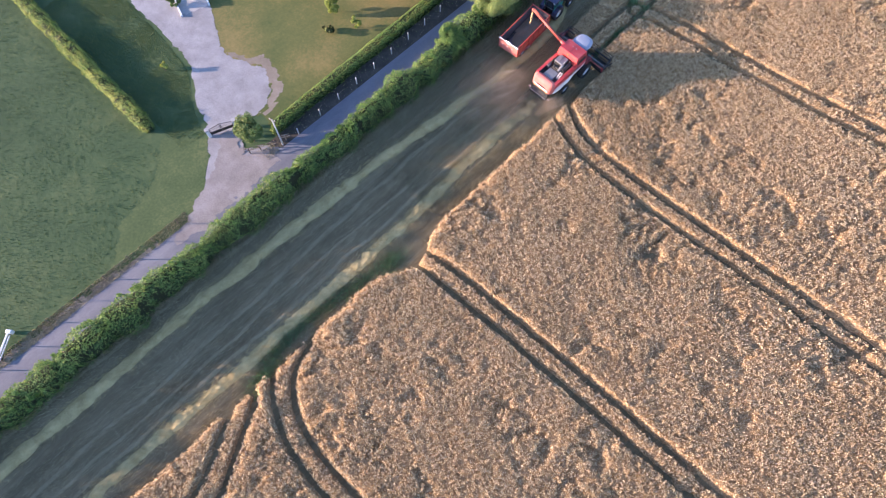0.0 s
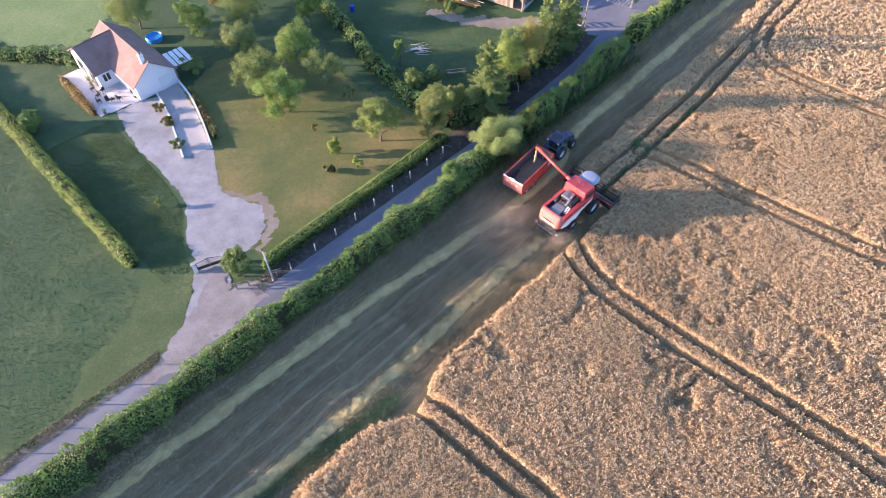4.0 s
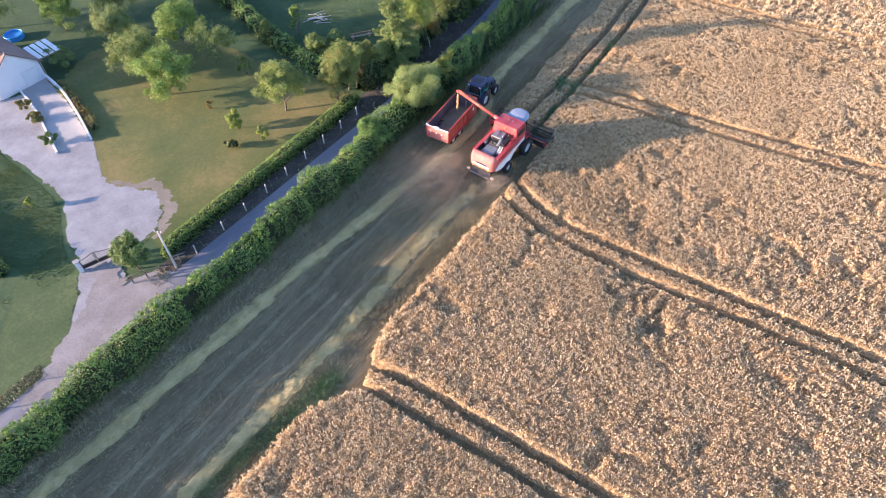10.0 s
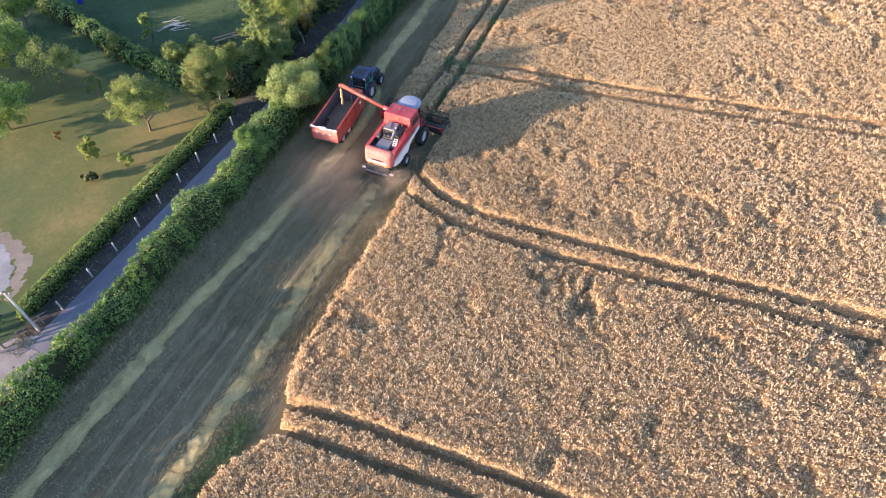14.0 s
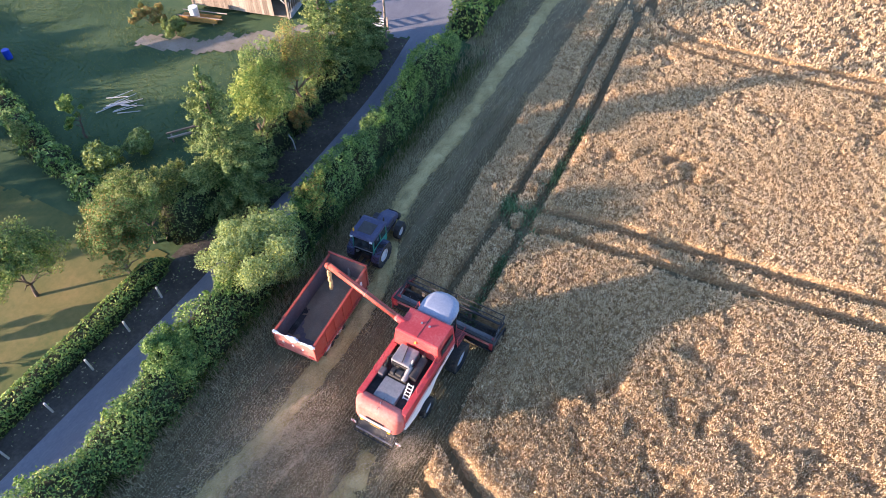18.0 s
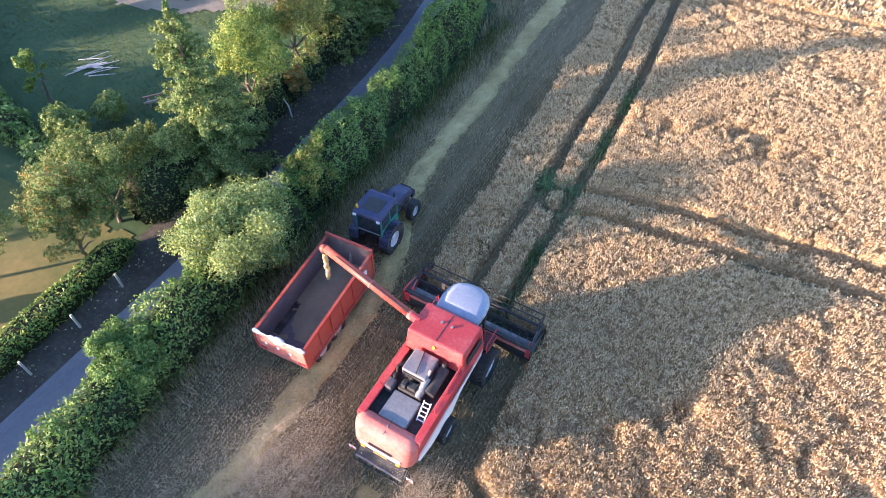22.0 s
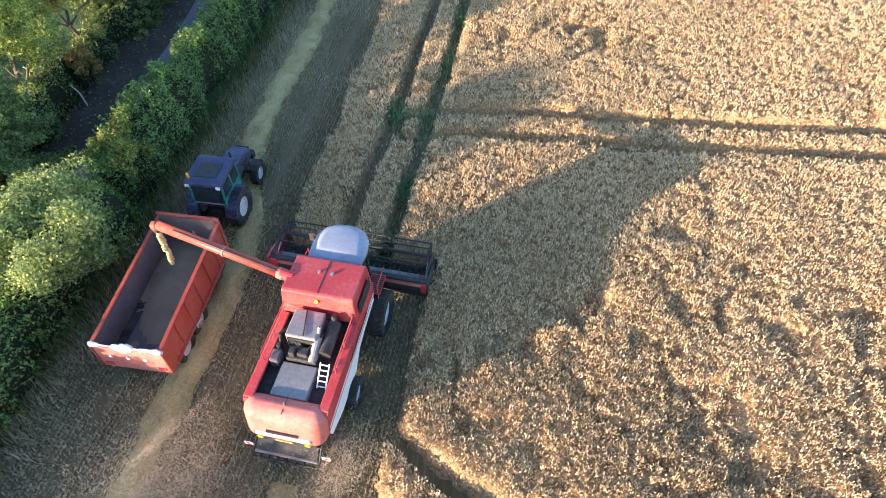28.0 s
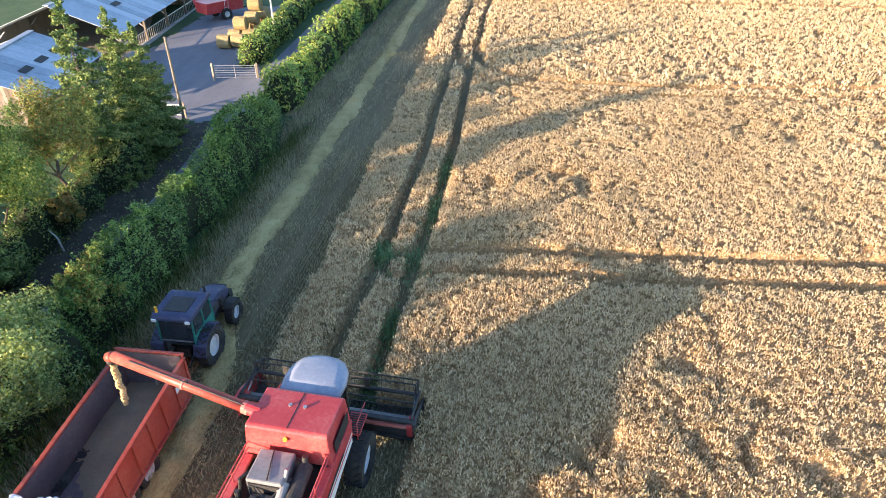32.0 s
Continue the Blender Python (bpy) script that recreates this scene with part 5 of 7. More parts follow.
for nm, x, y, h, r, mats, seed, kw, label in (
    ("orchard_tree", -57.0, 28.6, 5.0, 3.0, GREEN, 201, {}, "leafy green orchard tree on the lawn"),
    ("orchard_tree", -63.0, 29.6, 4.8, 3.0, OLIVE, 202, {"sparse": 0.6}, "olive-green orchard tree on the lawn"),
    ("orchard_tree", -63.6, 36.0, 5.6, 2.8, GREEN, 203, {}, "tall green orchard tree beside the others"),
    ("orchard_tree", -57.6, 35.6, 4.6, 2.9, OLIVE, 204, {"sparse": 0.8, "clumps": 28}, "thin-leaved olive orchard tree"),
    ("garden_tree", -43.9, 33.2, 5.5, 2.4, [("leaf_olive", 0.5), ("leaf_yellow", 0.25), ("leaf", 0.25)], 205, {"clumps": 80, "leaf": 0.06, "per": 320, "trunk": 0.1}, "round light green garden tree by the hedge"),
    ("mixed_shrub", -39.7, 37.2, 6.0, 1.9, [("leaf_olive", 0.5), ("leaf_rust", 0.2), ("leaf", 0.3)], 206, {"trunk": 0.05, "sparse": 0.4, "leaf": 0.055, "per": 380, "clumps": 70}, "straggly brown and green shrub by the hedge end"),
    ("mixed_shrub", -40.7, 39.6, 6.0, 2.0, [("leaf_olive", 0.7), ("leaf", 0.3)], 226, {"trunk": 0.05, "sparse": 0.4, "leaf": 0.055, "per": 380, "clumps": 70}, "tangled olive shrub below the conifer"),
    ("orchard_tree", -71.9, 32.4, 4.2, 2.6, [("leaf_silver", 0.4), ("leaf_olive", 0.6)], 207, {}, "grey-green bushy orchard tree"),
    ("orchard_tree", -77.0, 36.8, 6.2, 3.6, OLIVE, 208, {"sparse": 0.5}, "large olive-green tree behind the garden"),
    ("upright_tree", -70.8, 43.2, 5.2, 1.7, GREEN, 209, {"squat": 1.1}, "upright green tree on the meadow"),
    ("slim_tree", -53.5, 45.0, 4.6, 0.9, GREEN, 210, {"clumps": 20, "trunk": 0.1}, "slim upright young green tree"),
    ("slim_tree", -55.4, 41.7, 3.2, 1.0, OLIVE, 211, {"clumps": 18, "trunk": 0.1}, "small upright green tree by the hedge"),
    ("orchard_tree", -80.6, 30.6, 5.2, 2.3, GREEN, 212, {"sparse": 0.5}, "green tree beside the pool"),
    ("garden_tree", -89.0, 26.0, 6.2, 3.8, OLIVE, 213, {}, "broad olive-green tree behind the house"),
    ("pale_shrub", -48.6, 42.9, 2.3, 1.4, [("leaf_silver", 0.5), ("leaf_yellow", 0.5)], 214, {"trunk": 0.05}, "pale green leafy shrub"),
    ("pale_shrub", -48.0, 45.6, 1.8, 1.0, [("leaf_silver", 0.8), ("leaf", 0.2)], 215, {"trunk": 0.1, "sparse": 0.5}, "thin silvery shrub on the meadow"),
    ("young_tree", -52.4, 35.6, 2.6, 0.8, OLIVE, 216, {"clumps": 14, "sparse": 0.7}, "thin young tree on the lawn"),
    ("gate_tree", -38.6, 10.9, 3.6, 1.5, [("leaf_dark", 0.5), ("leaf_olive", 0.5)], 217, {"trunk": 0.03, "clumps": 70, "per": 300, "leaf": 0.06, "core": True}, "dense dark olive tree beside the gate"),
    ("young_tree", -45.8, 28.4, 2.2, 1.0, YELL, 218, {"clumps": 16}, "small yellow-green fruit tree on the lawn"),
    ("sapling", -51.0, 29.1, 1.1, 0.5, [("leaf_rust", 0.7), ("leaf_yellow", 0.3)], 219, {"clumps": 8, "sparse": 0.6}, "thin rusty sapling on the lawn"),
    ("young_tree", -42.4, 28.4, 1.5, 0.8, YELL, 220, {"clumps": 10, "sparse": 0.7}, "thin yellow-green young tree on the lawn"),
    ("grey_bush", -43.9, 25.9, 0.8, 0.75, [("core", 0.5), ("leaf_olive", 0.5)], 221, {"trunk": 0.0, "clumps": 14}, "low dark grey bush on the lawn"),
    ("ball_bush", -77.4, 6.0, 2.2, 1.5, [("leaf_dark", 0.4), ("leaf", 0.6)], 222, {"trunk": 0.02, "clumps": 60, "core": True}, "round clipped dark green bush"),
    ("sapling", -53.2, 9.8, 1.2, 0.55, YELL, 223, {"clumps": 8}, "bright yellow-green sapling on the grass"),
    ("drive_shrub", -68.6, 18.2, 1.1, 0.8, [("leaf_rust", 0.4), ("leaf_olive", 0.6)], 224, {"trunk": 0.02, "clumps": 14}, "brownish shrub beside the garage ramp"),
    ("drive_shrub", -65.4, 17.6, 0.9, 0.8, [("leaf_rust", 0.5), ("leaf_dark", 0.5)], 225, {"trunk": 0.02, "clumps": 14}, "dark brown shrub beside the garage ramp"),
    ("drive_shrub", -60.6, 16.4, 1.2, 0.8, [("leaf_dark", 0.6), ("leaf_olive", 0.4)], 227, {"trunk": 0.02, "clumps": 14}, "small dark green shrub on the driveway"),
    ("willow_bush", -32.2, 40.3, 5.1, 2.7, [("leaf_silver", 0.75), ("leaf_yellow", 0.25)], 228, {"trunk": 0.02, "clumps": 115, "per": 520, "leaf": 0.05, "core": True}, "large silvery-green rounded willow bush in the hedge"),
    ("golden_shrub", -32.5, 45.9, 3.5, 1.3, [("leaf_yellow", 0.55), ("leaf_rust", 0.2), ("leaf", 0.25)], 229, {"trunk": 0.04, "clumps": 50, "sparse": 0.4, "leaf": 0.055, "per": 260}, "yellow-orange shrub in the hedge"),
    ("hedge_bush", -32.3, 33.6, 3.2, 1.6, [("leaf", 0.6), ("leaf_dark", 0.4)], 230, {"trunk": 0.02, "clumps": 80, "leaf": 0.055, "per": 330, "core": True}, "rounded green bush standing proud of the hedge"),
    ("roadside_tree", -39.6, 49.6, 6.6, 2.1, [("leaf_yellow", 0.6), ("leaf", 0.4)], 231, {"clumps": 70, "sparse": 0.4, "leaf": 0.055, "per": 330, "trunk": 0.28}, "sunlit yellow-green tree on the lane bank"),
    ("roadside_tree", -39.6, 54.6, 7.0, 2.4, [("leaf_olive", 0.45), ("leaf_yellow", 0.3), ("leaf_rust", 0.25)], 232, {"clumps": 70, "sparse": 0.5, "leaf": 0.055, "per": 330, "trunk": 0.2}, "olive and rust tinted tree on the lane bank"),
    ("roadside_tree", -40.6, 42.4, 4.6, 1.5, [("leaf_olive", 0.6), ("leaf_yellow", 0.2), ("leaf_dark", 0.2)], 237, {"clumps": 44, "sparse": 0.4, "leaf": 0.055, "per": 260}, "olive-green small tree below the conifer"),
    ("roadside_tree", -41.0, 52.2, 7.0, 2.0, [("leaf_olive", 0.4), ("leaf", 0.6)], 238, {"clumps": 60, "sparse": 0.4, "leaf": 0.055, "per": 300}, "green broadleaf tree among the bank trees"),
    ("rust_shrub", -38.9, 52.4, 2.3, 0.9, [("leaf_rust", 0.6), ("leaf_olive", 0.4)], 239, {"trunk": 0.05, "clumps": 30, "sparse": 0.4, "leaf": 0.055}, "rust-tinted low shrub at the lane bank"),
    ("garden_tree", -73.0, 25.6, 2.4, 1.5, [("leaf_silver", 0.6), ("leaf_dark", 0.4)], 233, {"trunk": 0.02, "clumps": 22}, "grey-green shrub behind the garage"),
    ("autumn_tree", -84.0, 38.0, 5.0, 2.6, [("leaf_rust", 0.6), ("leaf_yellow", 0.4)], 234, {}, "orange-tinged tree behind the orchard"),
    ("bank_shrub", -61.0, 59.0, 1.8, 1.6, [("leaf_olive", 0.5), ("leaf_rust", 0.5)], 235, {"trunk": 0.02, "clumps": 20}, "brownish shrub beside the barn"),
    ("bank_shrub", -57.6, 58.6, 1.3, 1.3, [("leaf_olive", 0.7), ("leaf", 0.3)], 236, {"trunk": 0.02, "clumps": 16}, "low olive shrub beside the barn"),
):
    tree(nm, x, y, h, r, mats, seed, label, "shrub" if ("shrub" in nm or "bush" in nm) else "tree", **kw)
for x, y, h, r, s, many, label in (
    (-38.5, 45.2, 10.2, 3.2, 301, 1.5, "broad light green conifer on the lane bank"),
    (-40.4, 58.2, 10.4, 2.3, 302, 1.0, "tall green conifer above the farmyard lane"),
    (-40.0, 61.0, 9.2, 2.1, 303, 1.0, "tall green conifer above the farmyard lane"),
    (-40.4, 63.4, 7.6, 2.0, 305, 1.0, "smaller green conifer beside the yard entrance"),
):
    conifer("conifer", x, y, h, r, s, label, dense=many)

# ---- vehicles ----


def lathe(profile, n=28, axis="x"):
    """A closed side profile (distance along the axle, radius) turned round the axle."""
    bm = bmesh.new()
    rings = []
    for k in range(n):
        a = 2 * math.pi * k / n
        rings.append([bm.verts.new((u, r * math.cos(a), r * math.sin(a))) for u, r in profile])
    for k in range(n):
        A, B = rings[k], rings[(k + 1) % n]
        for j in range(len(profile) - 1):
            bm.faces.new((A[j], A[j + 1], B[j + 1], B[j]))
    return bm


def wheel(parent, x, y, R, w, rim_r, lugs=22, rim="rim", side=1):
    """A ribbed tyre with a rim and hub in it."""
    h = w / 2
    bm = lathe([(-h * 0.7, rim_r), (-h, rim_r + (R - rim_r) * 0.45), (-h * 0.92, R * 0.93), (-h * 0.6, R * 0.965), (h * 0.6, R * 0.965), (h * 0.92, R * 0.93), (h, rim_r + (R - rim_r) * 0.45), (h * 0.7, rim_r)])
    hub = new("wheel")
    hub.parent, hub.matrix_basis = parent, pose(x, y, R)
    part("tyre", bm, "tyre", hub, smooth=False)
    bm = box(bmesh.new(), -h * 0.5, h * 0.5, -0.028, 0.028, -0.04 * R, 0.03 * R)
    lug = part("tread_lug", bm, "tyre", hub)
    for k in range(lugs):
        a = 2 * math.pi * k / lugs
        for s in (-1, 1):
            if k or s > 0:
                lug = new("tread_lug", lug.data)
                lug.parent = hub
            lug.matrix_basis = Matrix.Rotation(a + (math.pi / lugs if s > 0 else 0), 4, "X") @ Matrix.Translation((s * h * 0.45, 0, R * 0.975)) @ Matrix.Rotation(s * 0.6, 4, "Z")
    o = h * 0.55 * side
    bm = lathe([(-h * 0.62, rim_r * 1.02), (-h * 0.55, rim_r * 0.9), (-h * 0.1, rim_r * 0.82), (h * 0.1, rim_r * 0.82), (h * 0.55, rim_r * 0.9), (h * 0.62, rim_r * 1.02)])
    tube(bm, (o * 0.2, 0, 0), (o * 0.45, 0, 0), rim_r * 0.84, rim_r * 0.8, 24)
    tube(bm, (o * 0.4, 0, 0), (o * 0.9, 0, 0), rim_r * 0.3, rim_r * 0.22, 14)
    for k in range(8):
        a = math.pi * k / 4
        tube(bm, (o * 0.4, rim_r * 0.5 * math.cos(a), rim_r * 0.5 * math.sin(a)), (o * 0.55, rim_r * 0.5 * math.cos(a), rim_r * 0.5 * math.sin(a)), 0.03, n=6)
    part("rim", bm, rim, hub)
    return hub


def outline_pillow(points, z0, z1, crown, inset=0.9, steps=3):
    """A plan outline raised from z0 to z1 with a rounded, slightly domed top."""
    bm = bmesh.new()
    cx, cy = sum(p[0] for p in points) / len(points), sum(p[1] for p in points) / len(points)
    loops = [[bm.verts.new((x, y, z0)) for x, y in points], [bm.verts.new((x, y, z1)) for x, y in points]]
    for k in range(1, steps + 1):
        f = k / steps
        s = 1 - (1 - inset) * f ** 0.8
        loops.append([bm.verts.new((cx + (x - cx) * s, cy + (y - cy) * s, z1 + crown * math.sin(f * math.pi / 2))) for x, y in points])
    for A, B in zip(loops, loops[1:]):
        for i in range(len(A)):
            j = (i + 1) % len(A)
            bm.faces.new((A[i], A[j], B[j], B[i]))
    bm.faces.new(loops[-1])
    bm.faces.new(loops[0][::-1])
    return bm


def tube_parts(name, mat, parent, *specs, n=8):
    for a, b, r in specs:
        part(name, tubes((a, b, r), n=n), mat, parent)


def combine_harvester(at, turn):
    c = thing("combine_harvester", "dusty red combine harvester with pale cab roof unloading grain", "combine harvester", at, turn)
    # chassis and running gear
    part("chassis", boxes((-0.75, 0.75, -3.1, 2.0, 0.75, 1.25), (-1.35, 1.35, 1.45, 1.75, 0.7, 1.0), (-1.05, 1.05, -1.62, -1.38, 0.45, 0.7), bevel=0.03), "dark", c)
    for s in (-1, 1):
        wheel(c, s * 1.46, 1.6, 0.86, 0.62, 0.45, side=s)
        wheel(c, s * 1.36, -1.5, 0.56, 0.40, 0.28, side=s)
    # side panels: white lower band, red upper shell, with a dark pinstripe
    for s in (-1, 1):
        lower = prism([(-3.3, 1.25), (-2.4, 0.95), (-0.9, 0.95), (-0.3, 1.5), (0.4, 1.65), (1.5, 1.75), (1.5, 2.05), (-3.45, 1.75)], s * 1.18, s * 1.30, bevel=0.015)
        part("lower_panel", lower, "white", c, "cream lower side panel")
        upper = prism([(-3.45, 1.76), (1.5, 2.06), (1.55, 2.75), (0.0, 2.75), (-0.3, 2.62), (-3.3, 2.62)], s * 1.19, s * 1.33, bevel=0.02)
        part("side_panel", upper, "red", c)
        part("stripe", prism([(-3.4, 1.90), (1.45, 2.20), (1.45, 2.27), (-3.4, 1.99)], s * 1.332, s * 1.338), "white", c)
        part("lettering_bar", prism([(-1.2, 2.12), (0.6, 2.24), (0.6, 2.36), (-1.2, 2.24)], s * 1.34, s * 1.345), "ink", c)
        part("side_rail", boxes((s * 1.02, s * 1.33, -3.25, -0.15, 2.60, 2.70), bevel=0.03), "red", c)
    # rear hood, rounded on all corners
    bm = boxes((-1.33, 1.33, -3.95, -2.95, 1.28, 2.74))
    for v in bm.verts:
        if v.co.y < -3.5 and v.co.z > 2:
            v.co.y += 0.20
        if v.co.y < -3.5:
            v.co.x *= 0.95
    bmesh.ops.bevel(bm, geom=bm.edges[:], offset=0.40, segments=7, profile=0.5, affect="EDGES")
    part("rear_hood", bm, "red_dusty", c, "dust-covered pale red rear hood", True)
    part("rear_band", boxes((-0.86, 0.86, -3.945, -3.86, 1.70, 1.86), bevel=0.02), "white", c)
    part("lettering_bar", boxes((-0.5, 0.5, -3.92, -3.80, 1.93, 2.01)), "ink", c)
    part("plate_bar", boxes((-0.28, 0.28, -3.955, -3.90, 1.52, 1.62)), "yellow", c, "dusty yellow plate")
    for s in (-1, 1):
        part("tail_lamp", boxes((s * 0.66, s * 0.84, -3.96, -3.88, 1.50, 1.62), bevel=0.02), "amber", c)
    tube_parts("hood_latch", "steel", c, ((0, -3.3, 2.7), (0, -3.3, 2.86), 0.03), ((0, -3.5, 2.62), (0.02, -3.5, 2.72), 0.04))
    part("hood_seam", boxes((0.0, 0.02, -3.62, -2.98, 2.728, 2.734)), "dark", c)
    # engine deck
    part("deck", boxes((-1.15, 1.15, -3.05, 0.0, 2.20, 2.32), bevel=0.01), "dark", c)
    part("straw_cover", boxes((-0.62, 0.52, -3.0, -1.85, 2.32, 2.60), bevel=0.04), "grey", c, "dusty grey straw hood cover")
    part("radiator_box", boxes((-0.70, 0.32, -1.25, -0.22, 2.32, 3.16), bevel=0.05), "grey", c)
    part("radiator_screen", boxes((-0.62, 0.24, -1.29, -1.25, 2.45, 3.05)), "dark", c)
    part("engine_block", boxes((-0.55, 0.45, -1.8, -1.3, 2.32, 2.72), (-0.2, 0.15, -1.7, -1.4, 2.72, 2.9), (-0.45, -0.25, -1.75, -1.5, 2.7, 2.95), bevel=0.04), "dark", c)
    part("silencer", tubes(((0.30, -1.75, 2.62), (0.30, -1.05, 2.98), 0.15), ((0.30, -1.05, 2.98), (0.34, -0.85, 3.3), 0.06), n=14), "grey", c)
    part("air_filter", tubes(((0.62, -1.5, 2.75), (0.62, -0.35, 2.85), 0.21), ((0.62, -0.4, 2.9), (0.62, -0.3, 3.2), 0.09), n=16), "dark", c)
    part("fuel_tank", boxes((-1.02, -0.70, -2.0, -1.55, 2.32, 2.78), bevel=0.06), "bed", c)
    part("filler_pipes", tubes(((-0.92, -1.3, 2.4), (-0.92, -1.15, 2.98), 0.05), ((-0.92, -1.15, 2.98), (-0.75, -0.9, 3.0), 0.045), ((-0.85, -1.5, 2.4), (-0.85, -1.5, 2.95), 0.07)), "dark", c)
    part("hoses", tubes(((0.1, -1.5, 2.9), (0.45, -0.9, 3.0), 0.03), ((0.05, -1.6, 2.85), (-0.4, -1.3, 2.95), 0.025), ((0.5, -0.3, 2.95), (0.1, -0.2, 3.05), 0.03), ((-0.3, -0.25, 3.18), (-0.1, -1.2, 3.19), 0.02)), "dark", c)
    bm = tubes(((0.66, -2.45, 2.42), (0.66, -1.85, 2.95), 0.025), ((0.94, -2.45, 2.42), (0.94, -1.85, 2.95), 0.025))
    for k in range(5):
        t = 0.08 + k * 0.21
        tube(bm, (0.66, -2.45 + 0.6 * t, 2.42 + 0.53 * t), (0.94, -2.45 + 0.6 * t, 2.42 + 0.53 * t), 0.022, n=6)
    part("ladder", bm, "white", c, "white deck ladder")
    for s in (-1, 1):
        bm = tubes(((s * 1.17, -2.0, 3.12), (s * 1.17, -0.1, 3.12), 0.02), ((s * 1.17, -2.0, 2.65), (s * 1.17, -2.0, 3.12), 0.02), ((s * 1.17, -1.1, 2.65), (s * 1.17, -1.1, 3.12), 0.02), ((s * 1.17, -2.0, 2.9), (s * 1.17, -0.1, 2.9), 0.015), n=6)
        part("handrail", bm, "red", c)
    # grain tank lid
    bm = prism([(-0.12, 2.62), (1.6, 2.62), (1.6, 3.52), (1.5, 3.66), (0.05, 3.74), (-0.02, 3.66)], -1.28, 1.28, bevel=0.05)
    for v in bm.verts:
        if v.co.z > 3.3:
            v.co.x *= 0.93
    part("grain_tank", bm, "red", c)
    part("tank_seam", prism([(0.08, 3.745), (1.46, 3.672), (1.46, 3.66), (0.08, 3.733)], -0.012, 0.012), "dark", c)
    for x in (-0.22, 0.22):
        part("vent", tubes(((x, 0.92, 3.66), (x, 0.92, 3.74), 0.055), n=12), "steel", c)
    part("beacon", tubes(((0.0, -0.06, 3.45), (0.0, -0.12, 3.52), 0.06), n=10), "amber", c)
    part("side_grille", boxes((1.285, 1.30, 0.2, 1.35, 2.82, 3.3)), "dark", c)
    # cab
    cab = [(-0.86, 1.62), (0.86, 1.62), (0.90, 2.45), (0.74, 2.90), (0.40, 3.10), (-0.40, 3.10), (-0.74, 2.90), (-0.90, 2.45)]
    glassy = outline_pillow([(x * 0.95, y) for x, y in cab], 1.55, 3.26, 0.01, 0.98, 1)
    part("cab_glass", glassy, "glass", c)
    tube_parts("cab_pillar", "dark", c, *[((x * 0.97, y, 1.5), (x * 0.97, y, 3.28), 0.045) for x, y in (cab[0], cab[1], cab[2], cab[7], cab[4], cab[5])])
    part("cab_floor", outline_pillow(cab, 1.40, 1.56, 0.0, 0.99, 1), "red", c)
    part("seat", boxes((-0.25, 0.25, 1.9, 2.35, 1.6, 1.95), (-0.25, 0.25, 1.85, 1.98, 1.9, 2.55), bevel=0.05), "dark", c)
    roof = [(-0.92, 1.66), (0.92, 1.66), (0.97, 2.30), (0.90, 2.75), (0.70, 3.08), (0.38, 3.25), (0.0, 3.30), (-0.38, 3.25), (-0.70, 3.08), (-0.90, 2.75), (-0.97, 2.30)]
    part("cab_roof", outline_pillow(roof, 3.26, 3.42, 0.16, 0.62, 5), "cab_top", c, "dusty pale blue-grey domed cab roof", True)
    part("platform", boxes((-1.45, -0.9, 1.75, 2.75, 1.74, 1.80)), "red", c)
    part("platform", boxes((0.92, 1.45, 1.75, 2.6, 1.74, 1.80)), "red", c)
    bm = bmesh.new()
    for k in range(9):
        box(bm, 0.95, 1.43, 1.78 + 0.09 * k, 1.82 + 0.09 * k, 1.80, 1.82)
    part("tread_grid", bm, "dark", c)
    part("cab_rail", tubes(((-1.42, 1.65, 1.5), (-1.42, 1.65, 2.5), 0.02), ((-1.42, 1.65, 2.5), (-1.42, 2.7, 2.5), 0.02), ((-1.42, 2.7, 2.5), (-1.42, 2.7, 1.5), 0.02)), "red", c)
    part("cab_rail", tubes(((1.42, 1.65, 1.5), (1.42, 1.65, 2.4), 0.02), ((1.42, 1.65, 2.4), (1.42, 2.55, 2.4), 0.02)), "red", c)
    for s in (-1, 1):
        m = part("mirror", tubes(((s * 0.9, 2.9, 3.0), (s * 1.35, 3.05, 2.9), 0.02)), "dark", c)
        part("mirror_glass", boxes((s * 1.28, s * 1.46, 3.03, 3.08, 2.55, 2.95), bevel=0.01), "dark", m)
    # unloading auger, swung out to the side
    a, b = Vector((-1.1, 0.62, 3.55)), Vector((-6.05, 1.45, 4.02))
    tubebm = tubes((a, b, 0.165), n=18)
    tube(tubebm, b + Vector((0.02, 0, 0)), b + Vector((-0.22, 0.03, -0.10)), 0.18, 0.16, 16)
    auger = part("unloading_auger", tubebm, "orange", c, "long orange-red unloading auger tube", True)
    part("auger_elbow", tubes(((-1.02, 0.62, 2.7), (-1.02, 0.62, 3.6), 0.20), ((-1.02, 0.62, 3.55), (-1.45, 0.68, 3.6), 0.19), n=14), "red", auger)
    tube_parts("auger_collar", "red_dusty", auger, ((-1.36, 0.665, 3.575), (-1.56, 0.70, 3.595), 0.195), ((-3.5, 1.02, 3.78), (-3.56, 1.03, 3.785), 0.185), n=16)
    part("auger_brace", tubes(((-1.5, 0.62, 3.76), (-5.4, 1.28, 4.12), 0.018), ((-3.4, 1.0, 3.92), (-3.4, 1.0, 3.99), 0.02)), "dark", auger)
    part("spout", tubes(((-6.12, 1.46, 4.02), (-6.2, 1.48, 3.76), 0.16), n=14), "dark", auger)
    rng = np.random.RandomState(7)
    bm = bmesh.new()
    for k in range(26):
        z = 3.78 - k * 0.075
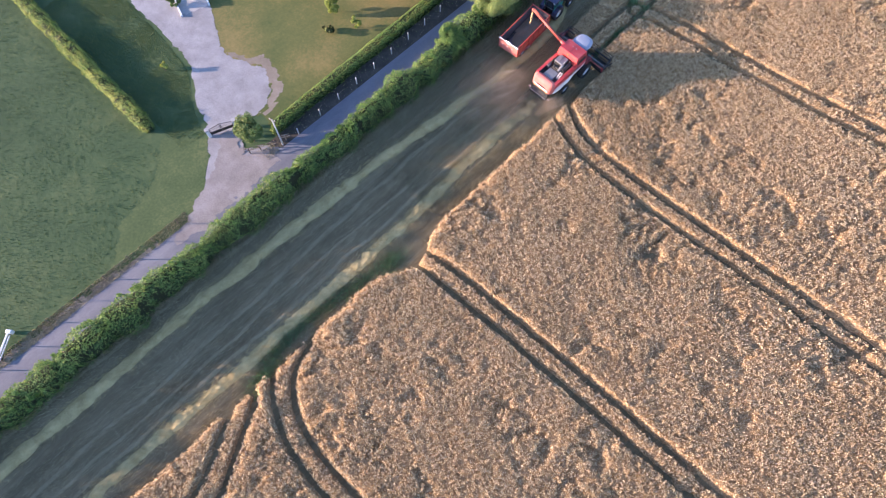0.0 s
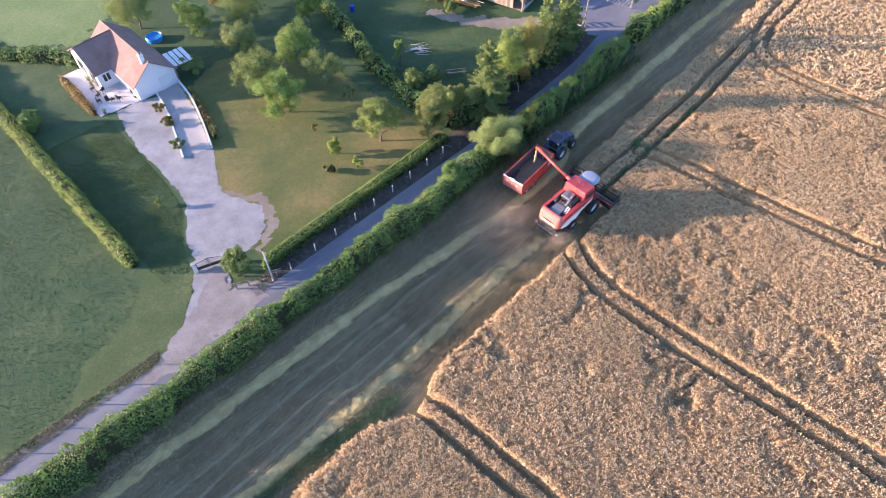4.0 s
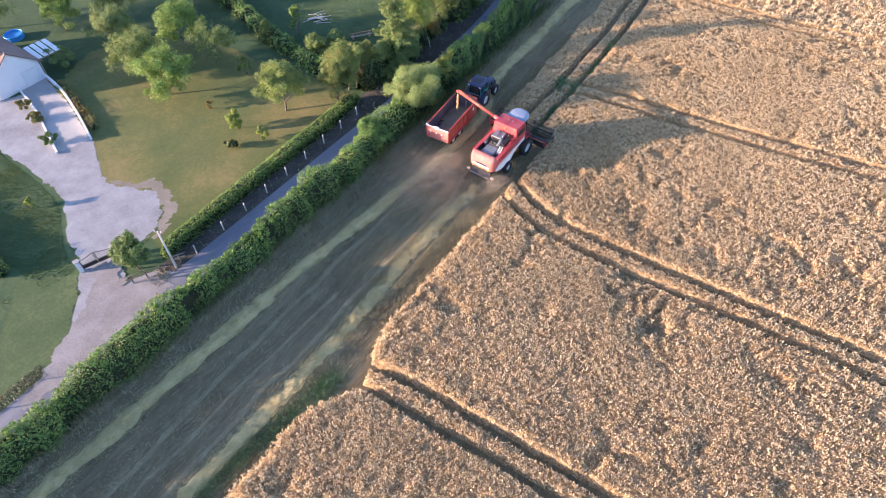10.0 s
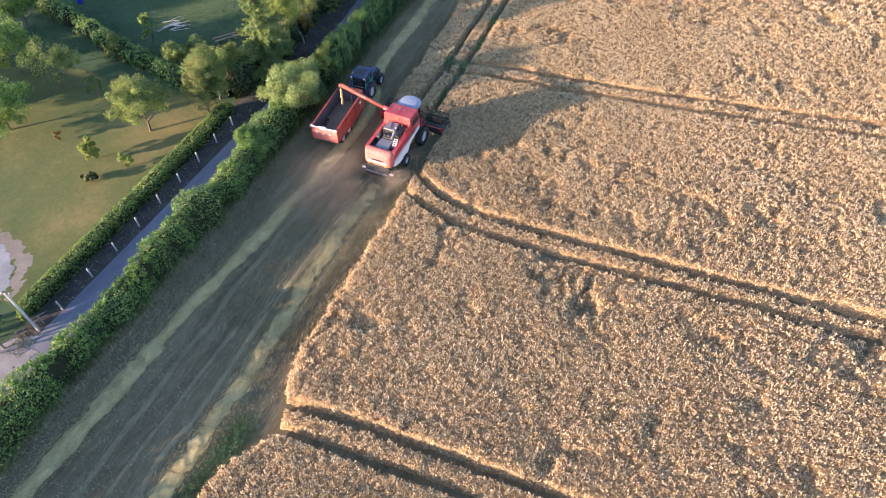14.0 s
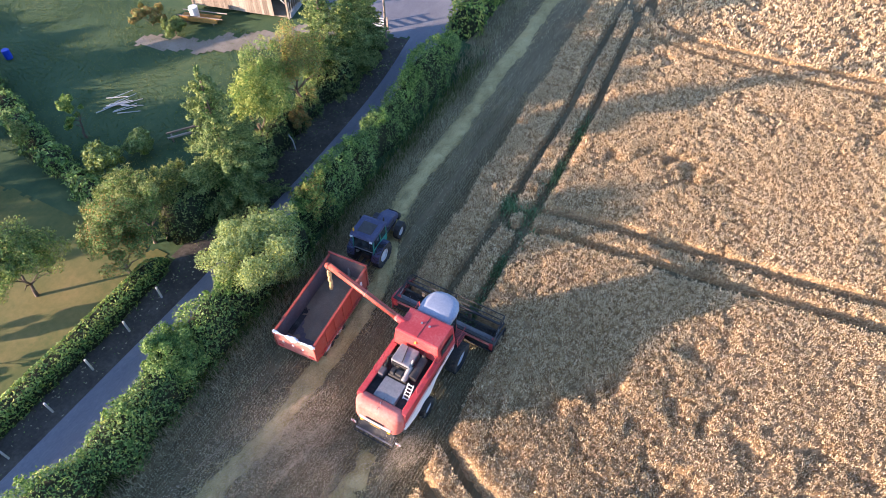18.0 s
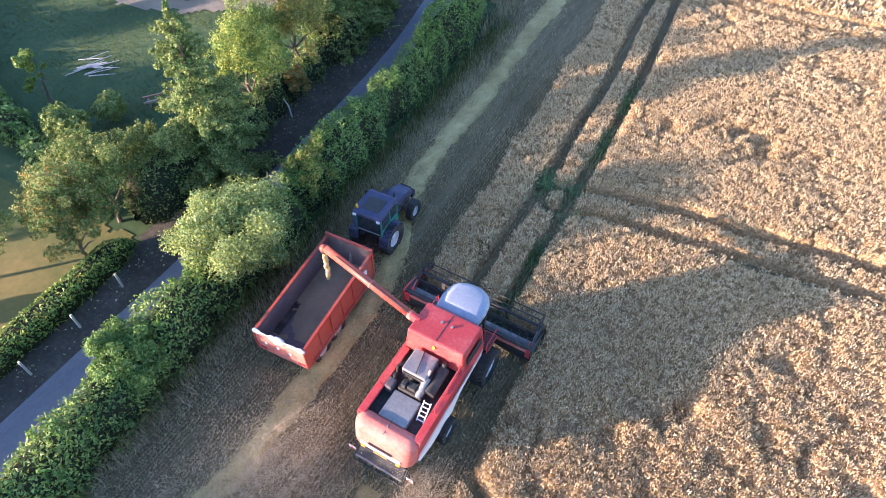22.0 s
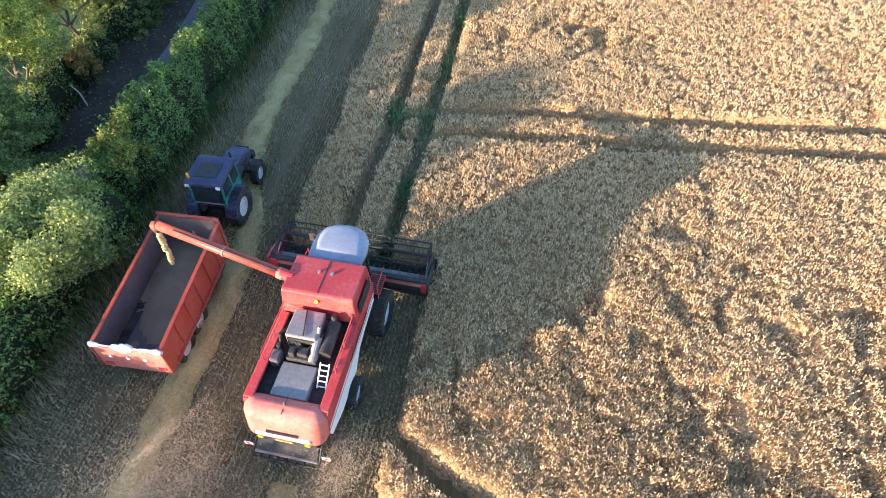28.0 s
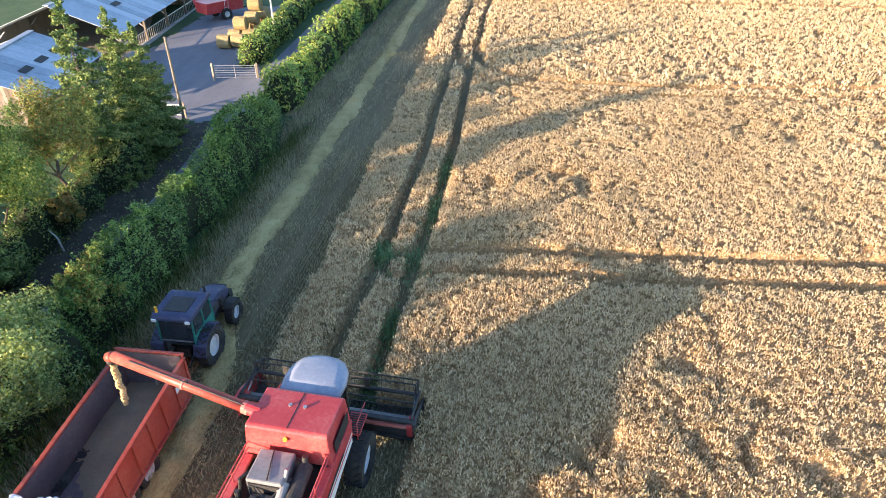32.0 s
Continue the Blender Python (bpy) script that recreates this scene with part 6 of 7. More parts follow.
        bmesh.ops.create_icosphere(bm, subdivisions=1, radius=0.09 + 0.03 * rng.rand(), matrix=Matrix.Translation((-6.2 - 0.003 * k + 0.02 * rng.normal(), 1.48 + 0.02 * rng.normal(), z)))
    part("grain_stream", bm, "grain", c, "stream of golden grain pouring from the auger")
    # feeder house and header
    part("feeder_house", prism([(1.3, 1.0), (3.15, 0.30), (3.15, 0.85), (1.3, 1.7)], -0.62, 0.62, bevel=0.03), "red", c)
    hd = new("header")
    hd.parent = c
    x0, x1 = -3.42, 2.86
    part("back_wall", boxes((x0, x1, 3.12, 3.22, 0.25, 0.98), (x0, x1, 3.08, 3.26, 0.95, 1.08), (x0, x1, 3.05, 3.2, 0.2, 0.34), bevel=0.015), "dark", hd)
    part("back_beam", boxes((x0, x1, 3.02, 3.12, 0.80, 0.92), bevel=0.01), "red_dusty", hd)
    part("table", prism([(3.2, 0.22), (4.1, 0.14), (4.6, 0.10), (4.6, 0.14), (4.1, 0.19), (3.2, 0.28)], x0, x1), "dark", hd)
    part("knife_bar", boxes((x0, x1, 4.58, 4.66, 0.08, 0.13)), "dark", hd)
    bm = bmesh.new()
    for k in range(60):
        x = x0 + 0.06 + (x1 - x0 - 0.12) * k / 59
        tube(bm, (x, 4.62, 0.11), (x, 4.82, 0.09), 0.018, 0.004, 5)
    part("knife_fingers", bm, "dark", hd)
    for s, x in ((-1, x0), (1, x1)):
        part("end_divider", prism([(3.0, 0.15), (4.6, 0.08), (5.45, 0.05), (5.2, 0.30), (4.5, 0.72), (3.4, 1.1), (3.0, 1.1)], x - 0.05, x + 0.05, bevel=0.02), "red" if s < 0 else "dark", hd)
        part("divider_nose", tubes(((x, 5.0, 0.3), (x, 5.75, 0.08), 0.035)), "dark", hd)
        part("drive_cover", boxes((x - 0.16 * s - 0.1, x - 0.16 * s + 0.16, 3.0, 3.5, 0.45, 1.0), bevel=0.05), "red", hd)
        arm = part("reel_arm", tubes(((x - 0.12 * s, 3.2, 1.1), (x - 0.12 * s, 4.55, 1.05), 0.05)), "dark", hd)
        part("reel_ram", tubes(((x - 0.18 * s, 3.3, 0.8), (x - 0.18 * s, 4.1, 1.02), 0.03)), "steel", arm)
    # intake auger with flights
    bm = tubes(((x0 + 0.1, 3.62, 0.52), (x1 - 0.1, 3.62, 0.52), 0.17), n=18)
    for s, a0, a1 in ((1, x0 + 0.15, -0.75), (-1, x1 - 0.15, 0.75)):
        N = 72
        prev = None
        for k in range(N):
            th = s * k * 2 * math.pi / 14
            x = a0 + (a1 - a0) * k / (N - 1)
            p = bm.verts.new((x, 3.62 + 0.16 * math.cos(th), 0.52 + 0.16 * math.sin(th)))
            q = bm.verts.new((x, 3.62 + 0.31 * math.cos(th), 0.52 + 0.31 * math.sin(th)))
            if prev:
                bm.faces.new((prev[0], prev[1], q, p))
            prev = (p, q)
    part("intake_auger", bm, "grey", hd, "worn steel intake auger")
    # reel
    reel = part("reel_tube", tubes(((x0 + 0.18, 4.4, 1.02), (x1 - 0.18, 4.4, 1.02), 0.07), n=12), "dark", hd)
    for k in range(5):
        a = 2 * math.pi * k / 5 + 0.4
        yy, zz = 4.4 + 0.52 * math.cos(a), 1.02 + 0.52 * math.sin(a)
        bm = tubes(((x0 + 0.2, yy, zz), (x1 - 0.2, yy, zz), 0.028), n=6)
        for j in range(36):
            x = x0 + 0.28 + j * (x1 - x0 - 0.56) / 35
            tube(bm, (x, yy, zz), (x, yy - 0.06, zz - 0.24), 0.012, 0.008, 4)
        part("reel_bat", bm, "dark", reel)
    for x in (x0 + 0.22, -0.3, x1 - 0.22):
        bm = bmesh.new()
        for k in range(5):
            a, a2 = 2 * math.pi * k / 5 + 0.4, 2 * math.pi * (k + 1) / 5 + 0.4
            e = (x, 4.4 + 0.52 * math.cos(a), 1.02 + 0.52 * math.sin(a))
            tube(bm, (x, 4.4, 1.02), e, 0.025, n=5)
            tube(bm, e, (x, 4.4 + 0.52 * math.cos(a2), 1.02 + 0.52 * math.sin(a2)), 0.018, n=5)
        part("reel_star", bm, "dark", reel)
    # straw chopper and tail boards
    part("chopper", boxes((-0.95, 0.95, -3.79, -3.24, 0.75, 1.28), bevel=0.05), "dark", c)
    part("spreader", prism([(-3.76, 1.02), (-4.10, 0.80), (-4.10, 0.86), (-3.76, 1.12)], -0.98, 0.98), "dark", c)
    part("spreader_lip", boxes((-1.02, 1.02, -4.16, -4.10, 0.78, 0.87), bevel=0.01), "grey", c, "dusty grey lip of the spreader")
    for k in range(7):
        x = -0.85 + 1.7 * k / 6
        part("spreader_fin", prism([(-3.79, 0.98), (-4.28, 0.70), (-4.28, 0.55), (-3.84, 0.62)], x - 0.012, x + 0.012), "dark", c)
    part("spreader_frame", tubes(((-1.05, -3.74, 1.1), (-1.08, -4.19, 0.75), 0.03), ((1.05, -3.74, 1.1), (1.08, -4.19, 0.75), 0.03), ((-1.08, -4.24, 0.66), (1.08, -4.24, 0.66), 0.03)), "dark", c)
    for s in (-1, 1):
        b = part("warning_board", boxes((s * 1.12, s * 1.40, -4.00, -3.97, 0.82, 1.02), bevel=0.005), "white", c)
        part("warning_stripe", prism([(s * 1.16, 0.82), (s * 1.24, 0.82), (s * 1.34, 1.02), (s * 1.26, 1.02)], -4.01, -4.00, "y"), "red", b)
        part("board_arm", tubes(((s * 1.0, -3.74, 1.0), (s * 1.26, -3.96, 0.92), 0.02)), "dark", b)
    return c


def trailer(at, turn):
    t = thing("grain_trailer", "open red steel grain trailer with white tarp on its rear edge", "trailer", at, turn)
    r, f = -2.75, 2.72
    for s in (-1, 1):
        side = part("side_wall", prism([(r, 0.95), (f, 0.95), (f, 2.42), (r, 2.18)], s * 1.14, s * 1.19, bevel=0.01), "orange", t)
        part("top_rail", prism([(r, 2.16), (f, 2.40), (f, 2.48), (r, 2.24)], s * 1.10, s * 1.23, bevel=0.012), "orange", side)
        for k in range(7):
            y = r + 0.15 + k * (f - r - 0.3) / 6
            part("rib", prism([(y, 0.98), (y + 0.10, 0.98), (y + 0.10, 2.24 + 0.03 * k), (y, 2.24 + 0.03 * k)], s * 1.19, s * 1.25, bevel=0.008), "orange", side)
        part("side_step", boxes((s * 1.19, s * 1.30, r + 0.2, f - 0.3, 0.92, 1.0), bevel=0.01), "orange", side)
        part("name_plate", boxes((s * 1.192, s * 1.256, 1.72, 2.02, 1.75, 2.0)), "white", side)
    part("headboard", boxes((-1.18, 1.18, f - 0.05, f, 0.95, 2.62), bevel=0.01), "orange", t)
    part("headboard_rail", boxes((-1.22, 1.22, f - 0.08, f + 0.03, 2.58, 2.66), bevel=0.012), "orange", t)
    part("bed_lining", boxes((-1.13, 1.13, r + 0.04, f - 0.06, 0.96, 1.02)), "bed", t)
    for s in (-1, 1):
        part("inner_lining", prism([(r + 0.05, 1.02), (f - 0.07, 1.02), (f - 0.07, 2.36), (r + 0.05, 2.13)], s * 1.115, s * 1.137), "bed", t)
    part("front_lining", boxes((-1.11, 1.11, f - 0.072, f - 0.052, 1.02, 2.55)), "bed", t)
    gate = part("tailgate", boxes((-1.20, 1.20, r - 0.06, r, 0.85, 2.12), (-1.22, 1.22, r - 0.09, r + 0.01, 2.06, 2.16), bevel=0.012), "red_dusty", t)
    for x in (-0.7, -0.1, 0.5):
        part("lamp", tubes(((x, r - 0.06, 1.6), (x, r - 0.10, 1.6), 0.07), n=12), "white", gate)
    for s in (-1, 1):
        part("tail_lamp", boxes((s * 0.8, s * 1.08, r - 0.10, r - 0.06, 1.05, 1.17)), "red", gate)
        part("hinge_arm", boxes((s * 1.20, s * 1.26, r - 0.1, r + 0.35, 0.9, 2.2), bevel=0.01), "orange", gate)
    # bundled white tarp on the rear rim
    rng = np.random.RandomState(12)
    for x0, x1, h in ((-1.27, 1.27, 0.15),):
        n = 34
        bm = bmesh.new()
        rings = []
        for k in range(n):
            x = x0 + (x1 - x0) * k / (n - 1)
            e = math.sin(math.pi * (k + 0.6) / (n + 0.2)) ** 0.3 * (0.75 + 0.35 * math.cos(k * 0.37) + 0.12 * math.sin(k * 1.3)) * (1.0 if k < 5 or 11 <= k <= 19 or k >= 23 else 0.25)
            ring = []
            for j in range(10):
                a = 2 * math.pi * j / 10
                q = e * (1 + 0.25 * rng.normal() * 0.6)
                ring.append(bm.verts.new((x, r - 0.03 + 0.13 * q * math.cos(a), 2.20 + h * 0.8 * q * math.sin(a) - 0.04 * (math.cos(a) < 0))))
            rings.append(ring)
        for A, B in zip(rings, rings[1:]):
            for j in range(10):
                bm.faces.new((A[j], A[(j + 1) % 10], B[(j + 1) % 10], B[j]))
        bm.faces.new(rings[0])
        bm.faces.new(rings[-1])
        part("tarp", bm, "cloth", t, "crumpled white tarp", True)
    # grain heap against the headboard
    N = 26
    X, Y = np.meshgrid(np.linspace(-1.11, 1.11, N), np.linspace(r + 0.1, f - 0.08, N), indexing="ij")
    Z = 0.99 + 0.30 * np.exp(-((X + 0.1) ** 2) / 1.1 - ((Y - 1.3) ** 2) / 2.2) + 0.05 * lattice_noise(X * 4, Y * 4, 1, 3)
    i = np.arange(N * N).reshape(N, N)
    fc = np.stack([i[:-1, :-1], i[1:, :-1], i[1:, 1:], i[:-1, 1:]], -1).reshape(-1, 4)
    linked("grain_load", array_mesh("grain_load", np.stack([X, Y, Z], -1).reshape(-1, 3), fc, True), "dull_grain", t, "dull brown heap of wheat grain")
    part("chassis", boxes((-0.5, -0.36, r + 0.1, 3.2, 0.72, 0.94), (0.36, 0.5, r + 0.1, 3.2, 0.72, 0.94), (-0.5, 0.5, 3.06, 3.2, 0.7, 0.9), bevel=0.01), "dark", t)
    part("drawbar", tubes(((-0.43, 3.1, 0.8), (0, 4.0, 0.62), 0.06), ((0.43, 3.1, 0.8), (0, 4.0, 0.62), 0.06), ((0, 3.95, 0.62), (0, 4.2, 0.60), 0.05)), "dark", t)
    part("ram", tubes(((0, 2.5, 0.8), (0, 2.8, 2.2), 0.08)), "steel", t)
    for y in (-1.62, -0.45):
        part("axle", tubes(((-0.95, y, 0.55), (0.95, y, 0.55), 0.06)), "dark", t)
        for s in (-1, 1):
            wheel(t, s * 0.98, y, 0.55, 0.40, 0.29, 18, side=s)
    for s in (-1, 1):
        part("mudguard", prism([(-2.25, 0.85), (-2.0, 1.05), (-0.1, 1.05), (0.15, 0.85), (0.1, 0.83), (-0.12, 1.02), (-1.98, 1.02), (-2.2, 0.83)], s * 0.78, s * 1.18), "dark", t)
    return t


def tractor(at, turn):
    t = thing("tractor", "dark blue-green farm tractor pulling the grain trailer", "tractor", at, turn)
    for s in (-1, 1):
        wheel(t, s * 0.86, 0.0, 0.84, 0.48, 0.42, 22, side=s)
        wheel(t, s * 0.78, 2.35, 0.55, 0.38, 0.28, 18, side=s)
        part("fender", prism([(-0.85, 0.95), (-0.7, 1.35), (-0.3, 1.62), (0.3, 1.66), (0.62, 1.5), (0.62, 1.44), (0.28, 1.58), (-0.28, 1.55), (-0.64, 1.30), (-0.78, 0.95)], s * 0.58, s * 1.08, bevel=0.01), "navy", t)
        part("front_fender", prism([(1.95, 1.02), (2.15, 1.18), (2.55, 1.18), (2.75, 1.0), (2.72, 0.98), (2.53, 1.15), (2.17, 1.15), (1.98, 1.0)], s * 0.60, s * 0.98), "dark", t)
    part("chassis", boxes((-0.28, 0.28, -0.5, 2.9, 0.55, 0.95), (-0.7, 0.7, 2.28, 2.42, 0.48, 0.62), (-0.7, 0.7, -0.1, 0.1, 0.65, 0.9), bevel=0.03), "dark", t)
    part("hood", prism([(1.0, 0.95), (3.0, 0.90), (3.08, 1.15), (2.95, 1.48), (2.3, 1.66), (1.0, 1.80)], -0.42, 0.42, bevel=0.17), "navy", t)
    part("grille", boxes((-0.30, 0.30, 3.04, 3.09, 0.95, 1.36), bevel=0.01), "dark", t)
    part("hood_vent", prism([(1.3, 1.20), (2.4, 1.16), (2.4, 1.38), (1.3, 1.44)], -0.428, 0.428), "dark", t)
    part("front_weights", boxes(*[(-0.36 + 0.12 * k, -0.26 + 0.12 * k, 3.1, 3.4, 0.55, 0.92) for k in range(6)], bevel=0.015), "dark", t)
    part("cab_glass", prism([(-0.62, 1.3), (0.98, 1.2), (0.92, 2.45), (-0.5, 2.45)], -0.66, 0.66, bevel=0.02), "glass", t)
    tube_parts("cab_pillar", "green_paint", t, *[((s * 0.67, y0, 1.25), (s * 0.67, y1, 2.5), 0.04) for s in (-1, 1) for y0, y1 in ((-0.62, -0.5), (0.25, 0.25), (0.98, 0.92))])
    for s in (-1, 1):
        part("door_panel", prism([(0.28, 1.18), (0.95, 1.15), (0.95, 1.7), (0.28, 1.72)], s * 0.665, s * 0.69, bevel=0.005), "green_paint", t)
        part("rear_panel", prism([(-0.62, 1.2), (0.2, 1.2), (0.2, 1.72), (-0.6, 1.72)], s * 0.665, s * 0.69, bevel=0.005), "green_paint", t)
    part("seat", boxes((-0.25, 0.25, -0.1, 0.35, 1.3, 1.6), (-0.25, 0.25, -0.15, -0.03, 1.6, 2.1), bevel=0.04), "dark", t)
    part("roof", prism([(-0.70, 2.46), (1.05, 2.46), (1.02, 2.60), (0.85, 2.68), (-0.55, 2.70), (-0.70, 2.62)], -0.76, 0.76, bevel=0.05), "navy", t, "dark slate cab roof")
    part("roof_hatch", boxes((-0.45, 0.45, -0.35, 0.5, 2.69, 2.72), bevel=0.01), "dark", t)
    part("beacon", tubes(((-0.62, -0.45, 2.68), (-0.62, -0.45, 2.92), 0.055), n=10), "amber", t)
    part("exhaust", tubes(((0.46, 1.15, 1.6), (0.46, 1.15, 2.75), 0.045), n=10), "dark", t)
    for s in (-1, 1):
        m = part("mirror_arm", tubes(((s * 0.68, 0.95, 2.2), (s * 1.05, 1.05, 2.2), 0.018)), "dark", t)
        part("mirror", boxes((s * 0.98, s * 1.14, 1.03, 1.08, 1.95, 2.3), bevel=0.01), "dark", m)
        part("work_lamp", boxes((s * 0.55, s * 0.72, -0.76, -0.70, 2.46, 2.58), bevel=0.01), "white", t)
        part("lift_arm", tubes(((s * 0.35, -0.3, 0.7), (s * 0.4, -1.0, 0.55), 0.04)), "dark", t)
    part("hitch", boxes((-0.08, 0.08, -0.95, -0.4, 0.52, 0.62)), "dark", t)
    part("rear_window_sill", tubes(((-0.6, -0.62, 1.5), (0.6, -0.62, 1.5), 0.03)), "grey", t)
    part("rear_window_rail", tubes(((-0.6, -0.52, 2.4), (0.6, -0.52, 2.4), 0.03)), "grey", t)
    return t


combine_harvester((-21.1, 39.2, gz(-21, 39.2) - 0.01), 0)
trailer((-27.3, 39.75, gz(-27.3, 39.7)), 4.0)
tractor((-27.7, 44.75, gz(-27.7, 44.7)), 4.0)

def chaff_dust(puffs, seed):
    """Fine chaff and dust thrown up behind the harvester: many tiny flakes in drifting puffs (x, y, z, three spreads, count)."""
    rng = np.random.RandomState(seed)
    c = []
    for x, y, z, sx, sy, sz, n in puffs:
        d = rng.normal(size=(n, 3))
        wisp = 0.5 + 0.9 * lattice_noise(d[:, 0] * 1.5 + x, d[:, 1] * 1.5 + d[:, 2], 1.0, seed)
        p = d * wisp[:, None] * (sx, sy, sz) + (x, y, z)
        p[:, 2] = np.abs(p[:, 2] - 0.1) + 0.1
        c.append(p)
    c = np.concatenate(c)
    c[:, 2] += ground_z(c[:, 0], c[:, 1])
    v, f = leaf_cards(c, 0.017, rng, None, 1.0)
    tagged(linked("chaff_dust", array_mesh("chaff_dust", v, f), "dust"), "drifting tan chaff dust behind the combine harvester", "dust", kind="stuff")


chaff_dust([(-24.2, 33.4, 0.9, 1.2, 1.4, 0.6, 26000), (-25.6, 31.2, 0.8, 1.5, 2.0, 0.6, 24000), (-22.6, 32.0, 0.5, 1.6, 2.0, 0.4, 16000), (-19.4, 35.2, 0.7, 0.6, 0.9, 0.4, 9000)], 141)

# ---- house, garden things and farmyard ----


def slab_roof(points, thick=0.12):
    """A sloping roof face: four corners, with thickness."""
    bm = bmesh.new()
    top = [bm.verts.new(p) for p in points]
    low = [bm.verts.new((p[0], p[1], p[2] - thick)) for p in points]
    bm.faces.new(top)
    bm.faces.new(low[::-1])
    for i in range(len(points)):
        j = (i + 1) % len(points)
        bm.faces.new((top[i], low[i], low[j], top[j]))
    return bm


def house():
    z = gz(-78, 19)
    h = thing("house", "white rendered single-storey house with brown tiled roof", "house", (0, 0, z))
    # main block with gables east and west; a wing towards the patio
    wall = prism([(17.6, -1.2), (23.0, -1.2), (23.0, 2.5), (20.3, 4.62), (17.6, 2.5)], -84.8, -72.5)
    part("main_wall", wall, "render_wall", h)
    part("wing_wall", prism([(-85.8, -1.2), (-78.5, -1.2), (-78.5, 2.35), (-82.2, 4.3), (-85.8, 2.35)], 15.3, 17.59, "y"), "render_wall", h)
    for a, b in ((17.2, 20.3), (23.4, 20.3)):
        part("roof_slope", slab_roof([(-85.2, a, 2.42), (-72.2, a, 2.42), (-72.2, b, 4.90), (-85.2, b, 4.90)][:: 1 if a < b else -1]), "tile", h)
    part("wing_slope", slab_roof([(-78.1, 15.0, 2.36), (-78.1, 17.25, 2.40), (-82.2, 20.28, 4.86), (-82.2, 15.0, 4.62)]), "tile", h)
    part("wing_slope", slab_roof([(-86.2, 15.0, 2.36), (-82.2, 15.0, 4.62), (-82.2, 20.28, 4.86), (-86.2, 17.25, 2.40)]), "tile", h)
    part("ridge_cap", tubes(((-85.2, 20.3, 4.92), (-72.2, 20.3, 4.92), 0.09)), "tile", h)
    part("ridge_cap", tubes(((-82.2, 15.0, 4.64), (-82.2, 20.2, 4.90), 0.09)), "tile", h)
    for y0, y1, z0, z1 in ((17.2, 20.3, 2.36, 4.84), (23.4, 20.3, 2.36, 4.84)):
        part("verge_board", tubes(((-72.17, y0, z0), (-72.17, y1, z1), 0.05)), "tile", h)
    part("gutter", tubes(((-78.1, 17.15, 2.32), (-72.3, 17.15, 2.32), 0.06), ((-78.06, 15.0, 2.28), (-78.06, 17.2, 2.30), 0.06)), "white", h)
    ch = part("chimney", boxes((-73.4, -72.9, 19.7, 20.2, 4.0, 5.75), (-73.46, -72.84, 19.64, 20.26, 5.55, 5.65), bevel=0.01), "render_wall", h)
    part("chimney_pot", tubes(((-73.15, 19.95, 5.75), (-73.15, 19.95, 6.05), 0.13), n=12), "tile", ch)

    def opening(name, x0, x1, y0, y1, z0, z1, mat, n, along_x):
        f = part(name, boxes((x0, x1, y0, y1, z0, z1)), mat, h)
        w = 0.06
        for k in range(n):
            if along_x:
                a, b = x0 + (x1 - x0) * k / n + w, x0 + (x1 - x0) * (k + 1) / n - w
                part("pane", boxes((a, b, y0 - 0.012, y0 - 0.004, z0 + w, z1 - w)), "glass", f)
            else:
                a, b = y0 + (y1 - y0) * k / n + w, y0 + (y1 - y0) * (k + 1) / n - w
                part("pane", boxes((x1 + 0.004, x1 + 0.012, a, b, z0 + w, z1 - w)), "glass", f)

    opening("patio_door", -84.6, -82.6, 15.24, 15.30, 0.0, 2.1, "white", 2, True)
    opening("patio_door", -81.4, -79.4, 15.24, 15.30, 0.0, 2.1, "white", 2, True)
    opening("front_window", -77.6, -76.2, 17.53, 17.6, 0.9, 2.1, "white", 2, True)
    opening("front_door", -75.4, -74.4, 17.53, 17.6, 0.0, 2.1, "white", 1, True)
    opening("side_window", -78.5, -78.44, 15.9, 16.9, 0.9, 2.0, "white", 2, False)
    d = part("garage_door", boxes((-72.5, -72.44, 20.7, 22.7, 0.1, 2.15)), "pale_roof", h, "pale blue-white garage door")
    for k in range(4):
        part("door_panel", boxes((-72.44, -72.42, 20.76, 22.64, 0.14 + 0.5 * k, 0.59 + 0.5 * k), bevel=0.004), "pale_roof", d)
    return h


house()
tagged(outline_sheet("patio", [(-85.8, 12.6), (-73.2, 12.5), (-72.6, 17.5), (-78.5, 17.5), (-78.5, 15.3), (-85.8, 15.3)], "pave", 0.03, 0.3, 0.1, 31), "pale stone-paved patio beside the house", "patio", kind="structure")
tagged(outline_sheet("garage_ramp", [(-72.4, 19.8), (-67.6, 18.9), (-58.6, 15.9), (-57.6, 18.8), (-65.4, 21.4), (-72.4, 22.8)], "concrete", 0.022, 0.3, 0.05, 33), "grey concrete ramp down to the garage", "ramp", kind="structure")
